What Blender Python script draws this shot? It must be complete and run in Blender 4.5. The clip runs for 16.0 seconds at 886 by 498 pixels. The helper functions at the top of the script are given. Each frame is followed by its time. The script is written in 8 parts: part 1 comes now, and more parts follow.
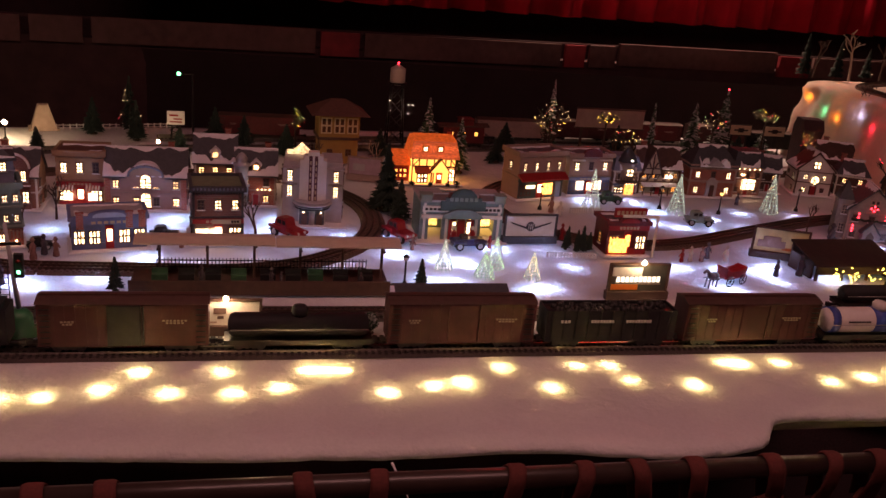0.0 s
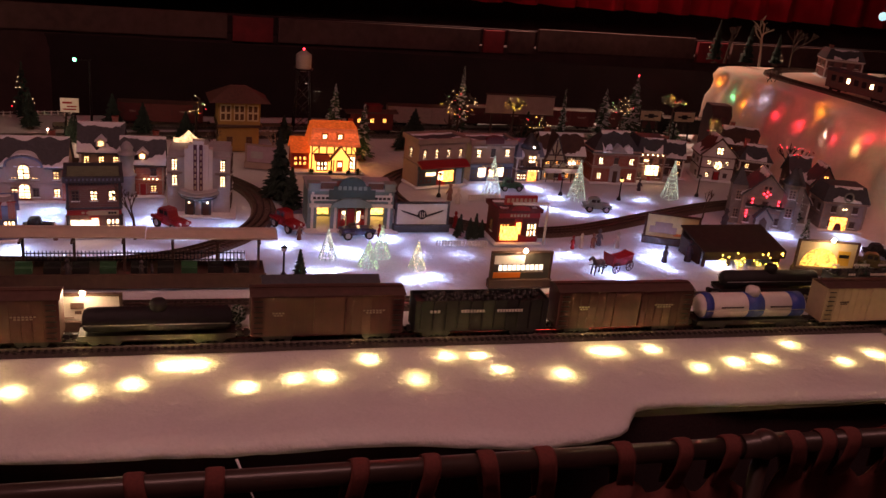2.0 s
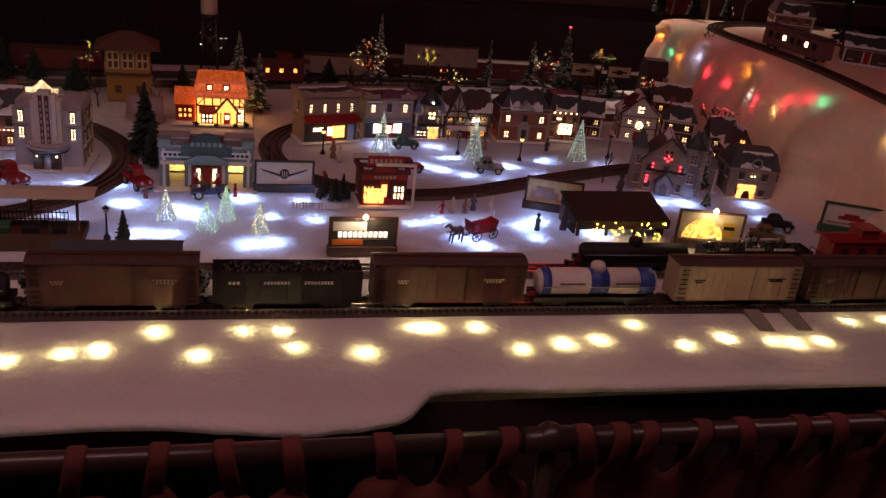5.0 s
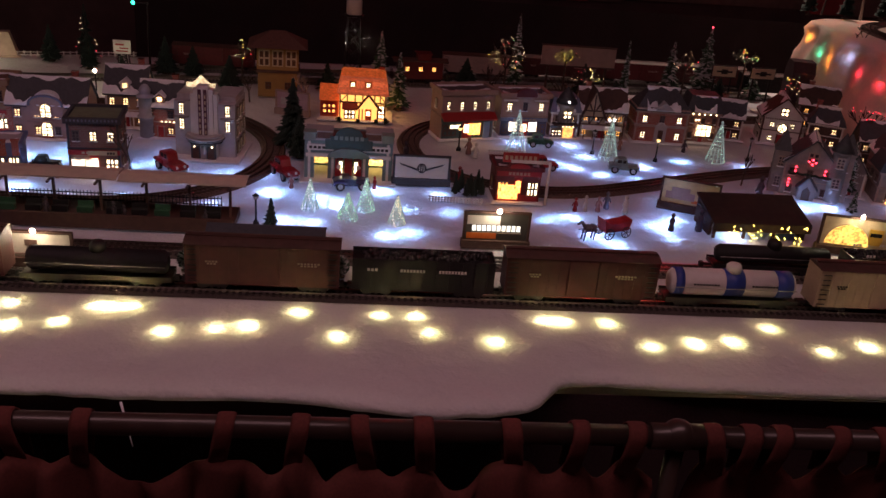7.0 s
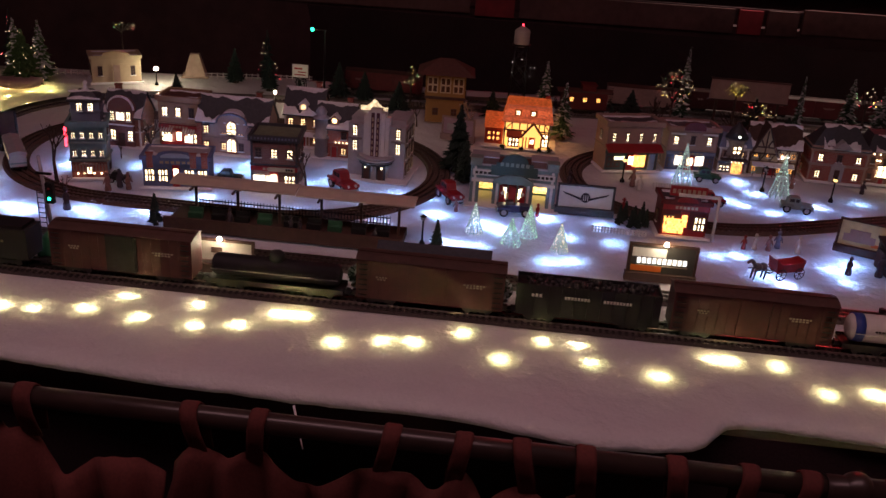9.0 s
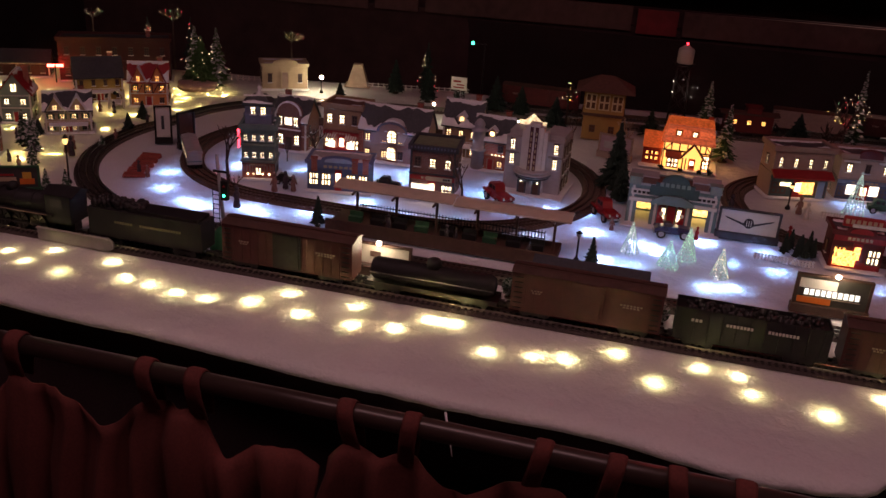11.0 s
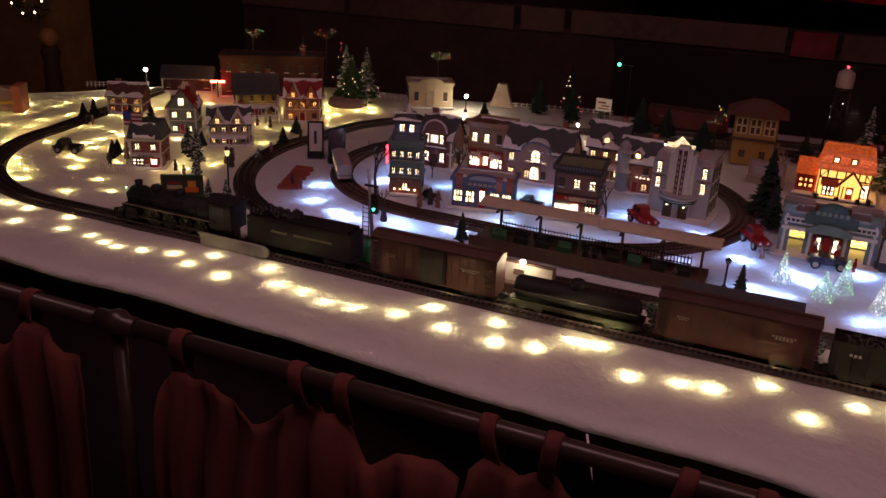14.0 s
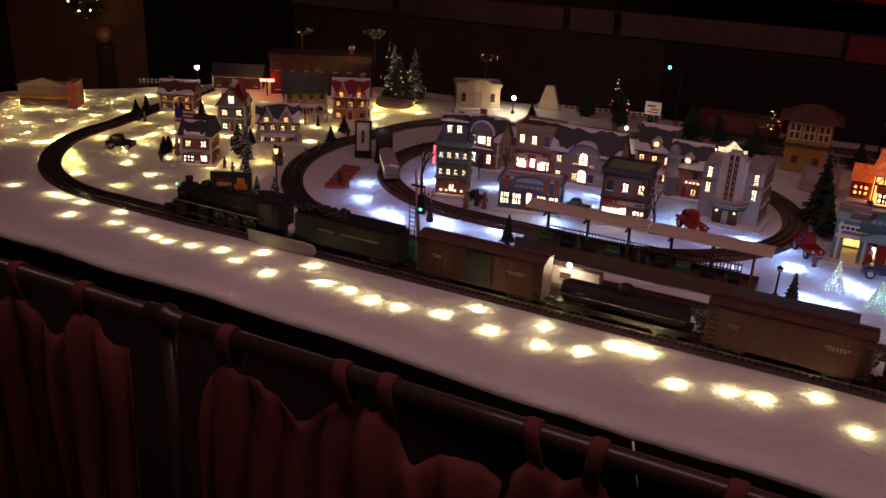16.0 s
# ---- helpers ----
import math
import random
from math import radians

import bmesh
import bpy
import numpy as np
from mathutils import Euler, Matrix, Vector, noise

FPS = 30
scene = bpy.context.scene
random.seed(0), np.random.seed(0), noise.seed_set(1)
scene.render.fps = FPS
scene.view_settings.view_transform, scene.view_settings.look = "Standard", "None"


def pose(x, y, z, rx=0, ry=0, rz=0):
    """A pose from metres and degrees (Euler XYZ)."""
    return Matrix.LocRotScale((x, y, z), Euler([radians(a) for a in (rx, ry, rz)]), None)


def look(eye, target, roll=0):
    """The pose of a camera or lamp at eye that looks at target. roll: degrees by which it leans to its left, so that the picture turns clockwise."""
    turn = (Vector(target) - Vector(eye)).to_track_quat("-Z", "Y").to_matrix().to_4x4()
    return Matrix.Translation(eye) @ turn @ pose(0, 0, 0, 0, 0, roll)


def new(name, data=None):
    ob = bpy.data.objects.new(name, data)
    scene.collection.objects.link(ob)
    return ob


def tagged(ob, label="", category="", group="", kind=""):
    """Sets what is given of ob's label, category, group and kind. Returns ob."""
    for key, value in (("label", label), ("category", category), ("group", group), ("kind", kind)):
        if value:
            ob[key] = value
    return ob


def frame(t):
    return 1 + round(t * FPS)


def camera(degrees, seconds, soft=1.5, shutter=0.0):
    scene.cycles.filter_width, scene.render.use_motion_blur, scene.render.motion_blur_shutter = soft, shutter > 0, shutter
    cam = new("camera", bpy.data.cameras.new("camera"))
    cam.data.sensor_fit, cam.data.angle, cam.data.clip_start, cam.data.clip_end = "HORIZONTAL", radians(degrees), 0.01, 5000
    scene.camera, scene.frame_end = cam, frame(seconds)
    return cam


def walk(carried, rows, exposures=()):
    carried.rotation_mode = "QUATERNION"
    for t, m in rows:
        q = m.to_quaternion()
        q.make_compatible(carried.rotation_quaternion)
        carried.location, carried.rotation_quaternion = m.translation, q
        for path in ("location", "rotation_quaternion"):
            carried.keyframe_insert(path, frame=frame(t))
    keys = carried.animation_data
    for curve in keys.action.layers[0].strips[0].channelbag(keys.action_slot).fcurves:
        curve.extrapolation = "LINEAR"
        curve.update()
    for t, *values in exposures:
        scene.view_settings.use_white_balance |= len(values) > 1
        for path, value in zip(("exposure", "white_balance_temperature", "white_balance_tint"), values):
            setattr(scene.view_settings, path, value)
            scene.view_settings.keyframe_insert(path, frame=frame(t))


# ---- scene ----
cam = camera(53.0, 16.0)
PATH = [
    (0, (-0.012, -0.023, 0.695), (0.416, 1.813, 0.029), 5.2),
    (0.5, (-0.008, -0.022, 0.695), (0.425, 1.812, 0.025), 5.0),
    (1, (0.009, -0.022, 0.697), (0.449, 1.809, 0.024), 4.8),
    (1.5, (0.059, -0.025, 0.704), (0.524, 1.799, 0.027), 5.2),
    (2, (0.142, -0.036, 0.711), (0.669, 1.766, 0.022), 5.7),
    (2.5, (0.189, -0.029, 0.713), (0.826, 1.73, 0.005), 5.3),
    (3, (0.264, 0.004, 0.712), (1.026, 1.719, 0.019), 5.9),
    (3.2, (0.305, 0.016, 0.711), (1.079, 1.724, 0.016), 6.5),
    (5.3, (0.532, -0.02, 0.746), (0.966, 1.756, -0.065), 6.3),
    (5.5, (0.526, -0.029, 0.745), (0.939, 1.753, -0.064), 6.1),
    (6, (0.522, -0.043, 0.745), (0.88, 1.749, -0.068), 5.9),
    (6.5, (0.516, -0.046, 0.743), (0.801, 1.758, -0.072), 5.4),
    (7, (0.512, -0.043, 0.741), (0.708, 1.768, -0.084), 5.0),
    (7.5, (0.508, -0.046, 0.741), (0.625, 1.767, -0.094), 4.6),
    (8, (0.496, -0.05, 0.736), (0.53, 1.771, -0.092), 4.4),
    (8.5, (0.48, -0.053, 0.736), (0.435, 1.777, -0.069), 4.5),
    (9, (0.47, -0.058, 0.736), (0.344, 1.776, -0.052), 4.2),
    (11.3, (0.433, -0.067, 0.727), (-0.05, 1.713, -0.048), 3.8),
    (11.5, (0.433, -0.069, 0.728), (-0.086, 1.698, -0.052), 3.6),
    (12, (0.432, -0.068, 0.73), (-0.156, 1.679, -0.045), 3.0),
    (12.5, (0.425, -0.071, 0.728), (-0.189, 1.67, -0.041), 3.1),
    (13, (0.417, -0.077, 0.73), (-0.226, 1.657, -0.031), 3.3),
    (13.5, (0.416, -0.082, 0.728), (-0.267, 1.642, -0.022), 3.1),
    (14, (0.411, -0.085, 0.728), (-0.3, 1.627, -0.023), 2.9),
    (14.5, (0.406, -0.085, 0.727), (-0.335, 1.615, -0.024), 2.8),
    (15, (0.404, -0.08, 0.725), (-0.365, 1.606, -0.027), 2.5),
    (15.5, (0.4, -0.085, 0.724), (-0.385, 1.596, -0.022), 2.7),
    (16, (0.401, -0.085, 0.726), (-0.395, 1.588, -0.027), 3.0),
]
walk(cam, [(t, look(eye, target, roll)) for t, eye, target, roll in PATH], [(0, 0.64, 7800, 26), (3, 0.66, 7900, 26), (5.5, 0.32, 6500, 14), (9, 0.26, 6000, 11), (12, 0.36, 6350, 13), (16, 0.36, 6250, 13)])

# ---------- room light and exposure ----------
world = bpy.data.worlds.new("world")
world.use_nodes = True
world.node_tree.nodes["Background"].inputs[0].default_value = (0.02, 0.008, 0.008, 1)
world.node_tree.nodes["Background"].inputs[1].default_value = 0.3
scene.world = world


def area_lamp(name, m, sx, sy, watts, col):
    d = bpy.data.lights.new(name, "AREA")
    d.shape, d.size, d.size_y, d.energy, d.color = "RECTANGLE", sx, sy, watts, col
    ob = new(name, d)
    ob.matrix_world = m
    return ob


def spot_lamp(name, m, watts, col, angle, radius=0.04):
    d = bpy.data.lights.new(name, "SPOT")
    d.energy, d.color, d.spot_size, d.spot_blend, d.shadow_soft_size = watts, col, radians(angle), 0.6, radius
    ob = new(name, d)
    ob.matrix_world = m
    return ob


# dim warm house lights on the ceiling over the layout, and the stage lamp on the red curtain
area_lamp("house_light", look((0.2, 0.8, 1.88), (0.2, 1.6, 0)), 3.4, 0.8, 19.0, (1.0, 0.51, 0.51))
spot_lamp("stage_lamp", look((2.0, 3.97, 1.8), (2.1, 4.16, 0.6)), 110.0, (1.0, 0.75, 0.6), 100)

# ---------- materials ----------
MATS = {}


def mat(name, col, rough=0.6, metal=0.0, var=0.25, scale=60.0, bump=0.15, big=6.0, coat=0.0):
    """Base colour broken up at two scales, with fine relief and a shade of its own for each object."""
    if name in MATS:
        return MATS[name]
    m = bpy.data.materials.new(name)
    m.use_nodes = True
    nt = m.node_tree
    b = nt.nodes["Principled BSDF"]
    co = nt.nodes.new("ShaderNodeTexCoord")
    n1 = nt.nodes.new("ShaderNodeTexNoise")
    n1.inputs["Scale"].default_value, n1.inputs["Detail"].default_value = scale, 4
    n2 = nt.nodes.new("ShaderNodeTexNoise")
    n2.inputs["Scale"].default_value, n2.inputs["Detail"].default_value = big, 2
    nt.links.new(co.outputs["Object"], n1.inputs["Vector"])
    nt.links.new(co.outputs["Object"], n2.inputs["Vector"])
    add = nt.nodes.new("ShaderNodeMath")
    nt.links.new(n1.outputs["Fac"], add.inputs[0])
    nt.links.new(n2.outputs["Fac"], add.inputs[1])
    info = nt.nodes.new("ShaderNodeObjectInfo")
    mul = nt.nodes.new("ShaderNodeMath")
    mul.operation = "MULTIPLY_ADD"
    nt.links.new(info.outputs["Random"], mul.inputs[0])
    mul.inputs[1].default_value = 0.25
    nt.links.new(add.outputs[0], mul.inputs[2])
    ramp = nt.nodes.new("ShaderNodeMapRange")
    ramp.inputs["From Min"].default_value, ramp.inputs["From Max"].default_value = 0.65, 1.6
    nt.links.new(mul.outputs[0], ramp.inputs["Value"])
    mix = nt.nodes.new("ShaderNodeMix")
    mix.data_type = "RGBA"
    mix.inputs["A"].default_value = (*[c * (1 - var) for c in col], 1)
    mix.inputs["B"].default_value = (*[min(1, c * (1 + var)) for c in col], 1)
    nt.links.new(ramp.outputs[0], mix.inputs["Factor"])
    nt.links.new(mix.outputs["Result"], b.inputs["Base Color"])
    b.inputs["Roughness"].default_value, b.inputs["Metallic"].default_value = rough, metal
    b.inputs["Coat Weight"].default_value = coat
    if bump:
        bp = nt.nodes.new("ShaderNodeBump")
        bp.inputs["Strength"].default_value, bp.inputs["Distance"].default_value = bump, 0.004
        nt.links.new(n1.outputs["Fac"], bp.inputs["Height"])
        nt.links.new(bp.outputs[0], b.inputs["Normal"])
    MATS[name] = m
    return m


def brick_mat(name, col, mortar, course=0.0042):
    m = mat(name, col, 0.75, var=0.3, scale=150, bump=0.0)
    nt = m.node_tree
    b = nt.nodes["Principled BSDF"]
    mix = b.inputs["Base Color"].links[0].from_node
    co = [n for n in nt.nodes if n.type == "TEX_COORD"][0]
    sep = nt.nodes.new("ShaderNodeSeparateXYZ")
    nt.links.new(co.outputs["Object"], sep.inputs[0])
    s = nt.nodes.new("ShaderNodeMath")
    nt.links.new(sep.outputs[0], s.inputs[0])
    nt.links.new(sep.outputs[1], s.inputs[1])
    com = nt.nodes.new("ShaderNodeCombineXYZ")
    nt.links.new(s.outputs[0], com.inputs[0])
    nt.links.new(sep.outputs[2], com.inputs[1])
    br = nt.nodes.new("ShaderNodeTexBrick")
    br.inputs["Scale"].default_value = 1.0
    br.inputs["Mortar Size"].default_value = course * 0.1
    br.inputs["Brick Width"].default_value, br.inputs["Row Height"].default_value = course * 2.2, course
    br.inputs["Mortar"].default_value = (*mortar, 1)
    nt.links.new(com.outputs[0], br.inputs["Vector"])
    nt.links.new(mix.outputs["Result"], br.inputs["Color1"])
    nt.links.new(mix.outputs["Result"], br.inputs["Color2"])
    nt.links.new(br.outputs["Color"], b.inputs["Base Color"])
    return m


def glow(name, col, strength, vary=0.0):
    """A surface that gives off light: a lit pane, a bulb, or a wall or print made to glow."""
    if name in MATS:
        return MATS[name]
    m = bpy.data.materials.new(name)
    m.use_nodes = True
    nt = m.node_tree
    b = nt.nodes["Principled BSDF"]
    b.inputs["Base Color"].default_value = (*[0.6 * c for c in col], 1)
    b.inputs["Roughness"].default_value = 0.35
    b.inputs["Emission Color"].default_value = (*col, 1)
    b.inputs["Emission Strength"].default_value = strength
    m.cycles.emission_sampling = "AUTO" if strength >= 15 and name != "white_bulb" else "NONE"
    if vary:
        info = nt.nodes.new("ShaderNodeObjectInfo")
        co = nt.nodes.new("ShaderNodeTexCoord")
        nz = nt.nodes.new("ShaderNodeTexNoise")
        nz.inputs["Scale"].default_value = 210
        nt.links.new(co.outputs["Object"], nz.inputs["Vector"])
        mr = nt.nodes.new("ShaderNodeMapRange")
        mr.inputs["From Min"].default_value, mr.inputs["From Max"].default_value = 0.3, 0.7
        mr.inputs["To Min"].default_value, mr.inputs["To Max"].default_value = strength * 0.08, strength * 1.75
        nt.links.new(nz.outputs["Fac"], mr.inputs["Value"])
        m1 = nt.nodes.new("ShaderNodeMapRange")
        m1.inputs["To Min"].default_value, m1.inputs["To Max"].default_value = 1 - vary, 1 + vary * 0.5
        nt.links.new(info.outputs["Random"], m1.inputs["Value"])
        mu = nt.nodes.new("ShaderNodeMath")
        mu.operation = "MULTIPLY"
        nt.links.new(mr.outputs[0], mu.inputs[0])
        nt.links.new(m1.outputs[0], mu.inputs[1])
        nt.links.new(mu.outputs[0], b.inputs["Emission Strength"])
    MATS[name] = m
    return m


SNOW = mat("snow_batting", (0.86, 0.84, 0.86), 0.95, var=0.10, scale=180, bump=0.4, big=7)
# polyester batting lets part of the light of buried bulbs through
nt = SNOW.node_tree
thru, blend = nt.nodes.new("ShaderNodeBsdfTranslucent"), nt.nodes.new("ShaderNodeMixShader")
thru.inputs["Color"].default_value = (0.9, 0.88, 0.86, 1)
blend.inputs[0].default_value = 0.32
nt.links.new(nt.nodes["Principled BSDF"].outputs[0], blend.inputs[1])
nt.links.new(thru.outputs[0], blend.inputs[2])
nt.links.new(blend.outputs[0], nt.nodes["Material Output"].inputs["Surface"])
nt.nodes["Principled BSDF"].inputs["Specular IOR Level"].default_value = 0.1
# soft hummocks and lint in the batting
hum, humb = nt.nodes.new("ShaderNodeTexNoise"), nt.nodes.new("ShaderNodeBump")
hum.inputs["Scale"].default_value, hum.inputs["Detail"].default_value = 24.0, 5
humb.inputs["Strength"].default_value, humb.inputs["Distance"].default_value = 0.55, 0.018
fine = [n for n in nt.nodes if n.type == "BUMP" and n is not humb][0]
nt.links.new([n for n in nt.nodes if n.type == "TEX_COORD"][0].outputs["Object"], hum.inputs["Vector"])
nt.links.new(hum.outputs["Fac"], humb.inputs["Height"])
nt.links.new(humb.outputs[0], fine.inputs["Normal"])
nt.links.new(humb.outputs[0], thru.inputs["Normal"])
SNOWCAP = mat("painted_snow", (0.8, 0.8, 0.84), 0.6, var=0.08, scale=150, bump=0.3)
HILLSNOW = mat("tinted_plaster_snow", (0.86, 0.67, 0.57), 0.9, var=0.15, scale=60, bump=0.6, big=5)
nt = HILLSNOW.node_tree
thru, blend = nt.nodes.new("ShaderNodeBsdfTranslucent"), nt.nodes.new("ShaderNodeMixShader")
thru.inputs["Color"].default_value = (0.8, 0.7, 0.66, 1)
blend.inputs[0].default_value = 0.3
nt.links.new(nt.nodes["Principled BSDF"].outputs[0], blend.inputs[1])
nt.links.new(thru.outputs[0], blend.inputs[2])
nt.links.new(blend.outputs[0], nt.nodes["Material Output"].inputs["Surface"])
BLACKCLOTH = mat("black_cloth", (0.06, 0.030, 0.034), 0.95, var=0.4, scale=200)
BACKCLOTH = mat("backdrop_cloth", (0.022, 0.010, 0.011), 0.95, var=0.4, scale=200)
DARKWALL = mat("dark_wall", (0.055, 0.024, 0.026), 0.9, var=0.4, scale=20)
# unseen south wall and floor, lightened to bounce light onto table front and curtains
BOUNCEWALL = mat("brown_bounce_wall", (0.26, 0.13, 0.10), 0.7, var=0.3, scale=20)
CARPET = mat("lightened_carpet", (0.15, 0.065, 0.065), 0.95, var=0.4, scale=120)
LEDGE = mat("dark_timber", (0.10, 0.046, 0.044), 0.75, var=0.5, scale=25, big=3)
LEDGERED = mat("red_panel", (0.20, 0.014, 0.022), 0.7, var=0.4, scale=25)
STAGERED = mat("stage_velvet", (0.62, 0.008, 0.03), 0.75, var=0.25, scale=12)
CURTAIN = mat("burgundy_cloth", (0.13, 0.034, 0.028), 0.95, var=0.3, scale=220, bump=0.08)
POLE = mat("varnished_pole", (0.05, 0.032, 0.028), 0.34, var=0.35, scale=30, bump=0.05, coat=0.25)
BALLAST = mat("grey_ballast", (0.085, 0.07, 0.062), 0.9, var=0.45, scale=500, bump=0.8)
TIE = mat("dark_tie", (0.03, 0.022, 0.018), 0.8, var=0.4, scale=200)
RAIL = mat("steel_rail", (0.42, 0.38, 0.35), 0.28, 1.0, var=0.2, scale=60, bump=0.02)
ROADBROWN = mat("brown_roadbed", (0.13, 0.085, 0.068), 0.85, var=0.35, scale=300, bump=0.6)
ROADRAIL = mat("dull_brown_rail", (0.085, 0.055, 0.045), 0.5, 0.4, var=0.3, scale=90, bump=0.05)
BLACKM = mat("black_enamel", (0.008, 0.007, 0.008), 0.68, var=0.4, scale=90, bump=0.05)
DARKM = mat("dark_metal", (0.03, 0.027, 0.027), 0.4, 0.6, var=0.4, scale=90, bump=0.05)
STEELM = mat("bare_steel", (0.45, 0.44, 0.42), 0.3, 1.0, var=0.2, scale=60, bump=0.02)
WHITEP = mat("white_paint", (0.66, 0.63, 0.60), 0.5, var=0.1, scale=80)
CREAM = mat("cream_paint", (0.46, 0.37, 0.25), 0.55, var=0.12, scale=80)
YELLOWP = mat("yellow_paint", (0.62, 0.38, 0.05), 0.5, var=0.15, scale=80)
ORANGEP = mat("orange_paint", (0.65, 0.16, 0.02), 0.5, var=0.15, scale=80)
DULLRED = mat("dull_red_paint", (0.11, 0.012, 0.014), 0.55, var=0.3, scale=80)
REDP = mat("red_paint", (0.30, 0.015, 0.02), 0.45, var=0.25, scale=80)
BROWNP = mat("boxcar_brown", (0.070, 0.015, 0.014), 0.6, var=0.3, scale=60)
TANP = mat("boxcar_tan", (0.085, 0.020, 0.020), 0.6, var=0.3, scale=60)
GREENP = mat("green_paint", (0.03, 0.10, 0.05), 0.5, var=0.3, scale=80)
PALEGREEN = mat("pale_green_paint", (0.22, 0.28, 0.25), 0.55, var=0.15, scale=80)
TEAL = mat("teal_paint", (0.15, 0.22, 0.23), 0.55, var=0.2, scale=80)
BLUEP = mat("blue_paint", (0.03, 0.06, 0.30), 0.45, var=0.2, scale=80)
BLUEGREY = mat("blue_grey_paint", (0.16, 0.185, 0.27), 0.6, var=0.25, scale=80)
GREYP = mat("grey_paint", (0.38, 0.365, 0.385), 0.6, var=0.2, scale=80)
WARMGREY = mat("warm_grey_paint", (0.32, 0.23, 0.20), 0.65, var=0.2, scale=80)
PINKP = mat("pink_stucco", (0.35, 0.235, 0.21), 0.7, var=0.15, scale=120)
DARKBROWN = mat("dark_brown_wood", (0.07, 0.035, 0.026), 0.65, var=0.4, scale=70)
SLATE = mat("dark_slate", (0.05, 0.055, 0.065), 0.6, var=0.35, scale=120, bump=0.4)
ROOFBROWN = mat("brown_shingle", (0.13, 0.06, 0.045), 0.7, var=0.35, scale=120, bump=0.4)
ROOFTAN = mat("tan_roof", (0.52, 0.44, 0.35), 0.7, var=0.15, scale=50)
STONE = mat("grey_stone", (0.26, 0.22, 0.215), 0.85, var=0.35, scale=70, bump=0.6)
BRICKRED = brick_mat("red_brick", (0.33, 0.075, 0.052), (0.35, 0.28, 0.24))
BRICKDARK = brick_mat("dark_brick", (0.18, 0.07, 0.06), (0.2, 0.16, 0.15))
BRICKBROWN = brick_mat("brown_brick", (0.25, 0.10, 0.07), (0.26, 0.2, 0.17))
PINE = mat("pine_needles", (0.03, 0.07, 0.035), 0.7, var=0.45, scale=90)
PINEDARK = mat("dark_pine_needles", (0.012, 0.028, 0.02), 0.75, var=0.4, scale=90)
FROST = mat("frosted_needles", (0.55, 0.58, 0.58), 0.6, var=0.2, scale=90)
BARK = mat("bare_bark", (0.07, 0.045, 0.035), 0.85, var=0.4, scale=120)
PALEBARK = mat("pale_twigs", (0.38, 0.30, 0.24), 0.85, var=0.25, scale=120)
GREENBASE = mat("green_plastic", (0.015, 0.12, 0.045), 0.45, var=0.25, scale=60)
DARKFRAME = mat("dark_window_frame", (0.085, 0.055, 0.05), 0.6, var=0.3, scale=90)
SKIN = mat("painted_resin", (0.30, 0.16, 0.14), 0.6, var=0.7, scale=160)
DARKRESIN = mat("dark_resin", (0.06, 0.045, 0.06), 0.6, var=0.7, scale=160)
RUBBER = mat("black_rubber", (0.012, 0.012, 0.012), 0.8, var=0.3, scale=90)

TINWHITE = mat("tank_silver", (0.52, 0.47, 0.43), 0.45, var=0.2, scale=40)
# opaque wire that emits faintly, in place of bulb light caught in acrylic
GLASSY = glow("emissive_acrylic", (0.66, 0.85, 0.78), 0.20, 0.3)
WARM = glow("warm_pane", (1.0, 0.60, 0.24), 3.4, 0.6)
WARMHI = glow("bright_pane", (1.0, 0.74, 0.40), 4.6, 0.3)
AMBER = glow("amber_pane", (1.0, 0.42, 0.09), 2.2, 0.6)
REDGLOW = glow("red_bulb", (1.0, 0.03, 0.05), 7.0)
GREENGLOW = glow("green_bulb", (0.05, 1.0, 0.40), 6.0)
ORANGEGLOW = glow("orange_bulb", (1.0, 0.30, 0.03), 9.0)
YELLOWGLOW = glow("yellow_bulb", (1.0, 0.70, 0.10), 9.0)
BLUEGLOW = glow("blue_bulb", (0.35, 0.55, 1.0), 7.0)
WHITEGLOW = glow("white_bulb", (1.0, 0.86, 0.62), 22.0)
LAMPGLOW = glow("lamp_bulb", (1.0, 0.80, 0.50), 260.0)
LEDWARM = glow("warm_led", (1.0, 0.82, 0.34), 300.0)
LEDVILLAGE = glow("village_led", (1.0, 0.78, 0.22), 620.0)
LEDCOOL = glow("cool_led", (0.29, 0.47, 1.0), 660.0)
HILLRED = glow("buried_red_bulb", (1.0, 0.03, 0.06), 48.0)
HILLGREEN = glow("buried_green_bulb", (0.08, 1.0, 0.45), 34.0)
HILLORANGE = glow("buried_orange_bulb", (1.0, 0.30, 0.03), 50.0)
HILLYELLOW = glow("buried_yellow_bulb", (1.0, 0.66, 0.20), 38.0)
HILLWHITE = glow("buried_white_bulb", (1.0, 0.85, 0.75), 34.0)
HILLBLUE = glow("buried_blue_bulb", (0.55, 0.6, 1.0), 30.0)
TINYWARM = glow("tiny_warm_led", (1.0, 0.72, 0.36), 5.0)
LANTERN = glow("lantern_glass", (1.0, 0.62, 0.2), 1.6)
TINYGREEN = glow("tiny_green_led", (0.45, 1.0, 0.40), 3.0)
# cottage walls and roof emit by themselves in place of lamplight
LITWALL = glow("emissive_orange_wall", (1.0, 0.46, 0.10), 1.5)
LITROOF = glow("emissive_orange_roof", (1.0, 0.17, 0.035), 0.24, 0.4)
LITBOARD = glow("emissive_yellow_print", (1.0, 0.60, 0.12), 1.5, 0.5)


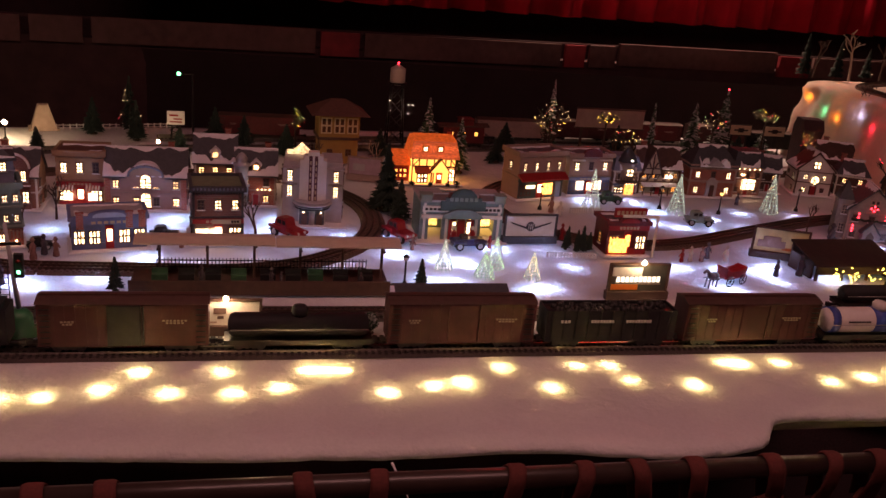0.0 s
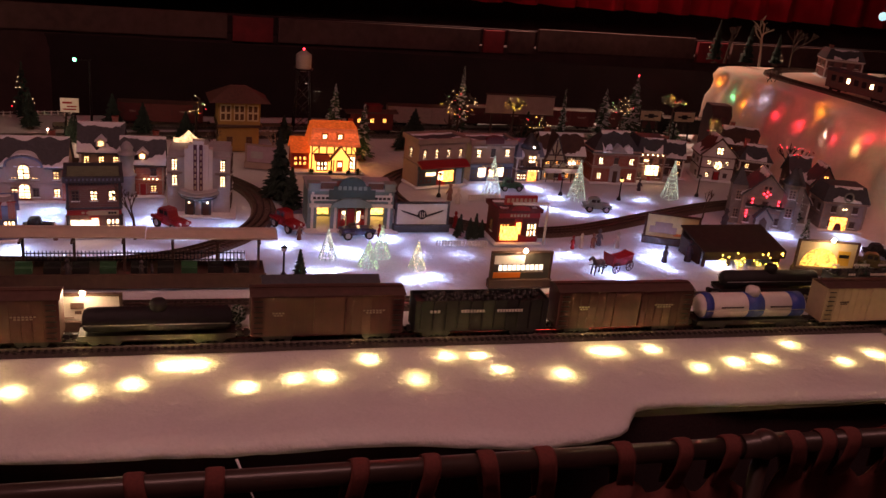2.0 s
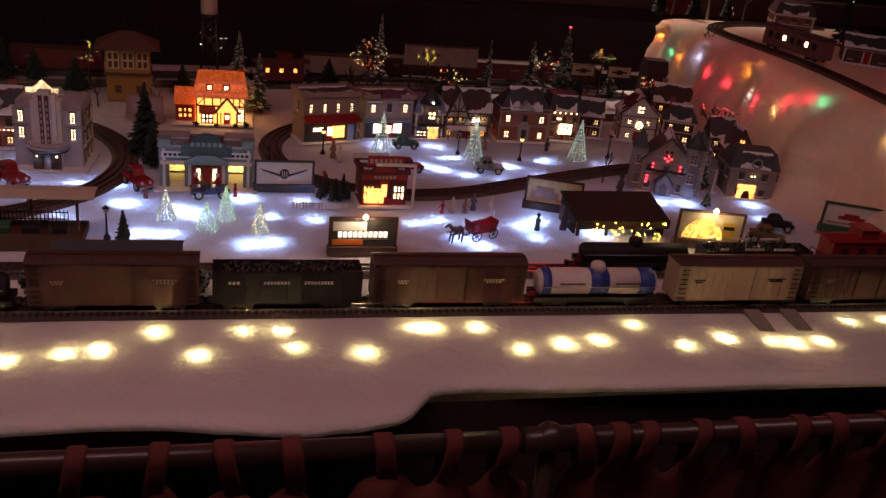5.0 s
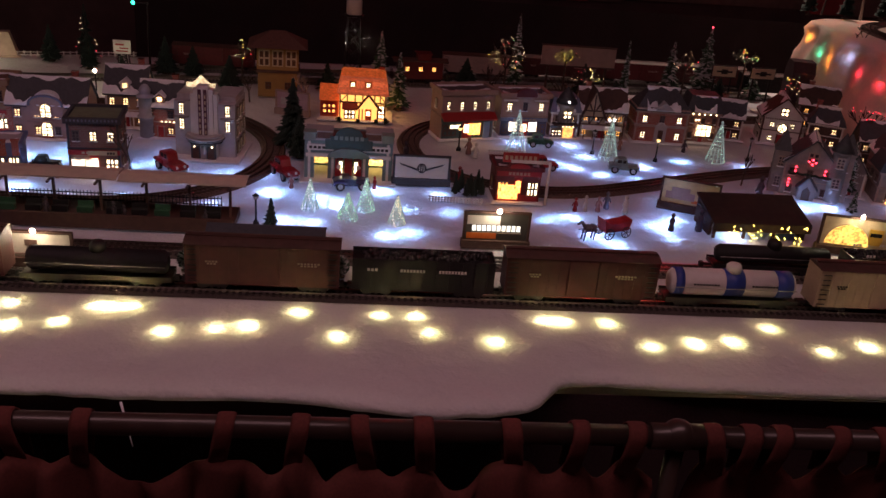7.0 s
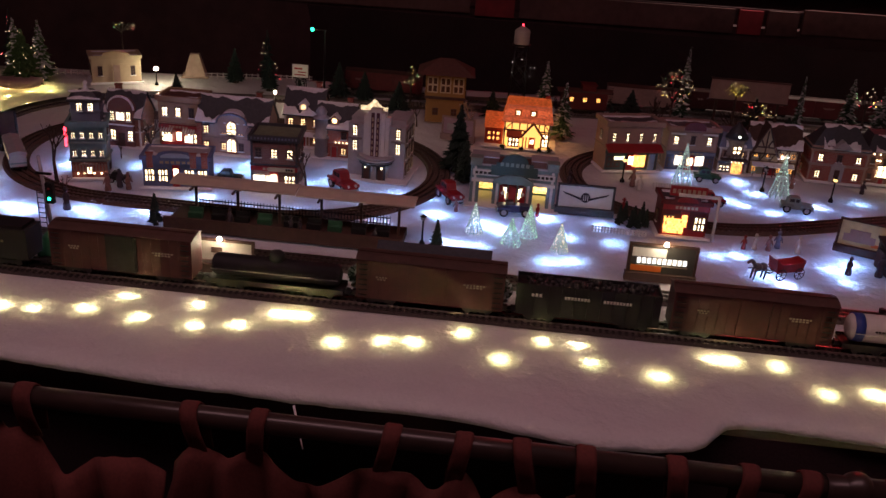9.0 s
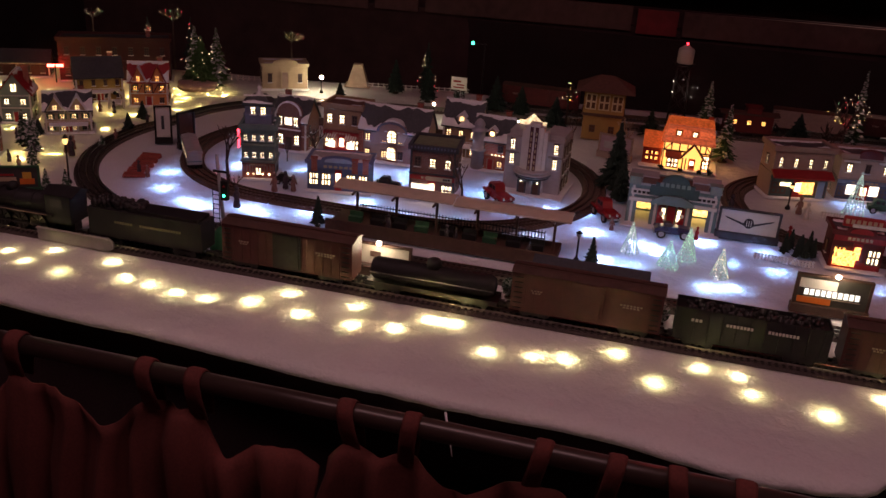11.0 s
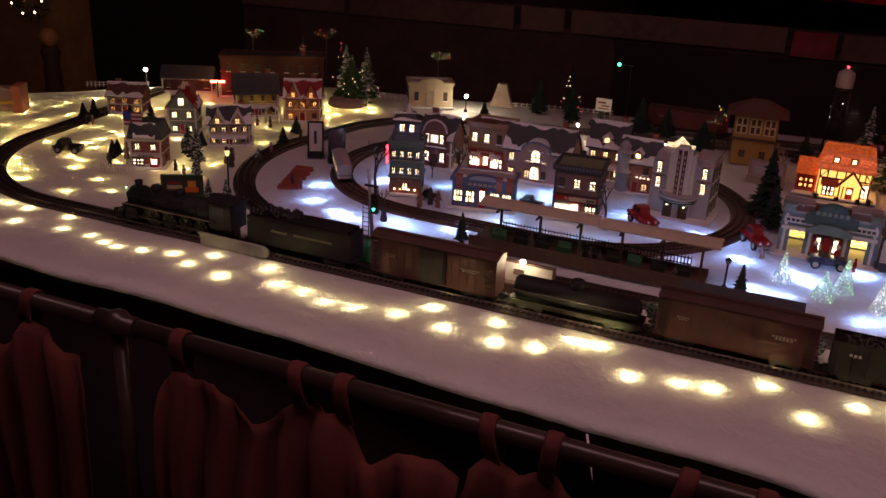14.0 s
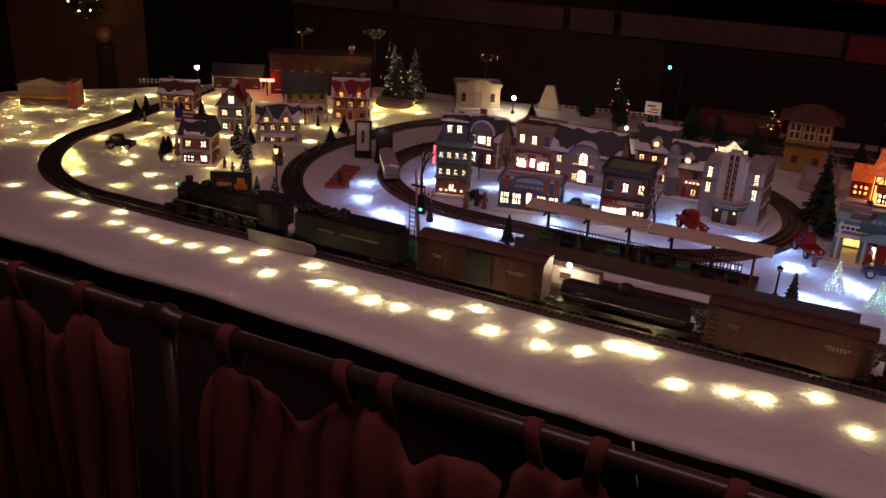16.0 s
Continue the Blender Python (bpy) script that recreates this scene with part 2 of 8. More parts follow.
# ---------- mesh building ----------
class G:
    """Collects the faces of one mesh."""

    def __init__(self):
        self.v, self.f, self.s = [], [], []

    def add(self, vs, fs, smooth=False):
        o = len(self.v)
        self.v += [tuple(p) for p in vs]
        self.f += [tuple(i + o for i in f) for f in fs]
        self.s += [smooth] * len(fs)
        return self

    def box(self, cx, cy, cz, sx, sy, sz, rz=0.0, tx=1.0, ty=1.0):
        """A box on its base centre (cx, cy, cz); tx, ty: how much narrower its top is."""
        c, s = math.cos(radians(rz)), math.sin(radians(rz))
        vs = []
        for z, kx, ky in ((0, 1, 1), (sz, tx, ty)):
            for ax, ay in ((-1, -1), (1, -1), (1, 1), (-1, 1)):
                x, y = ax * sx / 2 * kx, ay * sy / 2 * ky
                vs.append((cx + x * c - y * s, cy + x * s + y * c, cz + z))
        return self.add(vs, [(3, 2, 1, 0), (4, 5, 6, 7), (0, 1, 5, 4), (1, 2, 6, 5), (2, 3, 7, 6), (3, 0, 4, 7)])

    def tube(self, a, b, r0, r1=None, n=8, caps=True):
        r1 = r0 if r1 is None else r1
        a, b = Vector(a), Vector(b)
        q = (b - a).to_track_quat("Z", "Y")
        vs = []
        for p, r in ((a, r0), (b, r1)):
            for i in range(n):
                t = 2 * math.pi * i / n
                vs.append(p + q @ Vector((r * math.cos(t), r * math.sin(t), 0)))
        self.add(vs, [(i, (i + 1) % n, n + (i + 1) % n, n + i) for i in range(n)], True)
        if caps:
            self.add(vs, [tuple(range(n - 1, -1, -1)), tuple(range(n, 2 * n))])
        return self

    def lathe(self, prof, n=12, cx=0.0, cy=0.0, cz=0.0):
        vs = []
        for r, z in prof:
            for i in range(n):
                t = 2 * math.pi * i / n
                vs.append((cx + r * math.cos(t), cy + r * math.sin(t), cz + z))
        fs = []
        for k in range(len(prof) - 1):
            for i in range(n):
                j = (i + 1) % n
                fs.append((k * n + i, k * n + j, (k + 1) * n + j, (k + 1) * n + i))
        fs.append(tuple(range(n - 1, -1, -1)))
        fs.append(tuple((len(prof) - 1) * n + i for i in range(n)))
        return self.add(vs, fs, True)

    def ball(self, cx, cy, cz, r, n=8, rings=5, sz=1.0):
        prof = [(max(1e-5, r * math.sin(math.pi * k / rings)), -r * sz * math.cos(math.pi * k / rings)) for k in range(rings + 1)]
        return self.lathe(prof, n, cx, cy, cz)

    def prism(self, pts, y0, y1):
        """An outline in x, z pushed from y0 to y1."""
        n = len(pts)
        vs = [(x, y0, z) for x, z in pts] + [(x, y1, z) for x, z in pts]
        fs = [tuple(range(n)), tuple(range(2 * n - 1, n - 1, -1))]
        fs += [(i, n + i, n + (i + 1) % n, (i + 1) % n) for i in range(n)]
        return self.add(vs, fs)

    def prismx(self, pts, x0, x1):
        """An outline in y, z pushed from x0 to x1."""
        n = len(pts)
        vs = [(x0, y, z) for y, z in pts] + [(x1, y, z) for y, z in pts]
        fs = [tuple(range(n - 1, -1, -1)), tuple(range(n, 2 * n))]
        fs += [(i, (i + 1) % n, n + (i + 1) % n, n + i) for i in range(n)]
        return self.add(vs, fs)


def mesh(name, g, material):
    me = bpy.data.meshes.new(name)
    me.from_pydata(g.v, [], g.f)
    me.polygons.foreach_set("use_smooth", g.s)
    me.materials.append(material)
    bm = bmesh.new()
    bm.from_mesh(me)
    bmesh.ops.remove_doubles(bm, verts=bm.verts, dist=1e-6)
    bmesh.ops.recalc_face_normals(bm, faces=bm.faces)
    bm.to_mesh(me)
    bm.free()
    me.update()
    return me


def part(name, g, material, parent, label="", kind=""):
    ob = new(name, mesh(name, g, material))
    ob.parent = parent
    if label or kind:
        tagged(ob, label, kind=kind)
    return ob


def thing(name, label, category, x, y, z=0.0, rz=0.0, group="", kind=""):
    ob = new(name)
    ob.empty_display_size = 0.02
    ob.matrix_world = pose(x, y, z, 0, 0, rz)
    return tagged(ob, label, category, group, kind)


def single(name, g, material, label, category, x=0.0, y=0.0, z=0.0, rz=0.0, group="", kind=""):
    ob = new(name, mesh(name, g, material))
    ob.matrix_world = pose(x, y, z, 0, 0, rz)
    return tagged(ob, label, category, group, kind)


rng = random.Random(7)


# ---------- the room ----------
def slab(name, x0, y0, z0, x1, y1, z1, material, label):
    return single(name, G().box((x0 + x1) / 2, (y0 + y1) / 2, z0, x1 - x0, y1 - y0, z1 - z0), material, label, "", kind="structure")


slab("floor", -4.6, -2.2, -0.95, 4.6, 4.7, -0.85, CARPET, "red carpet floor, lightened to bounce light upwards")
slab("ceiling", -4.6, -2.2, 1.9, 4.6, 4.7, 2.0, DARKWALL, "dark ceiling in shadow")
slab("wall_north", -4.6, 4.5, -0.85, 4.6, 4.7, 1.9, DARKWALL, "dark wall behind the stage curtain")
slab("wall_south", -4.6, -2.2, -0.85, 4.6, -2.0, 1.9, BOUNCEWALL, "unseen brown wall that bounces light onto the curtains")
slab("wall_west", -4.6, -2.0, -0.85, -4.4, 4.5, 1.9, DARKWALL, "dark side wall")
slab("wall_east", 4.4, -2.0, -0.85, 4.6, 4.5, 1.9, DARKWALL, "dark side wall")


def fold_sheet(x0, x1, z0, z1, depth, waves, step, seed, sag=0.0, bunch=0.0, pins=()):
    """A hanging cloth in pleats; its face lies about y = 0."""
    r = random.Random(seed)
    n = max(8, int((x1 - x0) / step))
    ph = [r.uniform(0, 6.28) for _ in range(4)]
    zs = [z1, z1 - 0.02, z1 - 0.06, z1 - 0.15, (z0 + z1) / 2, z0]
    vs = []
    for k, z in enumerate(zs):
        for i in range(n + 1):
            x = x0 + (x1 - x0) * i / n
            a = x * waves * 6.283 + ph[0]
            grow = min(1.0, 0.35 + k * 0.2)
            y = depth * grow * (math.sin(a + 0.7 * math.sin(x * 9 + ph[1])) + 0.35 * math.sin(2.3 * a + ph[2]))
            dz = -sag * (0.5 + 0.5 * math.sin(a * 0.5 + ph[3])) if k < 3 else 0
            if pins and k < 4:
                near = min(abs(x - p) for p in pins)
                dz -= 0.034 * (1 - math.exp(-(near / 0.035) ** 2)) * (1 + 0.6 * math.sin(x * 31 + seed))
                y *= 0.4 + 0.6 * min(1.0, near / 0.03)
            if bunch:
                lump = noise.noise(Vector((x * 6.5, k * 0.35, seed)))
                y -= bunch * (0.5 + lump) * min(1.0, 0.25 + 0.3 * k)
                dz -= bunch * 0.9 * abs(noise.noise(Vector((x * 9.0, 0.5, seed + 3.0)))) * (1.0 if k < 4 else 0.0)
                x += bunch * 0.5 * noise.noise(Vector((x * 5.0, k * 0.6, seed + 7.0))) * k / 5
            vs.append((x + 0.006 * math.sin(k * 1.7 + x * 20), y, z + dz))
    fs = []
    for k in range(len(zs) - 1):
        for i in range(n):
            p = k * (n + 1) + i
            fs.append((p, p + n + 1, p + n + 2, p + 1))
    return G().add(vs, fs, True)


# stage curtain at the back, hung in pleats
g = fold_sheet(-0.6, 4.3, 0.375, 1.9, 0.05, 4.5, 0.012, 3)
ob = single("stage_curtain", g, STAGERED, "red velvet stage curtain hanging in pleats", "curtain", 0, 4.02, 0, 5)
ob.modifiers.new("cloth", "SOLIDIFY").thickness = 0.004

# long low bench in front of the curtain, faced with boards
bench = thing("stage_bench", "dark timber bench with red end panels before the curtain", "bench", 0, 3.72, 0, 5)
part("bench_top", G().box(1.0, 0.03, 0.268, 6.4, 0.016, 0.012), BLACKCLOTH, bench)
part("bench_body", G().box(1.0, 0.06, -0.85, 6.4, 0.08, 1.05), DARKWALL, bench)
spans = [(-2.2, -1.66, 0), (-1.64, -0.86, 0), (-0.84, -0.64, 0), (-0.62, 0.255, 0), (0.265, 0.44, 1), (0.45, 1.36, 0), (1.37, 1.48, 1), (1.49, 1.63, 0), (1.64, 2.5, 0), (2.51, 2.7, 1), (2.71, 4.1, 0)]
for a, b, red in spans:
    part("board", G().box((a + b) / 2, 0.008 + 0.006 * rng.random(), 0.176 + 0.018 * rng.random() * (1 - red), b - a - 0.012, 0.02, 0.098), LEDGERED if red else LEDGE, bench)

# black drape hanging from the bench down behind the layout
single("backdrop", fold_sheet(-4.2, 4.2, -0.84, 0.17, 0.008, 3, 0.04, 5), BACKCLOTH, "black cloth backdrop behind the layout", "", 0, 3.70, kind="structure")

# brown wall panel and newel post beyond the far end
single("wall_panel", G().box(0, 0, -0.85, 1.5, 0.06, 2.6), mat("brown_plaster", (0.38, 0.20, 0.085), 0.8, var=0.3, scale=20), "brown plaster wall panel beyond the layout", "", -4.05, 3.72, kind="structure")
post = thing("newel_post", "turned brown wooden newel post with a ball top", "post", -2.86, 2.98, -0.85)
part("shaft", G().lathe([(0.055, 0), (0.055, 0.12), (0.04, 0.14), (0.036, 0.5), (0.042, 0.62), (0.034, 0.76), (0.045, 0.8), (0.03, 0.83)], 14), DARKBROWN, post)
part("ball", G().ball(0, 0, 0.865, 0.042, 14, 8), mat("worn_oak", (0.55, 0.28, 0.11), 0.45, var=0.3, scale=30), post, "worn oak ball")
wreath = thing("lit_wreath", "dark evergreen wreath with small warm lights on the wall", "wreath", -3.62, 3.62, 0.12)
g, gb = G(), G()
for i in range(260):
    a, w = rng.uniform(0, 6.28), rng.uniform(0.09, 0.16)
    p = Vector((math.cos(a) * w, -0.01 - 0.03 * rng.random(), math.sin(a) * w))
    d = Vector((rng.uniform(-1, 1), rng.uniform(-1, 0.2), rng.uniform(-1, 1))) * 0.035
    g.tube(p, p + d, 0.004, 0.0006, 3, False)
for i in range(9):
    a = i * 0.7 + 0.3
    gb.ball(math.cos(a) * 0.13, -0.06, math.sin(a) * 0.13, 0.006, 6, 4)
part("wreath_ring", g, PINEDARK, wreath, kind="stuff")
part("bulbs", gb, TINYWARM, wreath, kind="stuff")


# ---------- table and snow sheet ----------
def edge_y(x):
    """The front edge of the snow sheet, with the step where one length of batting ends."""
    k = 1 / (1 + math.exp(-(x - 0.815) / 0.012))
    y = 1.060 + 0.004 * math.sin(x * 7.0) + 0.003 * math.sin(x * 17 + 1)
    y2 = 1.118 + 0.012 * math.exp(-((x - 0.9) / 0.12) ** 2) - 0.02 * max(0, x - 1.1)
    e = y * (1 - k) + y2 * k
    e += 0.012 / (1 + math.exp((x + 0.4) / 0.05)) + 0.030 / (1 + math.exp((x + 0.08) / 0.04)) + 0.012 / (1 + math.exp((x + 1.0) / 0.06))
    return e - 0.022 * math.exp(-((x - 0.66) / 0.15) ** 2) * (1 - k)


def snow_z(x, y):
    n = noise.noise(Vector((x * 5, y * 5, 0))) * 0.5 + noise.noise(Vector((x * 16, y * 16, 3))) * 0.3
    return -0.004 + 0.0035 * n


g = G()
BACK = [(-2.3, 2.0), (-2.0, 2.32), (-1.62, 2.82), (-1.25, 2.90), (-0.5, 3.04), (0.0, 3.12), (1.0, 3.22), (2.0, 3.30), (3.0, 3.32)]


def back_y(x):
    """The back edge of the snow sheet; the table's far corner is cut off."""
    for (xa, ya), (xb, yb) in zip(BACK, BACK[1:]):
        if x <= xb:
            return ya + (yb - ya) * max(0.0, (x - xa) / (xb - xa))
    return BACK[-1][1]


xs = np.arange(-2.3, 2.9001, 0.02)
drops = [(0.030, -0.024), (0.008, -0.024), (-0.002, -0.017), (0.0, -0.008), (0.010, -0.002), (0.030, 0.0)]
rows = []
for x in xs:
    x = float(x)
    e = edge_y(x)
    col = []
    for dy, dz in drops:
        yy = e + dy
        w = 0.003 * noise.noise(Vector((x * 30, dz * 60, 1)))
        col.append((x, yy + w, dz + (snow_z(x, yy) if dz > -0.02 else 0.0)))
    for k in range(1, 96):
        yy = e + 0.03 + (back_y(x) - e - 0.03) * k / 95
        col.append((x, yy, snow_z(x, yy)))
    col.append((x, back_y(x) + 0.004, -0.05))
    rows.append(col)
m = len(rows[0])
vs = [p for c in rows for p in c]
fs = [(i * m + k, (i + 1) * m + k, (i + 1) * m + k + 1, i * m + k + 1) for i in range(len(rows) - 1) for k in range(m - 1)]
g.add(vs, fs, True)
single("ground", g, SNOW, "white snow batting spread over the layout table", "", kind="structure")
g = G()
outline = [(-2.28, 1.13), (2.88, 1.13)] + [(a, b - 0.005) for a, b in BACK[::-1] if a < 2.9] + [(-2.28, 2.0)]
outline.insert(2, (2.88, 3.3))
n = len(outline) - 1
outline = outline[:n]
g.add([(a, b, -0.75) for a, b in outline] + [(a, b, -0.038) for a, b in outline], [tuple(range(n)), tuple(range(n, 2 * n))] + [(i, (i + 1) % n, n + (i + 1) % n, n + i) for i in range(n)])
single("table", g, BLACKCLOTH, "layout table draped in black cloth", "", kind="structure")
# a tuft that hangs out under the snow
single("loose_thread", G().tube((0.19, 1.04, -0.012), (0.215, 0.995, -0.055), 0.0022, 0.0008, 5), SNOWCAP, "tuft of white batting hanging off the edge", "thread")

# ---------- pole and tab-top curtains before the layout ----------
PY, PZ = 0.968, 0.003
rail = thing("curtain_pole", "dark varnished wooden curtain pole with round joints", "curtain pole", 0, PY, PZ)
for a, b in ((-2.6, -0.655), (-0.605, 0.955), (1.005, 2.6)):
    part("pole", G().tube((a, 0, 0), (b, 0, 0.0), 0.0155, n=20), POLE, rail)
for x in (-0.63, 0.98):
    g = G()
    for k in range(1):
        g.ball(x, 0, 0.002, 0.024, 16, 10)
    g.tube((x - 0.042, 0, 0), (x + 0.042, 0, 0), 0.019, n=16)
    part("joint", g, POLE, rail, "round wooden joint")
    part("post", G().tube((x, 0, -0.853), (x, 0, -0.015), 0.013, n=10), POLE, rail)


def tab_curtain(x0, x1, tabs, seed, sag, waves=9, bunch=0.0):
    c = thing("tab_curtain", "burgundy tab-top curtain hanging from the pole", "curtain", 0, PY, PZ, group="tab curtains along the pole")
    cl = part("cloth", fold_sheet(x0, x1, -0.84, -0.036, 0.014, waves, 0.006, seed, sag * 0.4, bunch, tabs), CURTAIN, c)
    cl.modifiers.new("cloth", "SOLIDIFY").thickness = 0.003
    for x in tabs:
        g = G()
        wid = 0.0125 + 0.002 * rng.random()
        lean = rng.uniform(-0.004, 0.004)
        ring = []
        for k in range(13):
            t = math.pi * (k / 12) - 0.0
            ring.append((math.cos(t) * 0.0185, math.sin(t) * 0.0185))
        ring = [(0.010, -0.06), (0.0185, -0.02)] + ring + [(-0.0185, -0.02), (-0.010, -0.06)]
        n = len(ring)
        vs = []
        for off, grow in ((-wid, 0.0), (-wid * 0.6, 0.0018), (wid * 0.6, 0.0018), (wid, 0.0)):
            for y, z in ring:
                r = 1 + grow / 0.0185
                vs.append((x + off + lean * (z / 0.02), y * r, z * r if z > 0 else z))
        g.add(vs, [(a * n + k, a * n + k + 1, (a + 1) * n + k + 1, (a + 1) * n + k) for a in range(3) for k in range(n - 1)], True)
        tb = part("tab", g, CURTAIN, c)
        tb.modifiers.new("cloth", "SOLIDIFY").thickness = 0.0025
    return c


tab_curtain(-1.9, -0.72, [-1.72, -1.55, -1.36, -1.19, -1.0, -0.83], 11, 0.03, 14, 0.04)
tab_curtain(-0.53, 0.02, [-0.494, -0.262, -0.179], 12, 0.03, 14, 0.05)
tab_curtain(0.035, 0.95, [0.064, 0.159, 0.346, 0.446, 0.531, 0.617, 0.74, 0.835, 0.915], 13, 0.02, 13, 0.04)
tab_curtain(1.01, 2.3, [1.031, 1.085, 1.13, 1.217, 1.29, 1.385, 1.452, 1.542, 1.64, 1.75, 1.87, 2.0], 14, 0.015)


# ---------- tracks ----------
def resample(pts, step):
    out, acc = [Vector(pts[0])], 0.0
    for a, b in zip(pts, pts[1:]):
        a, b = Vector(a), Vector(b)
        d = (b - a).length
        while acc + d >= step:
            a = a + (b - a) * ((step - acc) / d)
            d = (b - a).length
            acc = 0.0
            out.append(a.copy())
            if d < 1e-6:
                break
        acc += d
    return out


def arc(cx, cy, r, a0, a1, n=24):
    return [(cx + r * math.cos(radians(a0 + (a1 - a0) * i / n)), cy + r * math.sin(radians(a0 + (a1 - a0) * i / n)), 0) for i in range(n + 1)]


def smooth(pts, n=4):
    """Chaikin's corner cutting."""
    for _ in range(n):
        q = [pts[0]]
        for a, b in zip(pts, pts[1:]):
            q += [tuple(0.75 * u + 0.25 * v for u, v in zip(a, b)), tuple(0.25 * u + 0.75 * v for u, v in zip(a, b))]
        pts = q + [pts[-1]]
    return pts


def sweep(g, pts, prof):
    """Push a closed cross-section (offset, height) along a path."""
    n = len(prof)
    vs = []
    for i, p in enumerate(pts):
        d = (pts[min(i + 1, len(pts) - 1)] - pts[max(i - 1, 0)]).normalized()
        s = Vector((d.y, -d.x, 0))
        for o, z in prof:
            q = p + s * o
            vs.append((q.x, q.y, q.z + z))
    fs = [(i * n + k, i * n + (k + 1) % n, (i + 1) * n + (k + 1) % n, (i + 1) * n + k) for i in range(len(pts) - 1) for k in range(n)]
    fs += [tuple(range(n)), tuple((len(pts) - 1) * n + k for k in range(n - 1, -1, -1))]
    g.add(vs, fs)


def track(label, pts, z=0.0, bed=BALLAST, wide=0.029):
    t = thing("railway_track", label, "railway track", 0, 0, z, group="railway tracks of the layout")
    ps = resample(pts, 0.02)
    g = G()
    sweep(g, ps, [(-wide, -0.003), (wide, -0.003), (wide - 0.005, 0.0035), (-wide + 0.005, 0.0035)])
    part("roadbed", g, bed, t)
    for o in (-0.0165, 0.0, 0.0165):
        g = G()
        sweep(g, ps, [(o - 0.0013, 0.0035), (o + 0.0013, 0.0035), (o + 0.0013, 0.0095), (o - 0.0013, 0.0095)])
        part("rail", g, RAIL if bed is BALLAST else ROADRAIL, t)
    g = G()
    fine = resample(pts, 0.0115)
    for i in range(len(fine) - 1):
        d = fine[i + 1] - fine[i]
        g.box(fine[i].x, fine[i].y, fine[i].z + 0.003, 0.0052, wide * 1.75, 0.0028, math.degrees(math.atan2(d.y, d.x)))
    part("tie_strip", g, TIE if bed is BALLAST else ROADBROWN, t, kind="stuff")
    return t


FY, RY = 1.372, 1.522
track("front main line of three steel rails on dark ties", [(2.8, FY, 0), (-1.2, FY, 0)] + arc(-1.2, FY + 0.48, 0.48, -90, -180)[1:] + [(-1.74, 2.2, 0), (-1.80, 2.5, 0)])
track("second main line of three steel rails bending round town", [(2.8, RY, 0), (-0.48, RY, 0)] + arc(-0.48, RY + 0.52, 0.53, -90, -190)[1:] + smooth([(-0.98, 2.2, 0), (-0.95, 2.45, 0), (-0.75, 2.66, 0), (-0.4, 2.74, 0), (0.3, 2.86, 0), (1.2, 2.98, 0), (2.0, 3.02, 0)])[2:])
track("street railway loop of dark track round the town", arc(-0.42, 2.115, 0.365, -90, -270) + arc(-0.08, 2.115, 0.375, 90, -90) + [(-0.42, 1.75, 0)], bed=ROADBROWN, wide=0.031)
track("curved dark track round the far neighbourhood", smooth([(2.0, 2.24, 0), (1.65, 2.20, 0), (1.32, 2.06, 0), (1.05, 1.935, 0), (0.85, 1.94, 0), (0.68, 2.06, 0), (0.63, 2.25, 0), (0.67, 2.40, 0), (0.80, 2.52, 0), (1.1, 2.62, 0), (1.9, 2.72, 0)]), bed=ROADBROWN, wide=0.031)
track("back line along the rear of the table", [(-0.3, 2.90, 0), (0.3, 2.98, 0), (1.2, 3.10, 0), (2.0, 3.14, 0)])
track("upper line curving over the snowy hill", smooth([(2.17, 1.72, 0), (2.20, 1.95, 0), (2.24, 2.3, 0), (2.22, 2.6, 0), (2.19, 2.86, 0), (2.27, 3.0, 0), (2.45, 3.08, 0), (2.8, 3.1, 0)]), z=0.285, bed=ROADBROWN)


# ---------- rolling stock (built along x, running on rails at z = 0.0095) ----------
def truck(parent, x, wheel_r=0.0075):
    t = part("truck", G().box(x, 0.0, 0.006, 0.056, 0.026, 0.007).box(x, -0.0165, 0.004, 0.05, 0.003, 0.008).box(x, 0.0165, 0.004, 0.05, 0.003, 0.008), DARKM, parent)
    for dx in (-0.018, 0.018):
        for s in (-1, 1):
            part("wheel", G().tube((x + dx, s * 0.0140, wheel_r), (x + dx, s * 0.0178, wheel_r), wheel_r, n=12), DARKM, t)


def couplers(parent, half):
    for s in (-1, 1):
        part("coupler", G().box(s * (half + 0.009), 0, 0.009, 0.026, 0.005, 0.005).box(s * (half + 0.018), 0, 0.007, 0.008, 0.009, 0.009), DARKM, parent)


def bars(g, y, x, z, w, rows, sgn=-1, hgt=0.004):
    for r in range(rows):
        ww = w * (1 - 0.25 * (r % 2))
        n = max(2, int(ww / 0.0055))
        for i in range(n):
            g.box(x - ww / 2 + ww * (i + 0.5) / n, y, z - r * hgt * 1.6, ww / n * 0.68, 0.0012, hgt)


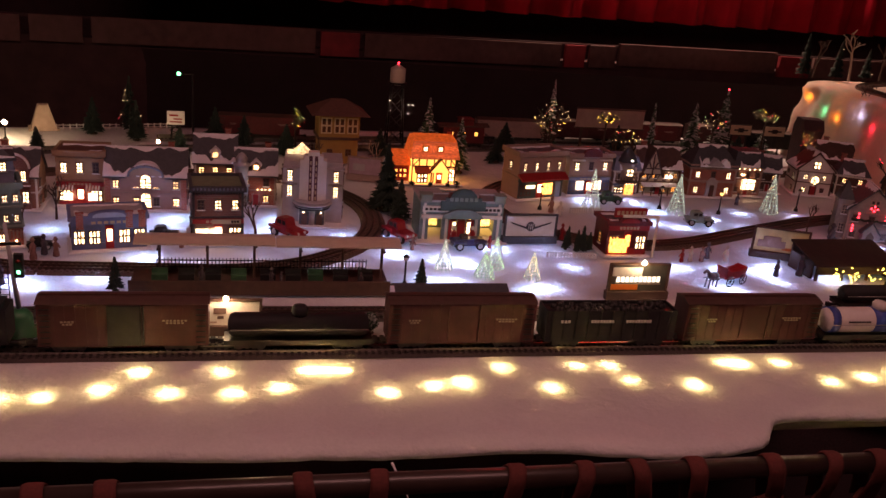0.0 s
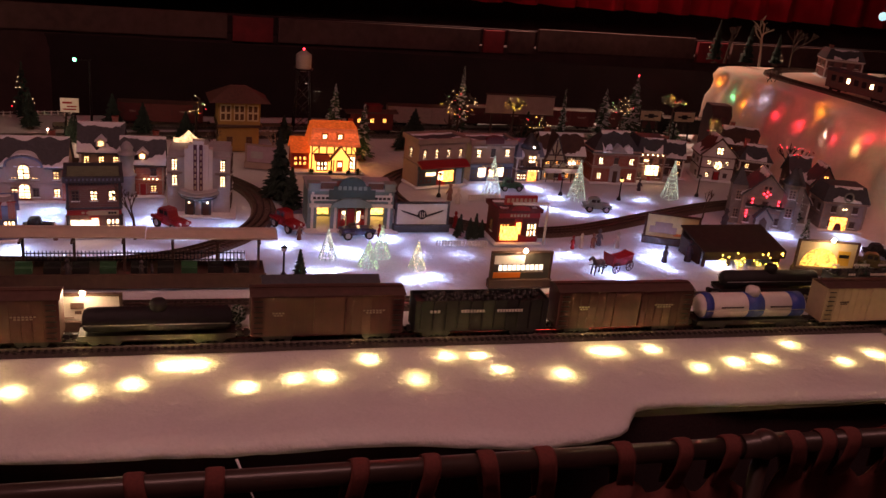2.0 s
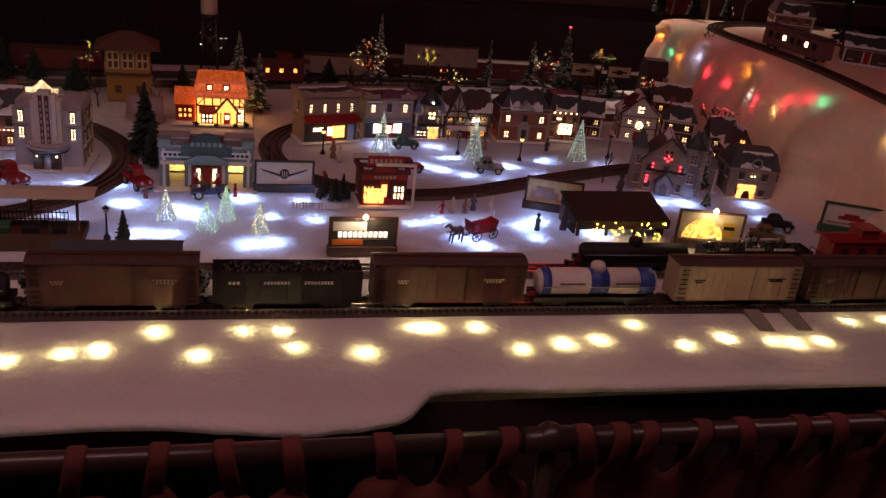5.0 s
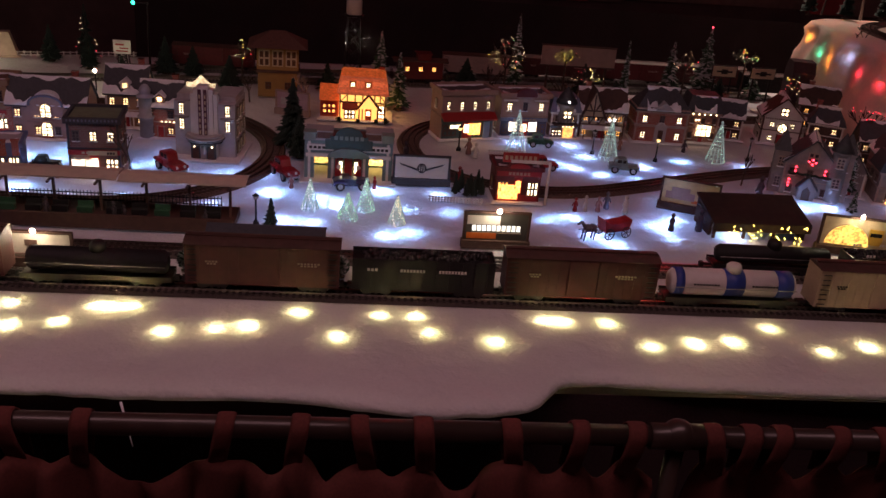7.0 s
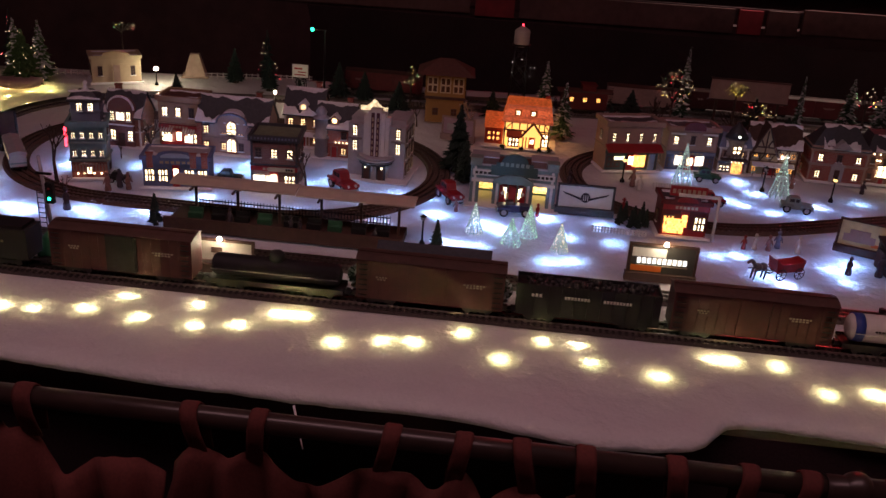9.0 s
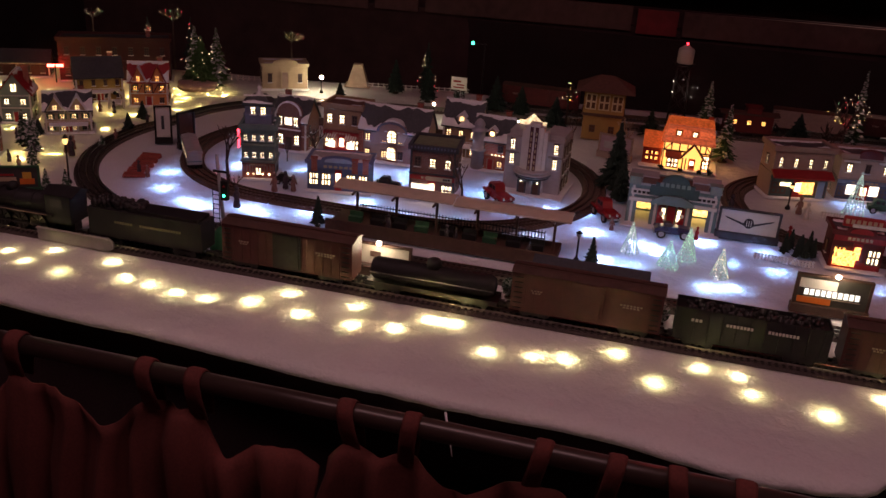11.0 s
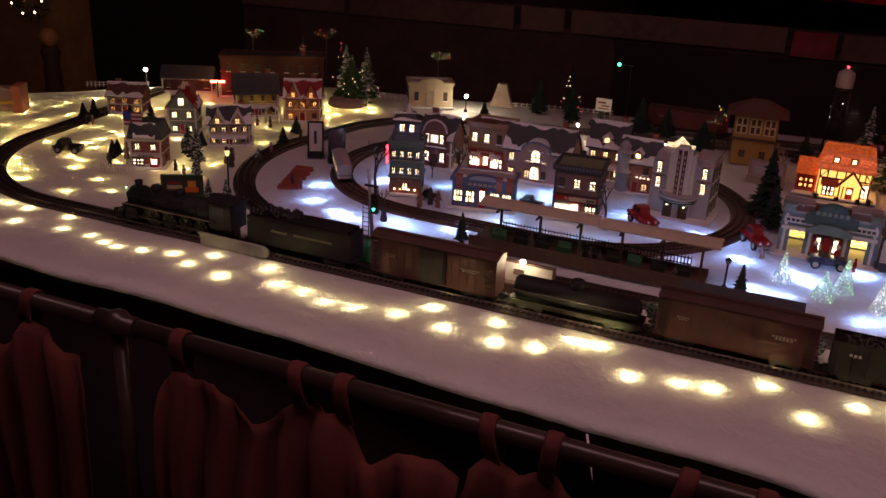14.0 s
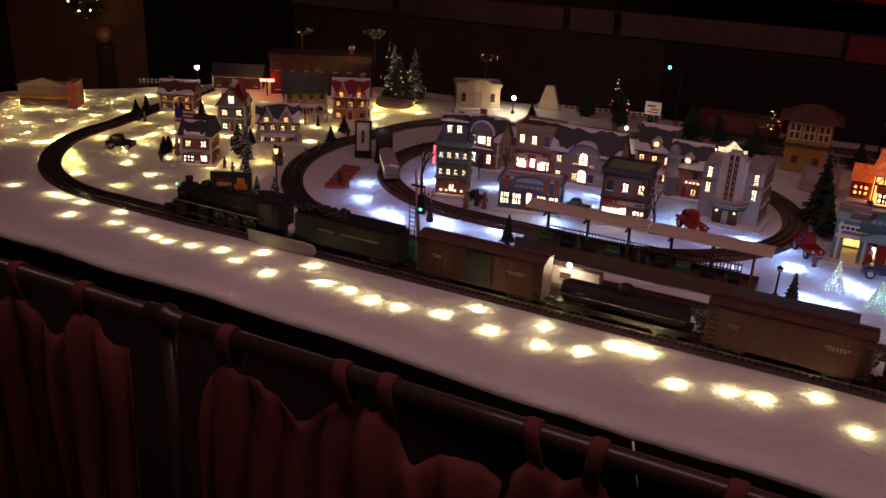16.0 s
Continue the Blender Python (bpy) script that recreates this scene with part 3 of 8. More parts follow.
def boxcar(label, x, y, body, roof, length=0.262, letters=WARMGREY, door=None, rows=2, ribs=True):
    c = thing("boxcar", label, "train car", x, y, 0.0095, group="train cars on the main lines")
    h0, h1, w = 0.014, 0.088, 0.052
    part("body", G().box(0, 0, h0, length, w, h1 - h0), body, c)
    g = G().prismx([(-w / 2 - 0.002, h1), (-w / 4, h1 + 0.005), (0, h1 + 0.007), (w / 4, h1 + 0.005), (w / 2 + 0.002, h1)], -length / 2 - 0.002, length / 2 + 0.002)
    g.box(0, 0, h1 + 0.006, length, 0.009, 0.0025)
    part("roof", g, roof, c)
    for s in (-1, 1):
        part("door", G().box(0, s * (w / 2 + 0.0012), h0 + 0.002, 0.052, 0.003, h1 - h0 - 0.004).box(0.029, s * (w / 2 + 0.002), h0 + 0.004, 0.003, 0.004, h1 - h0 - 0.008), door or body, c)
        g = G()
        for i in range(7):
            g.box(length / 2 - 0.012, s * (w / 2 + 0.002), h0 + 0.006 + i * 0.0098, 0.015, 0.0018, 0.0015)
            g.box(-length / 2 + 0.012, s * (w / 2 + 0.002), h0 + 0.006 + i * 0.0098, 0.015, 0.0018, 0.0015)
        part("ladder", g, DARKM, c, kind="stuff")
        if ribs:
            g = G()
            for i in range(16):
                xx = -length / 2 + length * (i + 0.5) / 16
                if abs(xx) > 0.034:
                    g.box(xx, s * w / 2, h0 + 0.001, 0.0012, 0.0014, h1 - h0 - 0.002)
            part("ribs", g, body, c, kind="stuff")
        g = G()
        bars(g, s * (w / 2 + 0.0008), -0.086, 0.056, 0.022, rows, hgt=0.0026)
        bars(g, s * (w / 2 + 0.0008), 0.078, 0.058, 0.040, rows, hgt=0.0026)
        part("lettering", g, letters, c, "unreadable pale lettering", kind="stuff")
    part("sill", G().box(0, 0, 0.0105, length * 0.98, 0.03, 0.005), DARKM, c)
    truck(c, -length * 0.33)
    truck(c, length * 0.33)
    couplers(c, length / 2)
    return c


def tank_car(label, x, y, body, bands=None, length=0.25, r=0.025, low=False):
    c = thing("tank_car", label, "train car", x, y, 0.0095, group="train cars on the main lines")
    part("frame", G().box(0, 0, 0.011, length, 0.044, 0.006).box(0, -0.023, 0.017, length, 0.0015, 0.004).box(0, 0.023, 0.017, length, 0.0015, 0.004), DARKM, c)
    zc = 0.017 + r + 0.002
    prof = [(-length / 2 + 0.006, 0.3), (-length / 2 + 0.009, 0.8), (-length / 2 + 0.016, 1.0), (length / 2 - 0.016, 1.0), (length / 2 - 0.009, 0.8), (length / 2 - 0.006, 0.3)]
    g = G()
    for (xa, ka), (xb, kb) in zip(prof, prof[1:]):
        g.tube((xa, 0, zc), (xb, 0, zc), r * ka, r * kb, 20, True)
    part("tank", g, body, c)
    if bands:
        for xx, ww in ((0.0, 0.036), (-length / 2 + 0.022, 0.016), (length / 2 - 0.03, 0.03)):
            part("band", G().tube((xx - ww / 2, 0, zc), (xx + ww / 2, 0, zc), r + 0.0008, n=20), bands, c, "blue painted band")
        g = G()
        for s in (-1, 1):
            for xx in (-0.055, 0.055):
                bars(g, s * (r + 0.0002), xx, zc + 0.004, 0.05, 1, hgt=0.003)
        part("lettering", g, DARKM, c, "unreadable dark lettering", kind="stuff")
    part("dome", G().lathe([(0.014, 0), (0.014, 0.012), (0.011, 0.016), (0.004, 0.017)], 12, 0, 0, zc + r - 0.003), body, c)
    g = G()
    for s in (-1, 1):
        g.tube((-length / 2 + 0.01, s * (r + 0.003), zc), (length / 2 - 0.01, s * (r + 0.003), zc), 0.0009, n=5)
        for xx in np.linspace(-length / 2 + 0.02, length / 2 - 0.02, 6):
            g.tube((float(xx), s * (r + 0.003), zc), (float(xx), s * (r - 0.001), zc), 0.0008, n=4)
    part("handrail", g, STEELM, c)
    truck(c, -length * 0.33)
    truck(c, length * 0.33)
    couplers(c, length / 2)
    return c


def gondola(label, x, y, body, length=0.25, load=None, h1=0.074):
    c = thing("hopper_car", label, "train car", x, y, 0.0095, group="train cars on the main lines")
    w = 0.05
    for s in (-1, 1):
        part("side", G().box(0, s * (w / 2 - 0.001), 0.018, length, 0.002, h1 - 0.018), body, c)
        part("end", G().box(s * (length / 2 - 0.001), 0, 0.018, 0.002, w - 0.004, h1 - 0.018), body, c)
        for i in range(11):
            part("rib", G().box(-length / 2 + length * (i + 0.5) / 11, s * (w / 2 + 0.0012), 0.019, 0.003, 0.0028, h1 - 0.02), body, c)
    part("floor", G().box(0, 0, 0.014, length, w, 0.004), body, c)
    g = G()
    if load:
        for i in range(140):
            g.ball(rng.uniform(-length / 2 + 0.012, length / 2 - 0.012), rng.uniform(-w / 2 + 0.007, w / 2 - 0.007), h1 - 0.006 + rng.random() * 0.005, 0.004 + 0.003 * rng.random(), 5, 3)
        g.box(0, 0, 0.018, length - 0.004, w - 0.004, h1 - 0.024)
        part("load", g, load, c, "black coal load", kind="stuff")
    g = G()
    for s in (-1, 1):
        for xx, ww in ((-0.09, 0.02), (-0.02, 0.045), (0.05, 0.05)):
            bars(g, s * (w / 2 + 0.0028), xx, 0.052, ww, 1, hgt=0.005)
    part("lettering", g, WHITEP, c, "unreadable white lettering", kind="stuff")
    truck(c, -length * 0.33)
    truck(c, length * 0.33)
    couplers(c, length / 2)
    return c


def caboose(label, x, y, body, roof):
    c = thing("caboose", label, "train car", x, y, 0.0095, group="train cars on the main lines")
    L = 0.15
    part("body", G().box(0, 0, 0.016, L, 0.05, 0.056), body, c)
    part("roof", G().prismx([(-0.029, 0.072), (0, 0.079), (0.029, 0.072), (0.027, 0.075), (0, 0.082), (-0.027, 0.075)], -L / 2 - 0.018, L / 2 + 0.018), roof, c)
    part("cupola", G().box(0.012, 0, 0.076, 0.045, 0.042, 0.02).box(0.012, 0, 0.096, 0.052, 0.048, 0.003), body, c)
    part("platform", G().box(0, 0, 0.012, L + 0.044, 0.046, 0.005), DARKM, c)
    for s in (-1, 1):
        g = G()
        for yy in (-0.022, 0.0, 0.022):
            g.tube((s * (L / 2 + 0.018), yy, 0.016), (s * (L / 2 + 0.018), yy, 0.042), 0.0011, n=5)
        g.tube((s * (L / 2 + 0.018), -0.022, 0.042), (s * (L / 2 + 0.018), 0.022, 0.042), 0.0012, n=5)
        part("railing", g, DARKM, c)
    for s in (-1, 1):
        for xx in (-0.045, 0.0, 0.045):
            win = part("window", G().box(xx, s * 0.0255, 0.040, 0.017, 0.002, 0.018), DARKM, c)
            part("pane", G().box(xx, s * 0.0262, 0.042, 0.012, 0.002, 0.013), AMBER if roof is DARKBROWN else mat("unlit_glass", (0.05, 0.04, 0.05), 0.15, var=0.2, bump=0), win)
    truck(c, -0.045)
    truck(c, 0.045)
    couplers(c, L / 2 + 0.018)
    return c


def locomotive(x, y):
    """Steam engine heading towards -x; x is the nose."""
    e = thing("steam_locomotive", "black steam locomotive with a white running-board stripe", "locomotive", x, y, 0.0095)
    zc, r = 0.056, 0.0225
    g = G()
    for a, b, ra, rb in ((0.030, 0.036, 0.016, r), (0.036, 0.235, r, r + 0.002), (0.235, 0.262, r + 0.002, r + 0.004)):
        g.tube((a, 0, zc), (b, 0, zc), ra, rb, 20)
    for xx in (0.06, 0.1, 0.14, 0.18, 0.22):
        g.tube((xx, 0, zc), (xx + 0.004, 0, zc), r + 0.0026, n=20)
    part("boiler", g, BLACKM, e)
    part("smokestack", G().lathe([(0.010, 0), (0.008, 0.006), (0.009, 0.017), (0.006, 0.018)], 12, 0.052, 0, zc + r - 0.003), BLACKM, e)
    for xx in (0.10, 0.165):
        part("dome", G().lathe([(0.013, 0), (0.012, 0.01), (0.008, 0.015), (0.002, 0.017)], 12, xx, 0, zc + r - 0.003), BLACKM, e)
    cab = part("cab", G().box(0.287, 0, 0.030, 0.056, 0.054, 0.060), BLACKM, e)
    part("cab_roof", G().prismx([(-0.031, 0.089), (0, 0.099), (0.031, 0.089)], 0.252, 0.325), BLACKM, cab)
    for s in (-1, 1):
        part("cab_window", G().box(0.284, s * 0.0272, 0.062, 0.026, 0.002, 0.018), mat("dark_glass", (0.05, 0.05, 0.05), 0.1, var=0.1, bump=0), cab)
        part("running_board", G().box(0.155, s * 0.0255, 0.043, 0.24, 0.010, 0.003), BLACKM, e)
        part("stripe", G().box(0.145, s * 0.031, 0.0438, 0.235, 0.0012, 0.0014).box(0.0285, s * 0.031, 0.037, 0.003, 0.0012, 0.008), WARMGREY, e, "pale painted edge stripe")
        for i in range(4):
            xx = 0.105 + i * 0.042
            w = part("driving_wheel", G().tube((xx, s * 0.0145, 0.0185), (xx, s * 0.0188, 0.0185), 0.0185, n=20), DARKM, e)
            g = G().tube((xx, s * 0.0188, 0.0185), (xx, s * 0.0205, 0.0185), 0.005, n=10)
            for k in range(8):
                t = k * math.pi / 4
                g.tube((xx, s * 0.0192, 0.0185), (xx + 0.0165 * math.cos(t), s * 0.0192, 0.0185 + 0.0165 * math.sin(t)), 0.0012, n=4)
            part("spokes", g, DARKM, w)
        part("side_rod", G().box(0.168, s * 0.0225, 0.0135, 0.14, 0.0018, 0.0035).box(0.085, s * 0.0245, 0.0165, 0.075, 0.0018, 0.0035), DARKM, e, "dark steel side rod")
        part("cylinder", G().tube((0.036, s * 0.023, 0.019), (0.066, s * 0.023, 0.019), 0.009, n=14).box(0.051, s * 0.023, 0.026, 0.03, 0.014, 0.012), BLACKM, e)
        part("handrail", G().tube((0.04, s * (r + 0.004), zc + 0.008), (0.25, s * (r + 0.005), zc + 0.008), 0.0007, n=5), DARKM, e)
        for xx in (0.03, 0.27):
            part("small_wheel", G().tube((xx, s * 0.0140, 0.010), (xx, s * 0.0180, 0.010), 0.010, n=14), DARKM, e)
    part("pilot", G().prismx([(-0.024, 0.002), (0.024, 0.002), (0.018, 0.022), (-0.018, 0.022)], 0.004, 0.018).box(0.018, 0, 0.022, 0.018, 0.05, 0.006), BLACKM, e)
    hl = part("headlight", G().tube((0.020, 0, zc), (0.034, 0, zc), 0.0075, n=14), BLACKM, e)
    part("lens", G().tube((0.0185, 0, zc), (0.0203, 0, zc), 0.0058, n=14), WHITEGLOW, hl, "lit headlight lens")
    part("marker_lamp", G().ball(0.028, -0.014, zc + 0.019, 0.0022, 8, 5), TINYGREEN, e, "green marker lamp")
    part("chassis", G().box(0.16, 0, 0.008, 0.30, 0.022, 0.026), DARKM, e)
    couplers(e, 0.0)
    t = thing("tender", "black coal tender with faint pale lettering", "train car", x + 0.352 + 0.125, y, 0.0095)
    part("body", G().box(0, 0, 0.018, 0.245, 0.052, 0.058).box(0.04, 0, 0.076, 0.15, 0.046, 0.006), BLACKM, t)
    g = G()
    for i in range(160):
        g.ball(rng.uniform(-0.115, -0.01), rng.uniform(-0.02, 0.02), 0.076 + rng.random() * 0.012, 0.004 + 0.004 * rng.random(), 5, 3)
    part("coal", g, mat("coal", (0.012, 0.011, 0.011), 0.5, var=0.5, scale=200), t, kind="stuff")
    g = G()
    for s in (-1, 1):
        bars(g, s * 0.0266, -0.045, 0.050, 0.04, 1, hgt=0.0045)
        bars(g, s * 0.0266, 0.035, 0.050, 0.09, 1, hgt=0.0045)
    part("lettering", g, mat("faded_gold", (0.20, 0.19, 0.10), 0.6), t, "unreadable faded lettering", kind="stuff")
    truck(t, -0.08)
    truck(t, 0.08)
    couplers(t, 0.122)
    return e


NOSE = -0.98
locomotive(NOSE, FY)
boxcar("brown boxcar with a dark door and pale lettering", NOSE + 0.775, FY, BROWNP, DARKBROWN, door=DARKM)
tank_car("low black tank car with steel handrails", NOSE + 1.055, FY, BLACKM, r=0.021)
boxcar("faded reddish-grey boxcar on the front line", NOSE + 1.335, FY, TANP, DARKBROWN)
gondola("black hopper car loaded with coal and white lettering", NOSE + 1.613, FY, BLACKM, load=MATS["coal"])
boxcar("rust-brown boxcar with small yellowish lettering", NOSE + 1.895, FY, BROWNP, DARKBROWN, length=0.275, letters=CREAM)
tank_car("white tank car with blue bands", NOSE + 2.18, FY, WHITEP, BLUEP)
boxcar("cream refrigerator car with a brown roof", NOSE + 2.465, FY, CREAM, DARKBROWN, letters=DARKM)
boxcar("dark brown boxcar at the tail", NOSE + 2.75, FY, BROWNP, DARKBROWN)
gondola("black hopper car at the tail of the front train", NOSE + 3.03, FY, BLACKM, load=MATS["coal"])

caboose("yellow caboose with a cupola on the second line", 2.40, RY, YELLOWP, YELLOWP)
tank_car("low black tank car on the second line", 1.345, RY, BLACKM, r=0.018)
gondola("low dark gondola on the second line", 1.625, RY, DARKM, h1=0.048, load=MATS["coal"])
caboose("red caboose with a cupola on the second line", 1.87, RY, REDP, REDP)
boxcar("dark green boxcar on the second line", 2.14, RY, GREENP, DARKBROWN)
for xx, yy, b, lb in ((0.02, 2.945, DULLRED, "dark red freight car standing on the back line"), (0.92, 3.063, WARMGREY, "grey freight car standing on the back line"), (1.20, 3.10, BROWNP, "brown freight car standing on the back line"), (1.48, 3.113, DULLRED, "dull red freight car standing on the back line"), (1.78, 3.126, BROWNP, "brown freight car on the back line"), (2.0, 3.045, DARKM, "black freight car at the end of the back line")):
    bc = boxcar(lb, xx, yy, b, DARKBROWN, letters=WARMGREY)
    bc.scale = (1, 0.9, 0.8)
c = caboose("dark red passenger car with lit windows behind the cottage", 0.70, 2.93, DULLRED, DARKBROWN)
c.matrix_world = pose(0.70, 2.915, 0.0095, 0, 0, 7)


# ---------- village buildings ----------
def onface(face, w, d):
    """Maps (u along, out, v up) of a wall to the house."""
    if face == "front":
        return lambda u, o, v: (u, -d / 2 - o, v)
    if face == "right":
        return lambda u, o, v: (w / 2 + o, u, v)
    return lambda u, o, v: (-w / 2 - o, -u, v)


def fbox(g, at, u, o0, v, su, so, sv):
    p = [at(u + a * su / 2, o0 + b * so, v + c * sv) for a, b, c in ((-1, 0, 0), (1, 0, 0), (1, 1, 0), (-1, 1, 0), (-1, 0, 1), (1, 0, 1), (1, 1, 1), (-1, 1, 1))]
    g.add(p, [(3, 2, 1, 0), (4, 5, 6, 7), (0, 1, 5, 4), (1, 2, 6, 5), (2, 3, 7, 6), (3, 0, 4, 7)])
    return g


def window(parent, at, u, v, ww, hh, pane, frame_mat, cols=2, rws=3, sill=True):
    """A frame cut through by its panes' openings, one connected mesh, before a lit pane."""
    b, t, o = max(0.0013, ww * 0.13), max(0.0023, ww * 0.20), 0.0026

    def cuts(lo, size, n):
        c = [lo - b, lo]
        for i in range(1, n):
            c += [lo + size * i / n - t / 2, lo + size * i / n + t / 2]
        return c + [lo + size, lo + size + b]

    us, vv = cuts(u - ww / 2, ww, cols), cuts(v, hh, rws)
    nu, nv = len(us), len(vv)
    pts = [at(a, o, c) for c in vv for a in us] + [at(a, 0.0, c) for c in vv for a in us]
    fs, m = [], nu * nv
    for j in range(nv - 1):
        for i in range(nu - 1):
            q = [j * nu + i, j * nu + i + 1, (j + 1) * nu + i + 1, (j + 1) * nu + i]
            hole = i % 2 == 1 and j % 2 == 1
            if not hole:
                fs.append(tuple(q))
            for k, (di, dj) in enumerate(((0, -1), (1, 0), (0, 1), (-1, 0))):
                edge = not (0 <= i + di < nu - 1 and 0 <= j + dj < nv - 1)
                if hole or edge:
                    x0, x1 = q[k], q[(k + 1) % 4]
                    fs.append((x0, x1, x1 + m, x0 + m))
    w = part("window", G().add(pts, fs), frame_mat, parent)
    part("pane", fbox(G(), at, u, 0.0, v, ww, 0.0012, hh), pane, w)
    if sill and rws > 2:
        part("snowy_sill", fbox(G(), at, u, 0.0, v - b - 0.0018, ww + 2 * b + 0.003, 0.0042, 0.0016), SNOWCAP, w, "painted snow on the sill")
        part("window_hood", fbox(G(), at, u, 0.0, v + hh + b, ww + 2 * b + 0.002, 0.0040, 0.0020), frame_mat, w)
    return w


def roof_snow(parent, w, y0, z0, y1, z1, seed, turned=False):
    """Painted snow lying in soft uneven drifts on one slope that runs from (y0, z0) at the eaves to (y1, z1) at the ridge."""
    r = random.Random(seed)
    g = G()
    n = 36
    up = Vector((0, y1 - y0, z1 - z0))
    nrm = Vector((0, -(z1 - z0), abs(y1 - y0))).normalized() if y1 > y0 else Vector((0, (z1 - z0), abs(y1 - y0))).normalized()
    m = n + 1
    for lo, hi, amp in ((0.0, 0.20, 0.16), (0.99, 0.88, 0.09)):
        off = r.uniform(0, 90)
        rows = [[], [], [], []]
        for i in range(m):
            x = -w / 2 + w * i / n
            k = hi + amp * 1.9 * noise.noise(Vector((x * 34 + off, 0.3, 0))) + amp * 0.7 * noise.noise(Vector((x * 95 + off, 1.7, 0)))
            ends = min(i, n - i) / n
            if lo < 0.5:
                k = max(lo + 0.02, min(0.9, k + 0.35 * math.exp(-((ends / 0.10) ** 2)) * (off % 1)))
            else:
                k = max(0.4, min(lo - 0.02, k))
            for row, f, hgt in zip(rows, (0.0, 0.15, 0.75, 1.0), (0.0004, 0.0030, 0.0024, 0.0002)):
                row.append(Vector((x, y0, z0)) + up * (lo + (k - lo) * f) + nrm * hgt)
        pts = [p for row in rows for p in row]
        if turned:
            pts = [Vector((p.y, p.x, p.z)) for p in pts]
        g.add(pts, [(j * m + i, j * m + i + 1, (j + 1) * m + i + 1, (j + 1) * m + i) for j in range(3) for i in range(n)], True)
    part("roof_snow", g, SNOWCAP, parent, "painted snow on the roof", kind="stuff")


def house(label, x, y, rz, w, d, h, wall, roof, style="gable", floors=2, cols=3, pane=WARM, trim=WHITEP, shop=None, door=REDP, chimney=True, awning=None, dormer=0, band=None, sides=True, snowy=True, timber=False, name="village_house", category="model house", skip=0.0, z=0.0, sign=None, turret=None, gables=0, porch=False, shutters=None, win=(0.30, 0.31), wframe=None, garland=False):
    """A porcelain model building; (x, y) is the middle of its front, turned by rz."""
    r = random.Random(int(abs(x * 977 + y * 131) * 10))
    mid = Matrix.Translation((x, y, z)) @ pose(0, 0, 0, 0, 0, rz) @ pose(0, d / 2, 0)
    t = thing(name, label, category, mid.translation.x, mid.translation.y, z, rz, group="lit porcelain village houses")
    flat = style in ("flat", "parapet", "mansard")
    eave = h * (0.93 if flat else 0.60)
    if style == "mansard":
        eave = h * 0.66
    part("base", G().box(0, -0.004, 0.0, w + 0.018, d + 0.022, 0.004, tx=0.96, ty=0.96), SNOWCAP, t, "snow-white base")
    g = G()
    if style == "gable_front":
        g.prism([(-w / 2, 0.003), (w / 2, 0.003), (w / 2, eave), (0, h - 0.003), (-w / 2, eave)], -d / 2, d / 2)
    elif style == "gable":
        g.prismx([(-d / 2, 0.003), (d / 2, 0.003), (d / 2, eave), (0, h - 0.003), (-d / 2, eave)], -w / 2, w / 2)
    else:
        g.box(0, 0, 0.003, w, d, eave - 0.003)
    part("wall", g, wall, t)
    # roof
    o, k = 0.005, 0.0035
    if style == "gable_front":
        s = (h - eave) / (w / 2)
        for sg in (-1, 1):
            q = [(sg * (w / 2 + o), eave - o * s), (0, h), (0, h + k), (sg * (w / 2 + o), eave - o * s + k)]
            part("roof", G().prism(q if sg > 0 else q[::-1], -d / 2 - o, d / 2 + o), roof, t)
        if snowy:
            for sg in (-1, 1):
                roof_snow(t, d + 2 * o, sg * (w / 2 + o), eave - o * s + k, 0, h + k, int(x * 50) + sg, True)
    elif style == "gable":
        s = (h - eave) / (d / 2)
        for sg in (-1, 1):
            part("roof", G().prismx([(sg * (d / 2 + o), eave - o * s), (0, h), (0, h + k), (sg * (d / 2 + o), eave - o * s + k)], -w / 2 - o, w / 2 + o), roof, t)
        if snowy:
            roof_snow(t, w + 2 * o, -d / 2 - o, eave - o * s + k, 0, h + k, int(x * 50))
    elif style in ("hip", "mansard"):
        tx, ty = (0.45, 0.12) if style == "hip" else (0.78, 0.7)
        part("roof", G().box(0, 0, eave, w + 0.012, d + 0.012, h - eave, tx=tx, ty=ty), roof, t)
        if snowy:
            ht, yt = h - eave, (d + 0.012) / 2 * ty
            roof_snow(t, (w + 0.012) * 0.6, -(d + 0.012) / 2, eave + 0.001, -yt, h + 0.001, int(x * 50))
        part("cornice", G().box(0, 0, eave - 0.005, w + 0.009, d + 0.009, 0.005), trim, t)
    else:
        part("roof", G().box(0, 0, eave, w + 0.002, d + 0.002, 0.003), roof, t)
        if snowy:
            roof_snow(t, w * 0.9, -d * 0.42, eave + 0.003, d * 0.42, eave + 0.0035, int(x * 70))
        g = G()
        for sx, sy, cx, cy in ((w + 0.012, 0.007, 0, -d / 2 - 0.002), (w + 0.012, 0.007, 0, d / 2 + 0.002), (0.007, d - 0.004, -w / 2 - 0.002, 0), (0.007, d - 0.004, w / 2 + 0.002, 0)):
            g.box(cx, cy, eave - 0.004, sx, sy, h - eave + 0.004)
        part("cornice", g, trim, t)
        if style == "parapet":
            n = 12
            pts = [(-w * 0.28, h - 0.002)] + [(w * 0.28 * -math.cos(math.pi * i / n), h + h * 0.17 * math.sin(math.pi * i / n) ** 0.8) for i in range(n + 1)] + [(w * 0.28, h - 0.002)]
            part("parapet", G().prism(pts, -d / 2 - 0.006, -d / 2), trim, t)
            part("sign_panel", G().prism([(a * 0.78, h + (b - h) * 0.72 - 0.001) for a, b in pts], -d / 2 - 0.0085, -d / 2 - 0.006), sign or BLUEP, t, "painted sign panel")
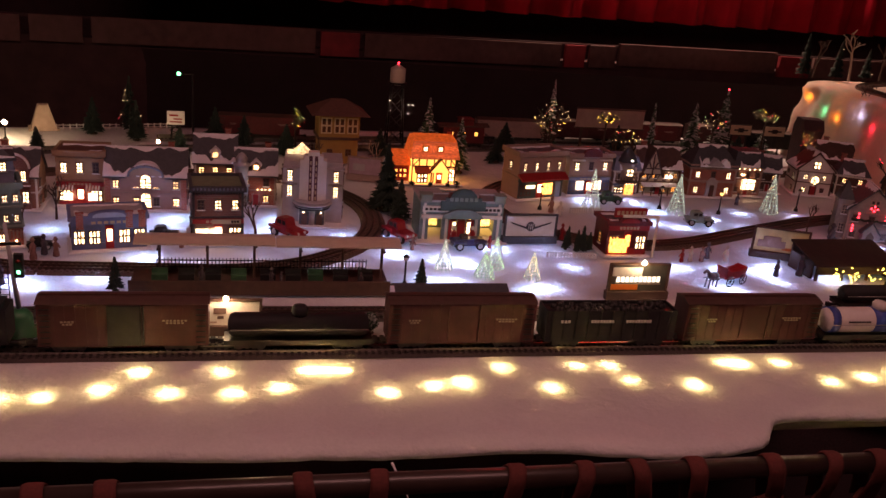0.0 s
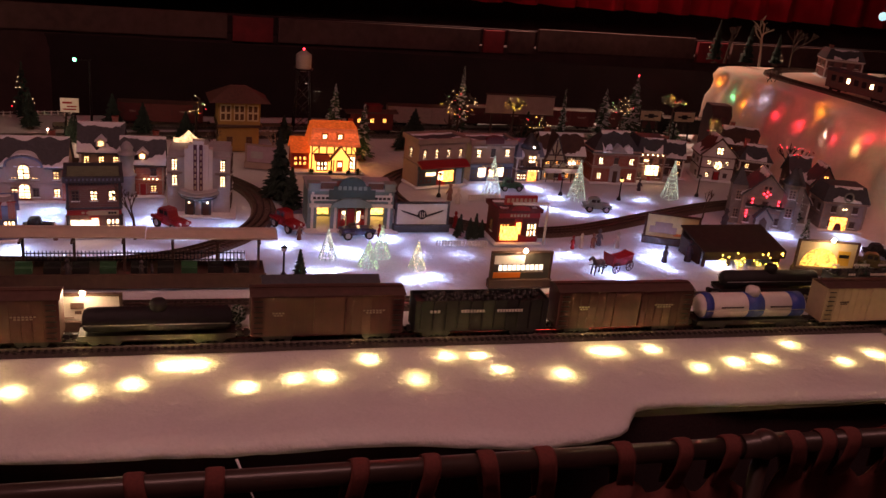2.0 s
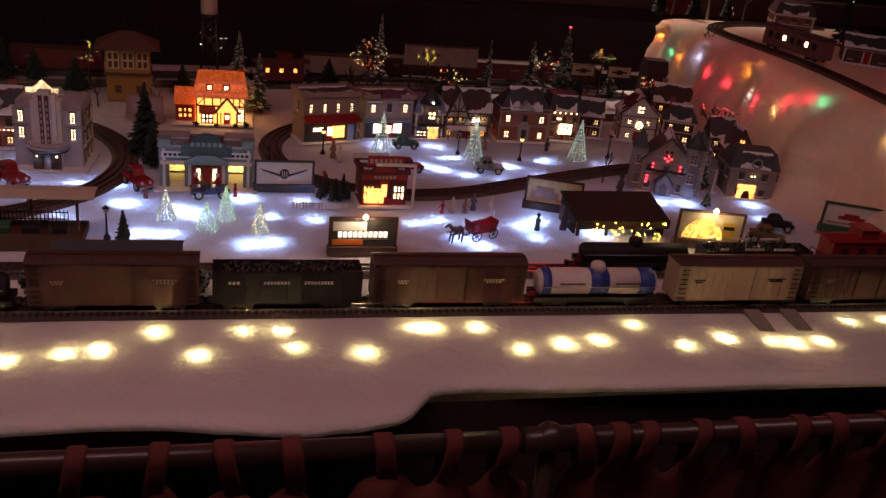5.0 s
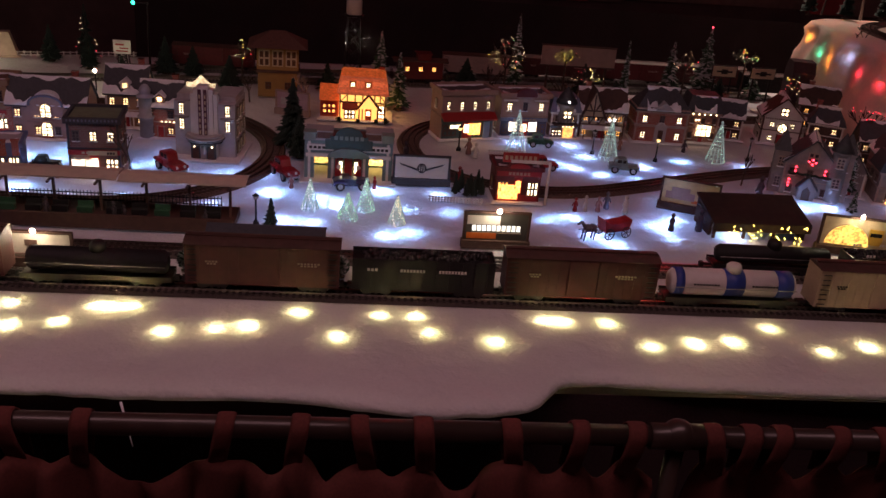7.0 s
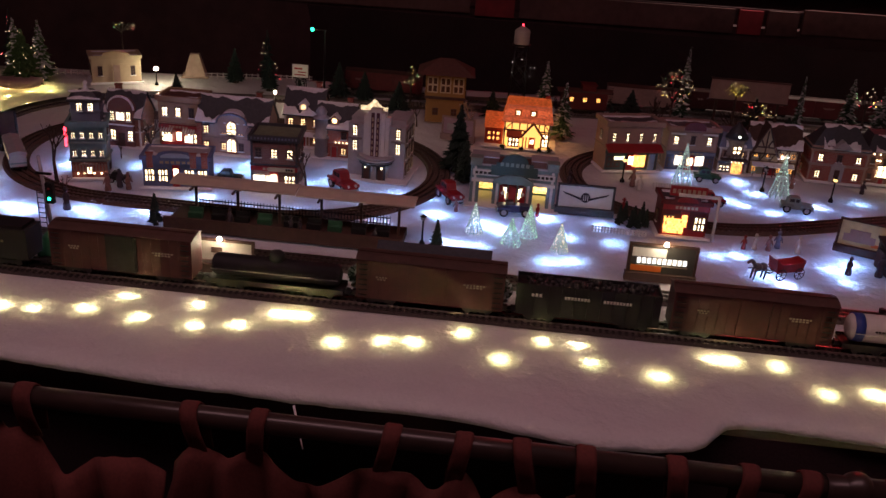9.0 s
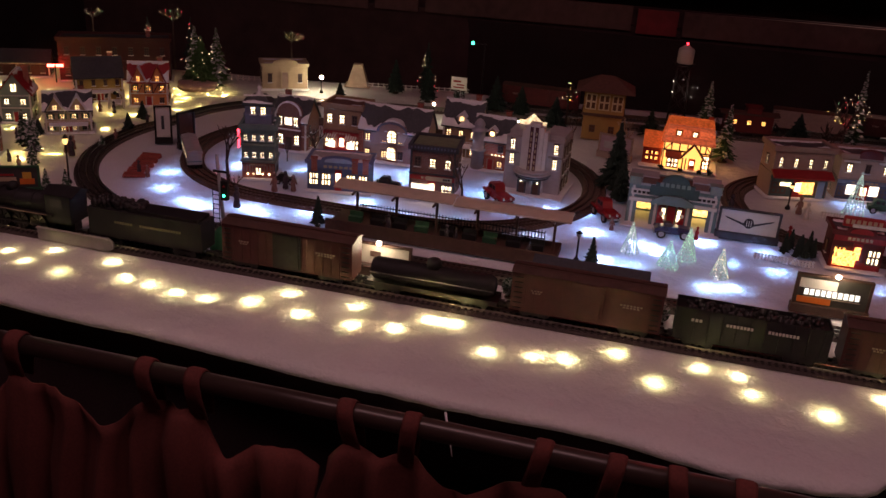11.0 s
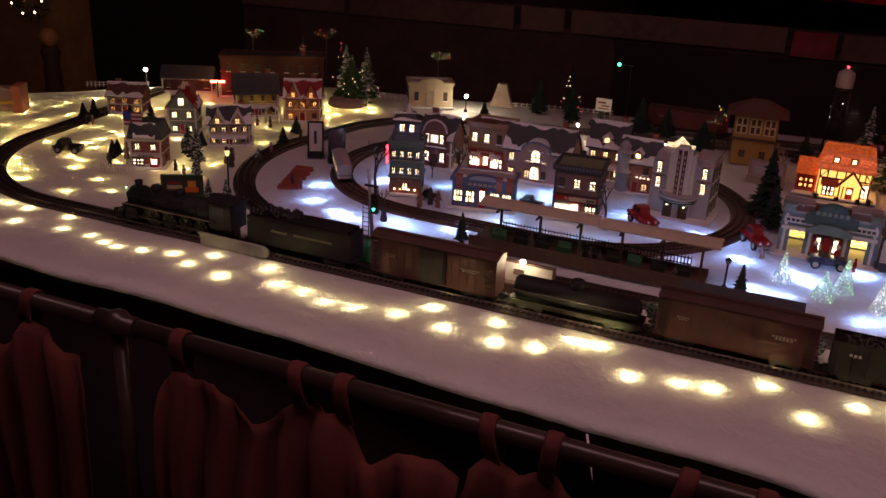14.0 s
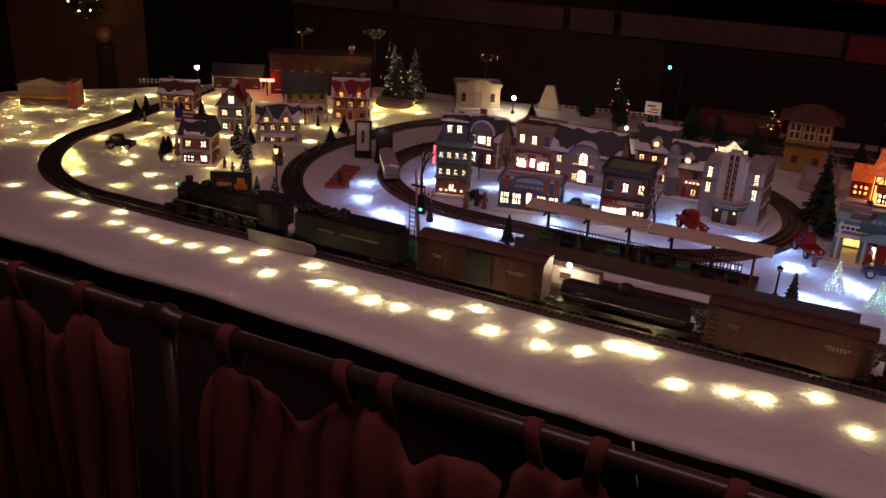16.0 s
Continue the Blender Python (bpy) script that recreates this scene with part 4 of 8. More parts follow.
    # storeys
    fl = eave / floors
    start = 0
    front, right, left = (onface(f, w, d) for f in ("front", "right", "left"))
    if shop:
        start = 1
        part("shop_base", fbox(G(), front, 0, 0, 0.003, w * 0.98, 0.002, fl * 0.2), band or trim, t)
        n = shop if isinstance(shop, int) else 2
        slots = n + 1
        for i in range(slots):
            u = -w / 2 + w * (i + 0.5) / slots
            if i == slots // 2:
                dr = part("door", fbox(G(), front, u, 0, 0.004, w / slots * 0.55, 0.003, fl * 0.72), door, t)
                part("pane", fbox(G(), front, u, 0.003, fl * 0.30, w / slots * 0.36, 0.0008, fl * 0.36), pane, dr)
            else:
                window(t, front, u, fl * 0.24, w / slots * 0.62, fl * 0.36, WARMHI if r.random() < 0.4 else pane, wframe or DARKFRAME, 3, 2)
        part("fascia", fbox(G(), front, 0, 0, fl * 0.80, w, 0.005, fl * 0.16), band or trim, t, "shop sign band")
        g = G()
        for i in range(6):
            fbox(g, front, -w * 0.25 + w * 0.5 * (i + 0.5) / 6, 0.005, fl * 0.84, w * 0.055, 0.0008, fl * 0.08)
        part("lettering", g, CREAM if (band or trim) is not WHITEP else DARKM, t, "small unreadable lettering", kind="stuff")
    else:
        dr = part("door", fbox(G(), front, 0, 0, 0.004, w * 0.13, 0.003, fl * 0.66), door, t)
        for sg in (-1, 1):
            part("door_jamb", fbox(G(), front, sg * w * 0.08, 0, 0.004, w * 0.025, 0.004, fl * 0.7), trim, t)
    for f in range(start, floors):
        for i in range(cols):
            u = -w / 2 + w * (i + 0.5) / cols
            if f == 0 and not shop and abs(u) < w * 0.1:
                continue
            lit = pane if r.random() > skip + 0.10 else mat("unlit_glass", (0.05, 0.04, 0.05), 0.15, var=0.2, bump=0)
            wn = window(t, front, u, fl * f + fl * 0.32, min(w / cols * win[0], 0.0115), fl * win[1], lit, wframe or DARKFRAME)
            if shutters:
                for sg in (-1, 1):
                    part("shutter", fbox(G(), front, u + sg * (min(w / cols * win[0], 0.0115) / 2 + 0.0042), 0, fl * f + fl * 0.27, 0.0042, 0.0018, fl * 0.42), shutters, wn)
    if sides:
        sc = max(1, int(d / 0.045))
        for at in (right, left):
            for f in range(floors):
                for i in range(sc):
                    if r.random() < 0.25:
                        continue
                    window(t, at, -d / 2 + d * (i + 0.5) / sc, fl * f + fl * 0.28, min(d / sc * 0.28, 0.0095), fl * win[1], pane, wframe or DARKFRAME)
    for sg in (-1, 1):
        part("pilaster", fbox(G(), front, sg * (w / 2 - 0.0025), 0, 0.004, 0.005, 0.002, eave - 0.006), trim, t)
    g = G()
    for k in range(int(w / 0.006)):
        fbox(g, front, -w / 2 + (k + 0.5) * w / int(w / 0.006), 0, eave - 0.0075, 0.0026, 0.0032, 0.004)
    part("dentil_strip", g, trim, t, "row of cornice dentils", kind="stuff")
    if floors > 1:
        part("string_course", fbox(fbox(fbox(G(), front, 0, 0, fl, w + 0.004, 0.0025, 0.0025), right, 0, 0, fl, d, 0.0025, 0.0025), left, 0, 0, fl, d, 0.0025, 0.0025), trim, t)
    if style in ("gable_front", "gable") and timber:
        g = G()
        for i in range(6):
            u = -w / 2 + w * i / 5
            fbox(g, front, u * 0.97, 0, fl, 0.003, 0.0018, eave - fl)
        for i in range(5):
            u = -w / 2 + w * (i + 0.5) / 5
            p = [front(u - 0.012, 0.0, fl + 0.002), front(u - 0.009, 0.0, fl + 0.002), front(u + 0.012, 0, eave - 0.002), front(u + 0.009, 0, eave - 0.002)]
            q = [(a, b - 0.0016, c) for a, b, c in p]
            g.add(p + q, [(4, 5, 6, 7), (0, 1, 5, 4), (1, 2, 6, 5), (2, 3, 7, 6), (3, 0, 4, 7)])
        part("timber_frame", g, DARKBROWN, t, "dark timber framing")
    if style == "gable_front":
        window(t, front, 0, eave + (h - eave) * 0.12, w * 0.16, (h - eave) * 0.36, pane, trim, 2, 2)
    for i in range(dormer):
        u = -w / 2 + w * (i + 0.5) / dormer
        z0 = eave + (h - eave) * 0.18
        dm = part("dormer", G().prism([(u - 0.011, z0), (u + 0.011, z0), (u + 0.011, z0 + 0.014), (u, z0 + 0.024), (u - 0.011, z0 + 0.014)], -d / 2 - 0.001, -d / 2 + 0.03), trim, t)
        part("pane", G().box(u, -d / 2 - 0.0015, z0 + 0.003, 0.011, 0.002, 0.011), pane, dm)
        for sg in (-1, 1):
            part("dormer_roof", G().prism([(u + sg * 0.014, z0 + 0.012), (u, z0 + 0.0245), (u, z0 + 0.027), (u + sg * 0.014, z0 + 0.015)], -d / 2 - 0.003, -d / 2 + 0.03), SNOWCAP, dm)
    if style in ("gable", "mansard", "hip") and gables:
        for i in range(gables):
            u = -w / 2 + w * (i + 0.5) / gables + w * 0.06 * r.uniform(-1, 1)
            gw, z0, z1 = min(0.024, w / gables * 0.36), eave - 0.002, eave + (h - eave) * (0.72 + 0.2 * r.random())
            gb = part("cross_gable", G().prism([(u - gw, z0), (u + gw, z0), (u, z1)], -d / 2 - 0.005, -d / 2 + d * 0.4), wall, t)
            for sg in (-1, 1):
                part("gable_roof", G().prism([(u + sg * (gw + 0.004), z0 - 0.002), (u, z1), (u, z1 + 0.004), (u + sg * (gw + 0.005), z0 + 0.002)], -d / 2 - 0.009, -d / 2 + d * 0.4), SNOWCAP if r.random() < 0.6 else roof, gb)
            a2 = lambda uu, oo, v: (uu, -d / 2 - 0.005 - oo, v)
            window(t, a2, u, z0 + 0.005, gw * 0.42, (z1 - z0) * 0.30, pane, trim, 2, 2)
    if porch:
        part("porch_roof", G().prismx([(-d / 2 - 0.02, fl * 0.74), (-d / 2, fl * 0.9), (-d / 2, fl * 0.94), (-d / 2 - 0.02, fl * 0.78)], -w * 0.42, w * 0.42), SNOWCAP, t)
        for k in range(5):
            part("porch_post", G().box(-w * 0.4 + w * 0.2 * k, -d / 2 - 0.017, 0.003, 0.0026, 0.0026, fl * 0.75), trim, t)
    g = G()
    for k in range(int(w / 0.004) if garland else 0):
        u = -w * 0.47 + w * 0.94 * k / max(1, int(w / 0.004) - 1)
        dip = 0.004 * abs(math.sin(k * 0.55))
        g.ball(u, -d / 2 - 0.004, eave - 0.006 - dip, 0.0021, 5, 3)
    if garland:
        part("garland", g, PINEDARK, t, "evergreen garland under the eaves", kind="stuff")
    if chimney:
        cx = w * (0.3 if r.random() < 0.5 else -0.3)
        part("chimney", G().box(cx, d * 0.15, eave * 0.9, 0.014, 0.012, h * 1.1 - eave * 0.9).box(cx, d * 0.15, h * 1.1 - 0.003, 0.017, 0.015, 0.003), BRICKRED, t)
    if awning:
        part("awning", G().prismx([(-d / 2 - 0.022, fl * 0.72), (-d / 2, fl * 0.92), (-d / 2, fl * 0.96), (-d / 2 - 0.022, fl * 0.76)], -w * 0.46, w * 0.46), awning, t)
    if turret:
        tx = w / 2 * (1 if turret == "right" else -1)
        part("turret", G().lathe([(0.021, 0.003), (0.021, h * 0.86), (0.025, h * 0.87), (0.025, h * 0.9)], 10, tx, -d / 2 + 0.008), wall, t)
        part("turret_roof", G().lathe([(0.028, h * 0.9), (0.014, h * 1.04), (0.001, h * 1.2)], 10, tx, -d / 2 + 0.008), roof, t)
        for k in (0.3, 0.65):
            a = lambda u, oo, v: (tx + u, -d / 2 + 0.008 - 0.020 - oo, v)
            window(t, a, 0, h * k, 0.014, h * 0.14, pane, trim)
    return t


# town round the street railway
SHOPBLUE = mat("faded_blue_paint", (0.13, 0.165, 0.31), 0.6, var=0.25, scale=80)
GREENROOF = mat("mossy_roof", (0.16, 0.19, 0.12), 0.8, var=0.35, scale=90, bump=0.4)
BUFF = mat("buff_paint", (0.33, 0.21, 0.13), 0.65, var=0.2, scale=90)


def lamp_row(parent, y, us, v, r=0.0022, material=WARMHI, label="row of small lit lamps"):
    g = G()
    for u in us:
        g.ball(u, y, v, r, 8, 5)
    part("lamp_row", g, material, parent, label, kind="stuff")


def bright_window(parent, y, u, v, ww, hh, cols=2, rws=2):
    """A wide shop window lit white from within, with thin glazing bars."""
    w = part("shop_window", G().box(u, y - 0.0012, v, ww, 0.0024, hh), MATS["bright_shop_window"], parent, "bright white shop window")
    g = G()
    for i in range(cols + 1):
        g.box(u - ww / 2 + ww * i / cols, y - 0.0028, v, 0.0012, 0.0012, hh)
    for i in range(rws + 1):
        g.box(u, y - 0.0028, v + hh * i / rws - 0.0006, ww, 0.0013, 0.0012)
    part("window_grille", g, DARKFRAME, w, kind="stuff")


glow("bright_shop_window", (1.0, 0.80, 0.58), 2.6, 0.2)

# low blue shop with brick piers and a stepped parapet
t = house("faded blue shop with a curved parapet and lit windows", -0.300, 1.860, 12, 0.150, 0.085, 0.078, SHOPBLUE, GREYP, "parapet", 1, 3, shop=4, trim=SHOPBLUE, chimney=False, sign=mat("pale_blue_sign", (0.35, 0.45, 0.62), 0.5), pane=WARMHI)
for u in (-0.058, 0.040, 0.066):
    part("brick_pier", G().box(u, -0.0455, 0.050, 0.014, 0.006, 0.034).box(u, -0.0455, 0.084, 0.017, 0.008, 0.003), BRICKRED, t, "red brick pier capped with snow")

# dark corner shop
t = house("dark brick corner shop with a bright window and red sign band", -0.078, 1.905, 6, 0.110, 0.105, 0.135, BRICKDARK, GREENROOF, "flat", 2, 3, shop=2, trim=SLATE, band=REDP, chimney=False, pane=WARMHI, win=(0.42, 0.30), snowy=False)
bright_window(t, -0.0560, -0.020, 0.008, 0.058, 0.032, 2, 1)
part("sign_board", G().box(0.018, -0.0575, 0.050, 0.062, 0.004, 0.010), CREAM, t, "pale sign board")
g = G()
for i in range(3):
    g.box(0.030 + i * 0.006, -0.0600, 0.0525, 0.0045, 0.001, 0.005)
part("lettering", g, DARKM, t, "small unreadable lettering", kind="stuff")
g = G()
for i in range(14):
    g.box(-0.052 + 0.008 * i, -0.0565, 0.1265, 0.0036, 0.004, 0.005)
part("dentil_course", g, BLUEGREY, t, "pale blocks along the cornice", kind="stuff")

# slate-roofed house with one dormer
t = house("buff town house with a broad slate roof and a white dormer", -0.098, 2.27, 0, 0.104, 0.09, 0.155, BUFF, SLATE, "gable", 2, 3, dormer=1, porch=True, win=(0.32, 0.36))

# pale town hall
t = house("pale town hall with a blue arched gable and snowy roof", -0.255, 2.14, 0, 0.185, 0.10, 0.145, PINKP, SLATE, "gable", 2, 4, trim=WARMGREY, pane=WARM, win=(0.26, 0.38))
n = 14
crown = [(0.040 * -math.cos(math.pi * i / n), 0.086 + 0.026 * math.sin(math.pi * i / n) ** 0.8) for i in range(n + 1)]
part("arched_gable", G().prism([(-0.046, 0.086), *crown, (0.046, 0.086), (0.034, 0.060), (-0.034, 0.060)], -0.0555, -0.030), PINKP, t, "pale arched gable")
g = G()
for (xa, za), (xb, zb) in zip(crown, crown[1:]):
    g.tube((xa, -0.0565, za), (xb, -0.0565, zb), 0.0030, n=6)
part("gable_moulding", g, BLUEGREY, t, "blue moulding round the gable")
part("gable_snow", G().prism([(xa * 0.9, za + 0.003) for xa, za in crown[2:-2]] + [(xa * 0.8, za + 0.0075) for xa, za in crown[-4:3:-1]], -0.054, -0.028), SNOWCAP, t, "snow lying on the gable")
part("quoin", G().box(-0.088, -0.0515, 0.004, 0.012, 0.003, 0.080).box(0.088, -0.0515, 0.004, 0.012, 0.003, 0.080), BRICKRED, t, "red brick corners")
for v0, hgt in ((0.060, 0.020), (0.012, 0.022)):
    arch = [(0.011 * math.cos(math.pi * i / n), v0 + hgt + 0.011 * math.sin(math.pi * i / n)) for i in range(n + 1)]
    aw = part("arched_window", G().prism([(0.015, v0 - 0.002)] + [(u * 1.35, v0 + hgt + (v - v0 - hgt) * 1.35) for u, v in arch] + [(-0.015, v0 - 0.002)], -0.0585, -0.0495), WARMGREY, t, "arched window surround")
    part("pane", G().prism([(0.011, v0)] + arch + [(-0.011, v0)], -0.0594, -0.0585), WARMHI, aw)
    g = G().box(0, -0.0602, v0, 0.0022, 0.002, hgt + 0.011)
    for k in range(3):
        g.box(0, -0.0602, v0 + hgt * k / 2.4 + 0.003, 0.022, 0.002, 0.0020)
    part("window_grille", g, DARKFRAME, aw, kind="stuff")

# red shop with three upper windows
t = house("red brick shop with a buff upper floor and two bright windows", -0.408, 2.165, 0, 0.108, 0.09, 0.138, BRICKRED, ROOFBROWN, "flat", 2, 3, shop=2, trim=BUFF, pane=WARMHI, band=REDP, win=(0.34, 0.34), chimney=False)
part("upper_front", G().box(0, -0.0455, 0.068, 0.100, 0.0012, 0.052), BUFF, t, "buff painted upper front")
for u in (-0.028, 0.028):
    bright_window(t, -0.0505, u, 0.016, 0.022, 0.020, 1, 1)
g = G()
for i in range(11):
    g.box(-0.050 + 0.010 * i, -0.0475, 0.130, 0.005, 0.005, 0.007)
part("merlon_strip", g, BUFF, t, "row of little blocks on the cornice", kind="stuff")
for u in (-0.030, 0.030):
    g = G()
    for k in range(5):
        g.prismx([(-0.064, 0.043), (-0.046, 0.054), (-0.046, 0.056), (-0.064, 0.045)], u - 0.017 + k * 0.007, u - 0.017 + k * 0.007 + 0.0036)
    part("awning", g, WHITEP, t, "striped awning", kind="stuff")

# plum-coloured house with a round-topped front
t = house("plum brown house with a round-topped front and bright bay", -0.545, 2.125, 0, 0.098, 0.09, 0.140, BRICKBROWN, SLATE, "gable", 2, 2, pane=WARMHI, win=(0.26, 0.36))
part("front_gable", G().prism([(-0.034, 0.003)] + [(-0.034 * math.cos(math.pi * i / 12), 0.100 + 0.034 * math.sin(math.pi * i / 12)) for i in range(13)] + [(0.034, 0.003)], -0.053, -0.030), BRICKDARK, t, "dark round-topped front")
g = G()
for i in range(12):
    a, b = math.pi * i / 12, math.pi * (i + 1) / 12
    g.tube((-0.034 * math.cos(a), -0.050, 0.102 + 0.034 * math.sin(a)), (-0.034 * math.cos(b), -0.050, 0.102 + 0.034 * math.sin(b)), 0.0035, n=6)
part("gable_snow", g, SNOWCAP, t, "snow on the curved gable")
bright_window(t, -0.053, 0, 0.074, 0.022, 0.022, 1, 1)
for u in (-0.022, 0.022):
    window(t, lambda a, o, c: (a, -0.053 - o, c), u, 0.074, 0.009, 0.022, WARMHI, DARKFRAME, 2, 4)
for u in (-0.022, 0.024):
    window(t, lambda a, o, c: (a, -0.053 - o, c), u, 0.022, 0.011, 0.024, WARMHI, DARKFRAME, 2, 3)
part("door", G().box(0, -0.0545, 0.004, 0.016, 0.003, 0.036), DARKBROWN, t)
part("ledge_snow", G().box(0, -0.055, 0.060, 0.072, 0.006, 0.003), SNOWCAP, t, "snow on the ledge")

# narrow red-fronted house with a round corner column
t = house("narrow red-fronted house with a pale round corner tower", 0.005, 2.195, 0, 0.100, 0.09, 0.140, BRICKRED, SLATE, "gable", 2, 2, trim=WARMGREY, dormer=1, win=(0.30, 0.34))
part("corner_tower", G().lathe([(0.018, 0.003), (0.018, 0.052), (0.022, 0.054), (0.022, 0.058), (0.017, 0.060), (0.017, 0.104), (0.022, 0.106), (0.022, 0.110), (0.014, 0.112), (0.014, 0.120), (0.016, 0.124), (0.008, 0.136), (0.001, 0.140)], 12, -0.036, -0.043), GREYP, t, "pale round corner tower with a dome")
lamp_row(t, -0.050, (0.004, 0.014, 0.024, 0.034), 0.046)

# tall stacked building
t = house("tall teal and brick storefront building with three stacked floors", -0.513, 1.866, 18, 0.080, 0.076, 0.140, TEAL, SLATE, "flat", 3, 4, trim=TEAL, shop=2, band=BRICKDARK, chimney=False, pane=WARMHI, win=(0.34, 0.26))
part("brick_front", G().box(0, -0.0395, 0.0035, 0.0795, 0.003, 0.034), BRICKRED, t, "red brick ground floor")
g = G()
for i in range(11):
    g.box(-0.036 + 0.0072 * i, -0.0425, 0.020, 0.0034, 0.004, 0.018)
part("awning_ribbing", g, WARMGREY, t, "ribbed pale awning", kind="stuff")
lamp_row(t, -0.0425, (-0.026, -0.012, 0.010, 0.026), 0.014, 0.0026)
for v in (0.044, 0.086, 0.126):
    part("ledge", G().box(0, 0, v, 0.088, 0.084, 0.0045), PALEGREEN, t, "pale green moulded ledge")
part("tower", G().box(0, 0, 0.138, 0.064, 0.060, 0.046).box(0, 0, 0.160, 0.070, 0.066, 0.004), BLUEGREY, t, "blue-grey upper tower")
part("tower_roof", G().box(0, 0, 0.184, 0.076, 0.072, 0.005).box(0, 0, 0.189, 0.066, 0.060, 0.016, tx=0.45, ty=0.45), SLATE, t)
roof_snow(t, 0.070, -0.034, 0.190, -0.012, 0.206, 5)
for u in (-0.012, 0.012):
    window(t, lambda a, o, c: (a, -0.030 - o, c), u, 0.164, 0.010, 0.016, WARMHI, DARKFRAME, 2, 3)
part("neon_sign", G().box(-0.050, -0.02, 0.075, 0.004, 0.012, 0.046), REDGLOW, t, "glowing red vertical sign")
part("finial", G().lathe([(0.010, 0.204), (0.006, 0.212), (0.003, 0.216), (0.006, 0.222), (0.001, 0.228)], 8), SNOWCAP, t)

# theatre
t = thing("theatre", "white art deco theatre with stepped tower, canopy and lit windows", "model house", 0.142, 2.115, 0, -4, group="lit porcelain village houses")
part("base", G().box(0, -0.005, 0, 0.175, 0.165, 0.004), SNOWCAP, t)
part("wall", G().box(0.0, 0.01, 0.003, 0.145, 0.12, 0.135).box(0.045, 0.02, 0.138, 0.05, 0.10, 0.012).box(-0.045, 0.02, 0.138, 0.05, 0.10, 0.012), GREYP, t)
g = G().box(0, -0.046, 0.003, 0.064, 0.024, 0.158).box(0, -0.052, 0.003, 0.046, 0.024, 0.170).box(0, -0.058, 0.003, 0.026, 0.022, 0.180)
part("tower", g, WHITEP, t, "stepped white tower")
g = G()
for u in (-0.0065, 0.0065):
    g.box(u, -0.0695, 0.06, 0.008, 0.003, 0.114)
part("vertical_sign", g, mat("maroon_sign", (0.09, 0.022, 0.04), 0.5), t, "maroon vertical sign strips")
g = G()
for u in (-0.0065, 0.0065):
    for i in range(7):
        g.box(u, -0.0713, 0.066 + i * 0.0145, 0.0035, 0.001, 0.009)
part("lettering", g, CREAM, t, "small unreadable lettering", kind="stuff")
g = G()
for zz, rr in ((0.046, 0.045), (0.052, 0.049), (0.058, 0.046)):
    g.lathe([(rr - 0.004, zz), (rr, zz + 0.001), (rr, zz + 0.004), (rr - 0.005, zz + 0.0055)], 24, 0, -0.045)
part("canopy", g, GREYP, t, "rounded canopy")
g = G()
for zz, rr in ((0.0425, 0.043), (0.0505, 0.0475)):
    g.lathe([(rr - 0.004, zz), (rr, zz), (rr, zz + 0.003), (rr - 0.004, zz + 0.003)], 24, 0, -0.045)
part("canopy_band", g, SLATE, t, "dark bands round the canopy")
part("pillar", G().tube((0, -0.07, 0.003), (0, -0.07, 0.05), 0.008, n=12), GREYP, t)
# slate panel on the front stands in for shade under the canopy
part("entrance_recess", G().box(0, -0.0715, 0.004, 0.060, 0.003, 0.036), SLATE, t, "dark panel for the shaded entrance under the canopy")
for u in (-0.018, 0.018):
    part("door", G().box(u, -0.0738, 0.004, 0.014, 0.002, 0.030), DARKBROWN, t)
lamp_row(t, -0.078, (-0.020, 0.022), 0.036, 0.0022)
at = lambda u, o, v: (u, -0.05 - o, v)
for u in (-0.055, 0.055):
    for v in (0.07, 0.108):
        window(t, at, u, v, 0.009, 0.024, WARMHI, DARKFRAME, 2, 4)
    part("ledge_band", G().box(u, -0.052, 0.098, 0.034, 0.004, 0.004), STONE, t)
at = lambda u, o, v: (0.0725 + o, u, v)
for u in (-0.03, 0.005, 0.04):
    for v in (0.012, 0.055, 0.098):
        window(t, at, u, v, 0.0095, 0.026, WARMHI, DARKFRAME, 2, 4)
at = lambda u, o, v: (-0.0725 - o, u, v)
for u in (-0.02, 0.02):
    for v in (0.055, 0.098):
        window(t, at, u, v, 0.0095, 0.026, WARMHI, DARKFRAME, 2, 4)

# garage with two lit bays
t = thing("filling_station", "grey-green garage with an arched sign and two lit bays", "model house", 0.487, 2.0, 0, 0, group="lit porcelain village houses")
part("base", G().box(0, -0.01, 0, 0.225, 0.135, 0.004), SNOWCAP, t)
w, d, h = 0.205, 0.10, 0.098
part("back_wall", G().box(0, d / 2 - 0.004, 0.003, w, 0.008, h - 0.003), TEAL, t)
for u in (-w / 2 + 0.003, w / 2 - 0.003):
    part("side_wall", G().box(u, -0.002, 0.003, 0.006, d - 0.013, h - 0.003), TEAL, t)
for u in (-0.0915, -0.037, 0.037, 0.0915):
    part("pier", G().box(u, -d / 2 + 0.004, 0.003, 0.022, 0.008, 0.056), TEAL, t)
part("front_wall", G().box(0, -d / 2 + 0.004, 0.059, w, 0.008, h - 0.059), TEAL, t)
part("flat_roof", G().box(0, 0, h - 0.006, w - 0.014, d - 0.018, 0.004), ROOFBROWN, t)
for u in (-0.09, 0.09):
    part("parapet_block", G().box(u, -d / 2 + 0.0065, h + 0.001, 0.026, 0.025, 0.016).box(u, -d / 2 + 0.0065, h + 0.0165, 0.030, 0.029, 0.003), PALEGREEN, t, "pale corner block")
for u in (-0.0915, -0.037, 0.037, 0.0915):
    part("white_post", G().box(u, -d / 2 - 0.0015, 0.003, 0.006, 0.003, h - 0.006), WHITEP, t)
n = 14
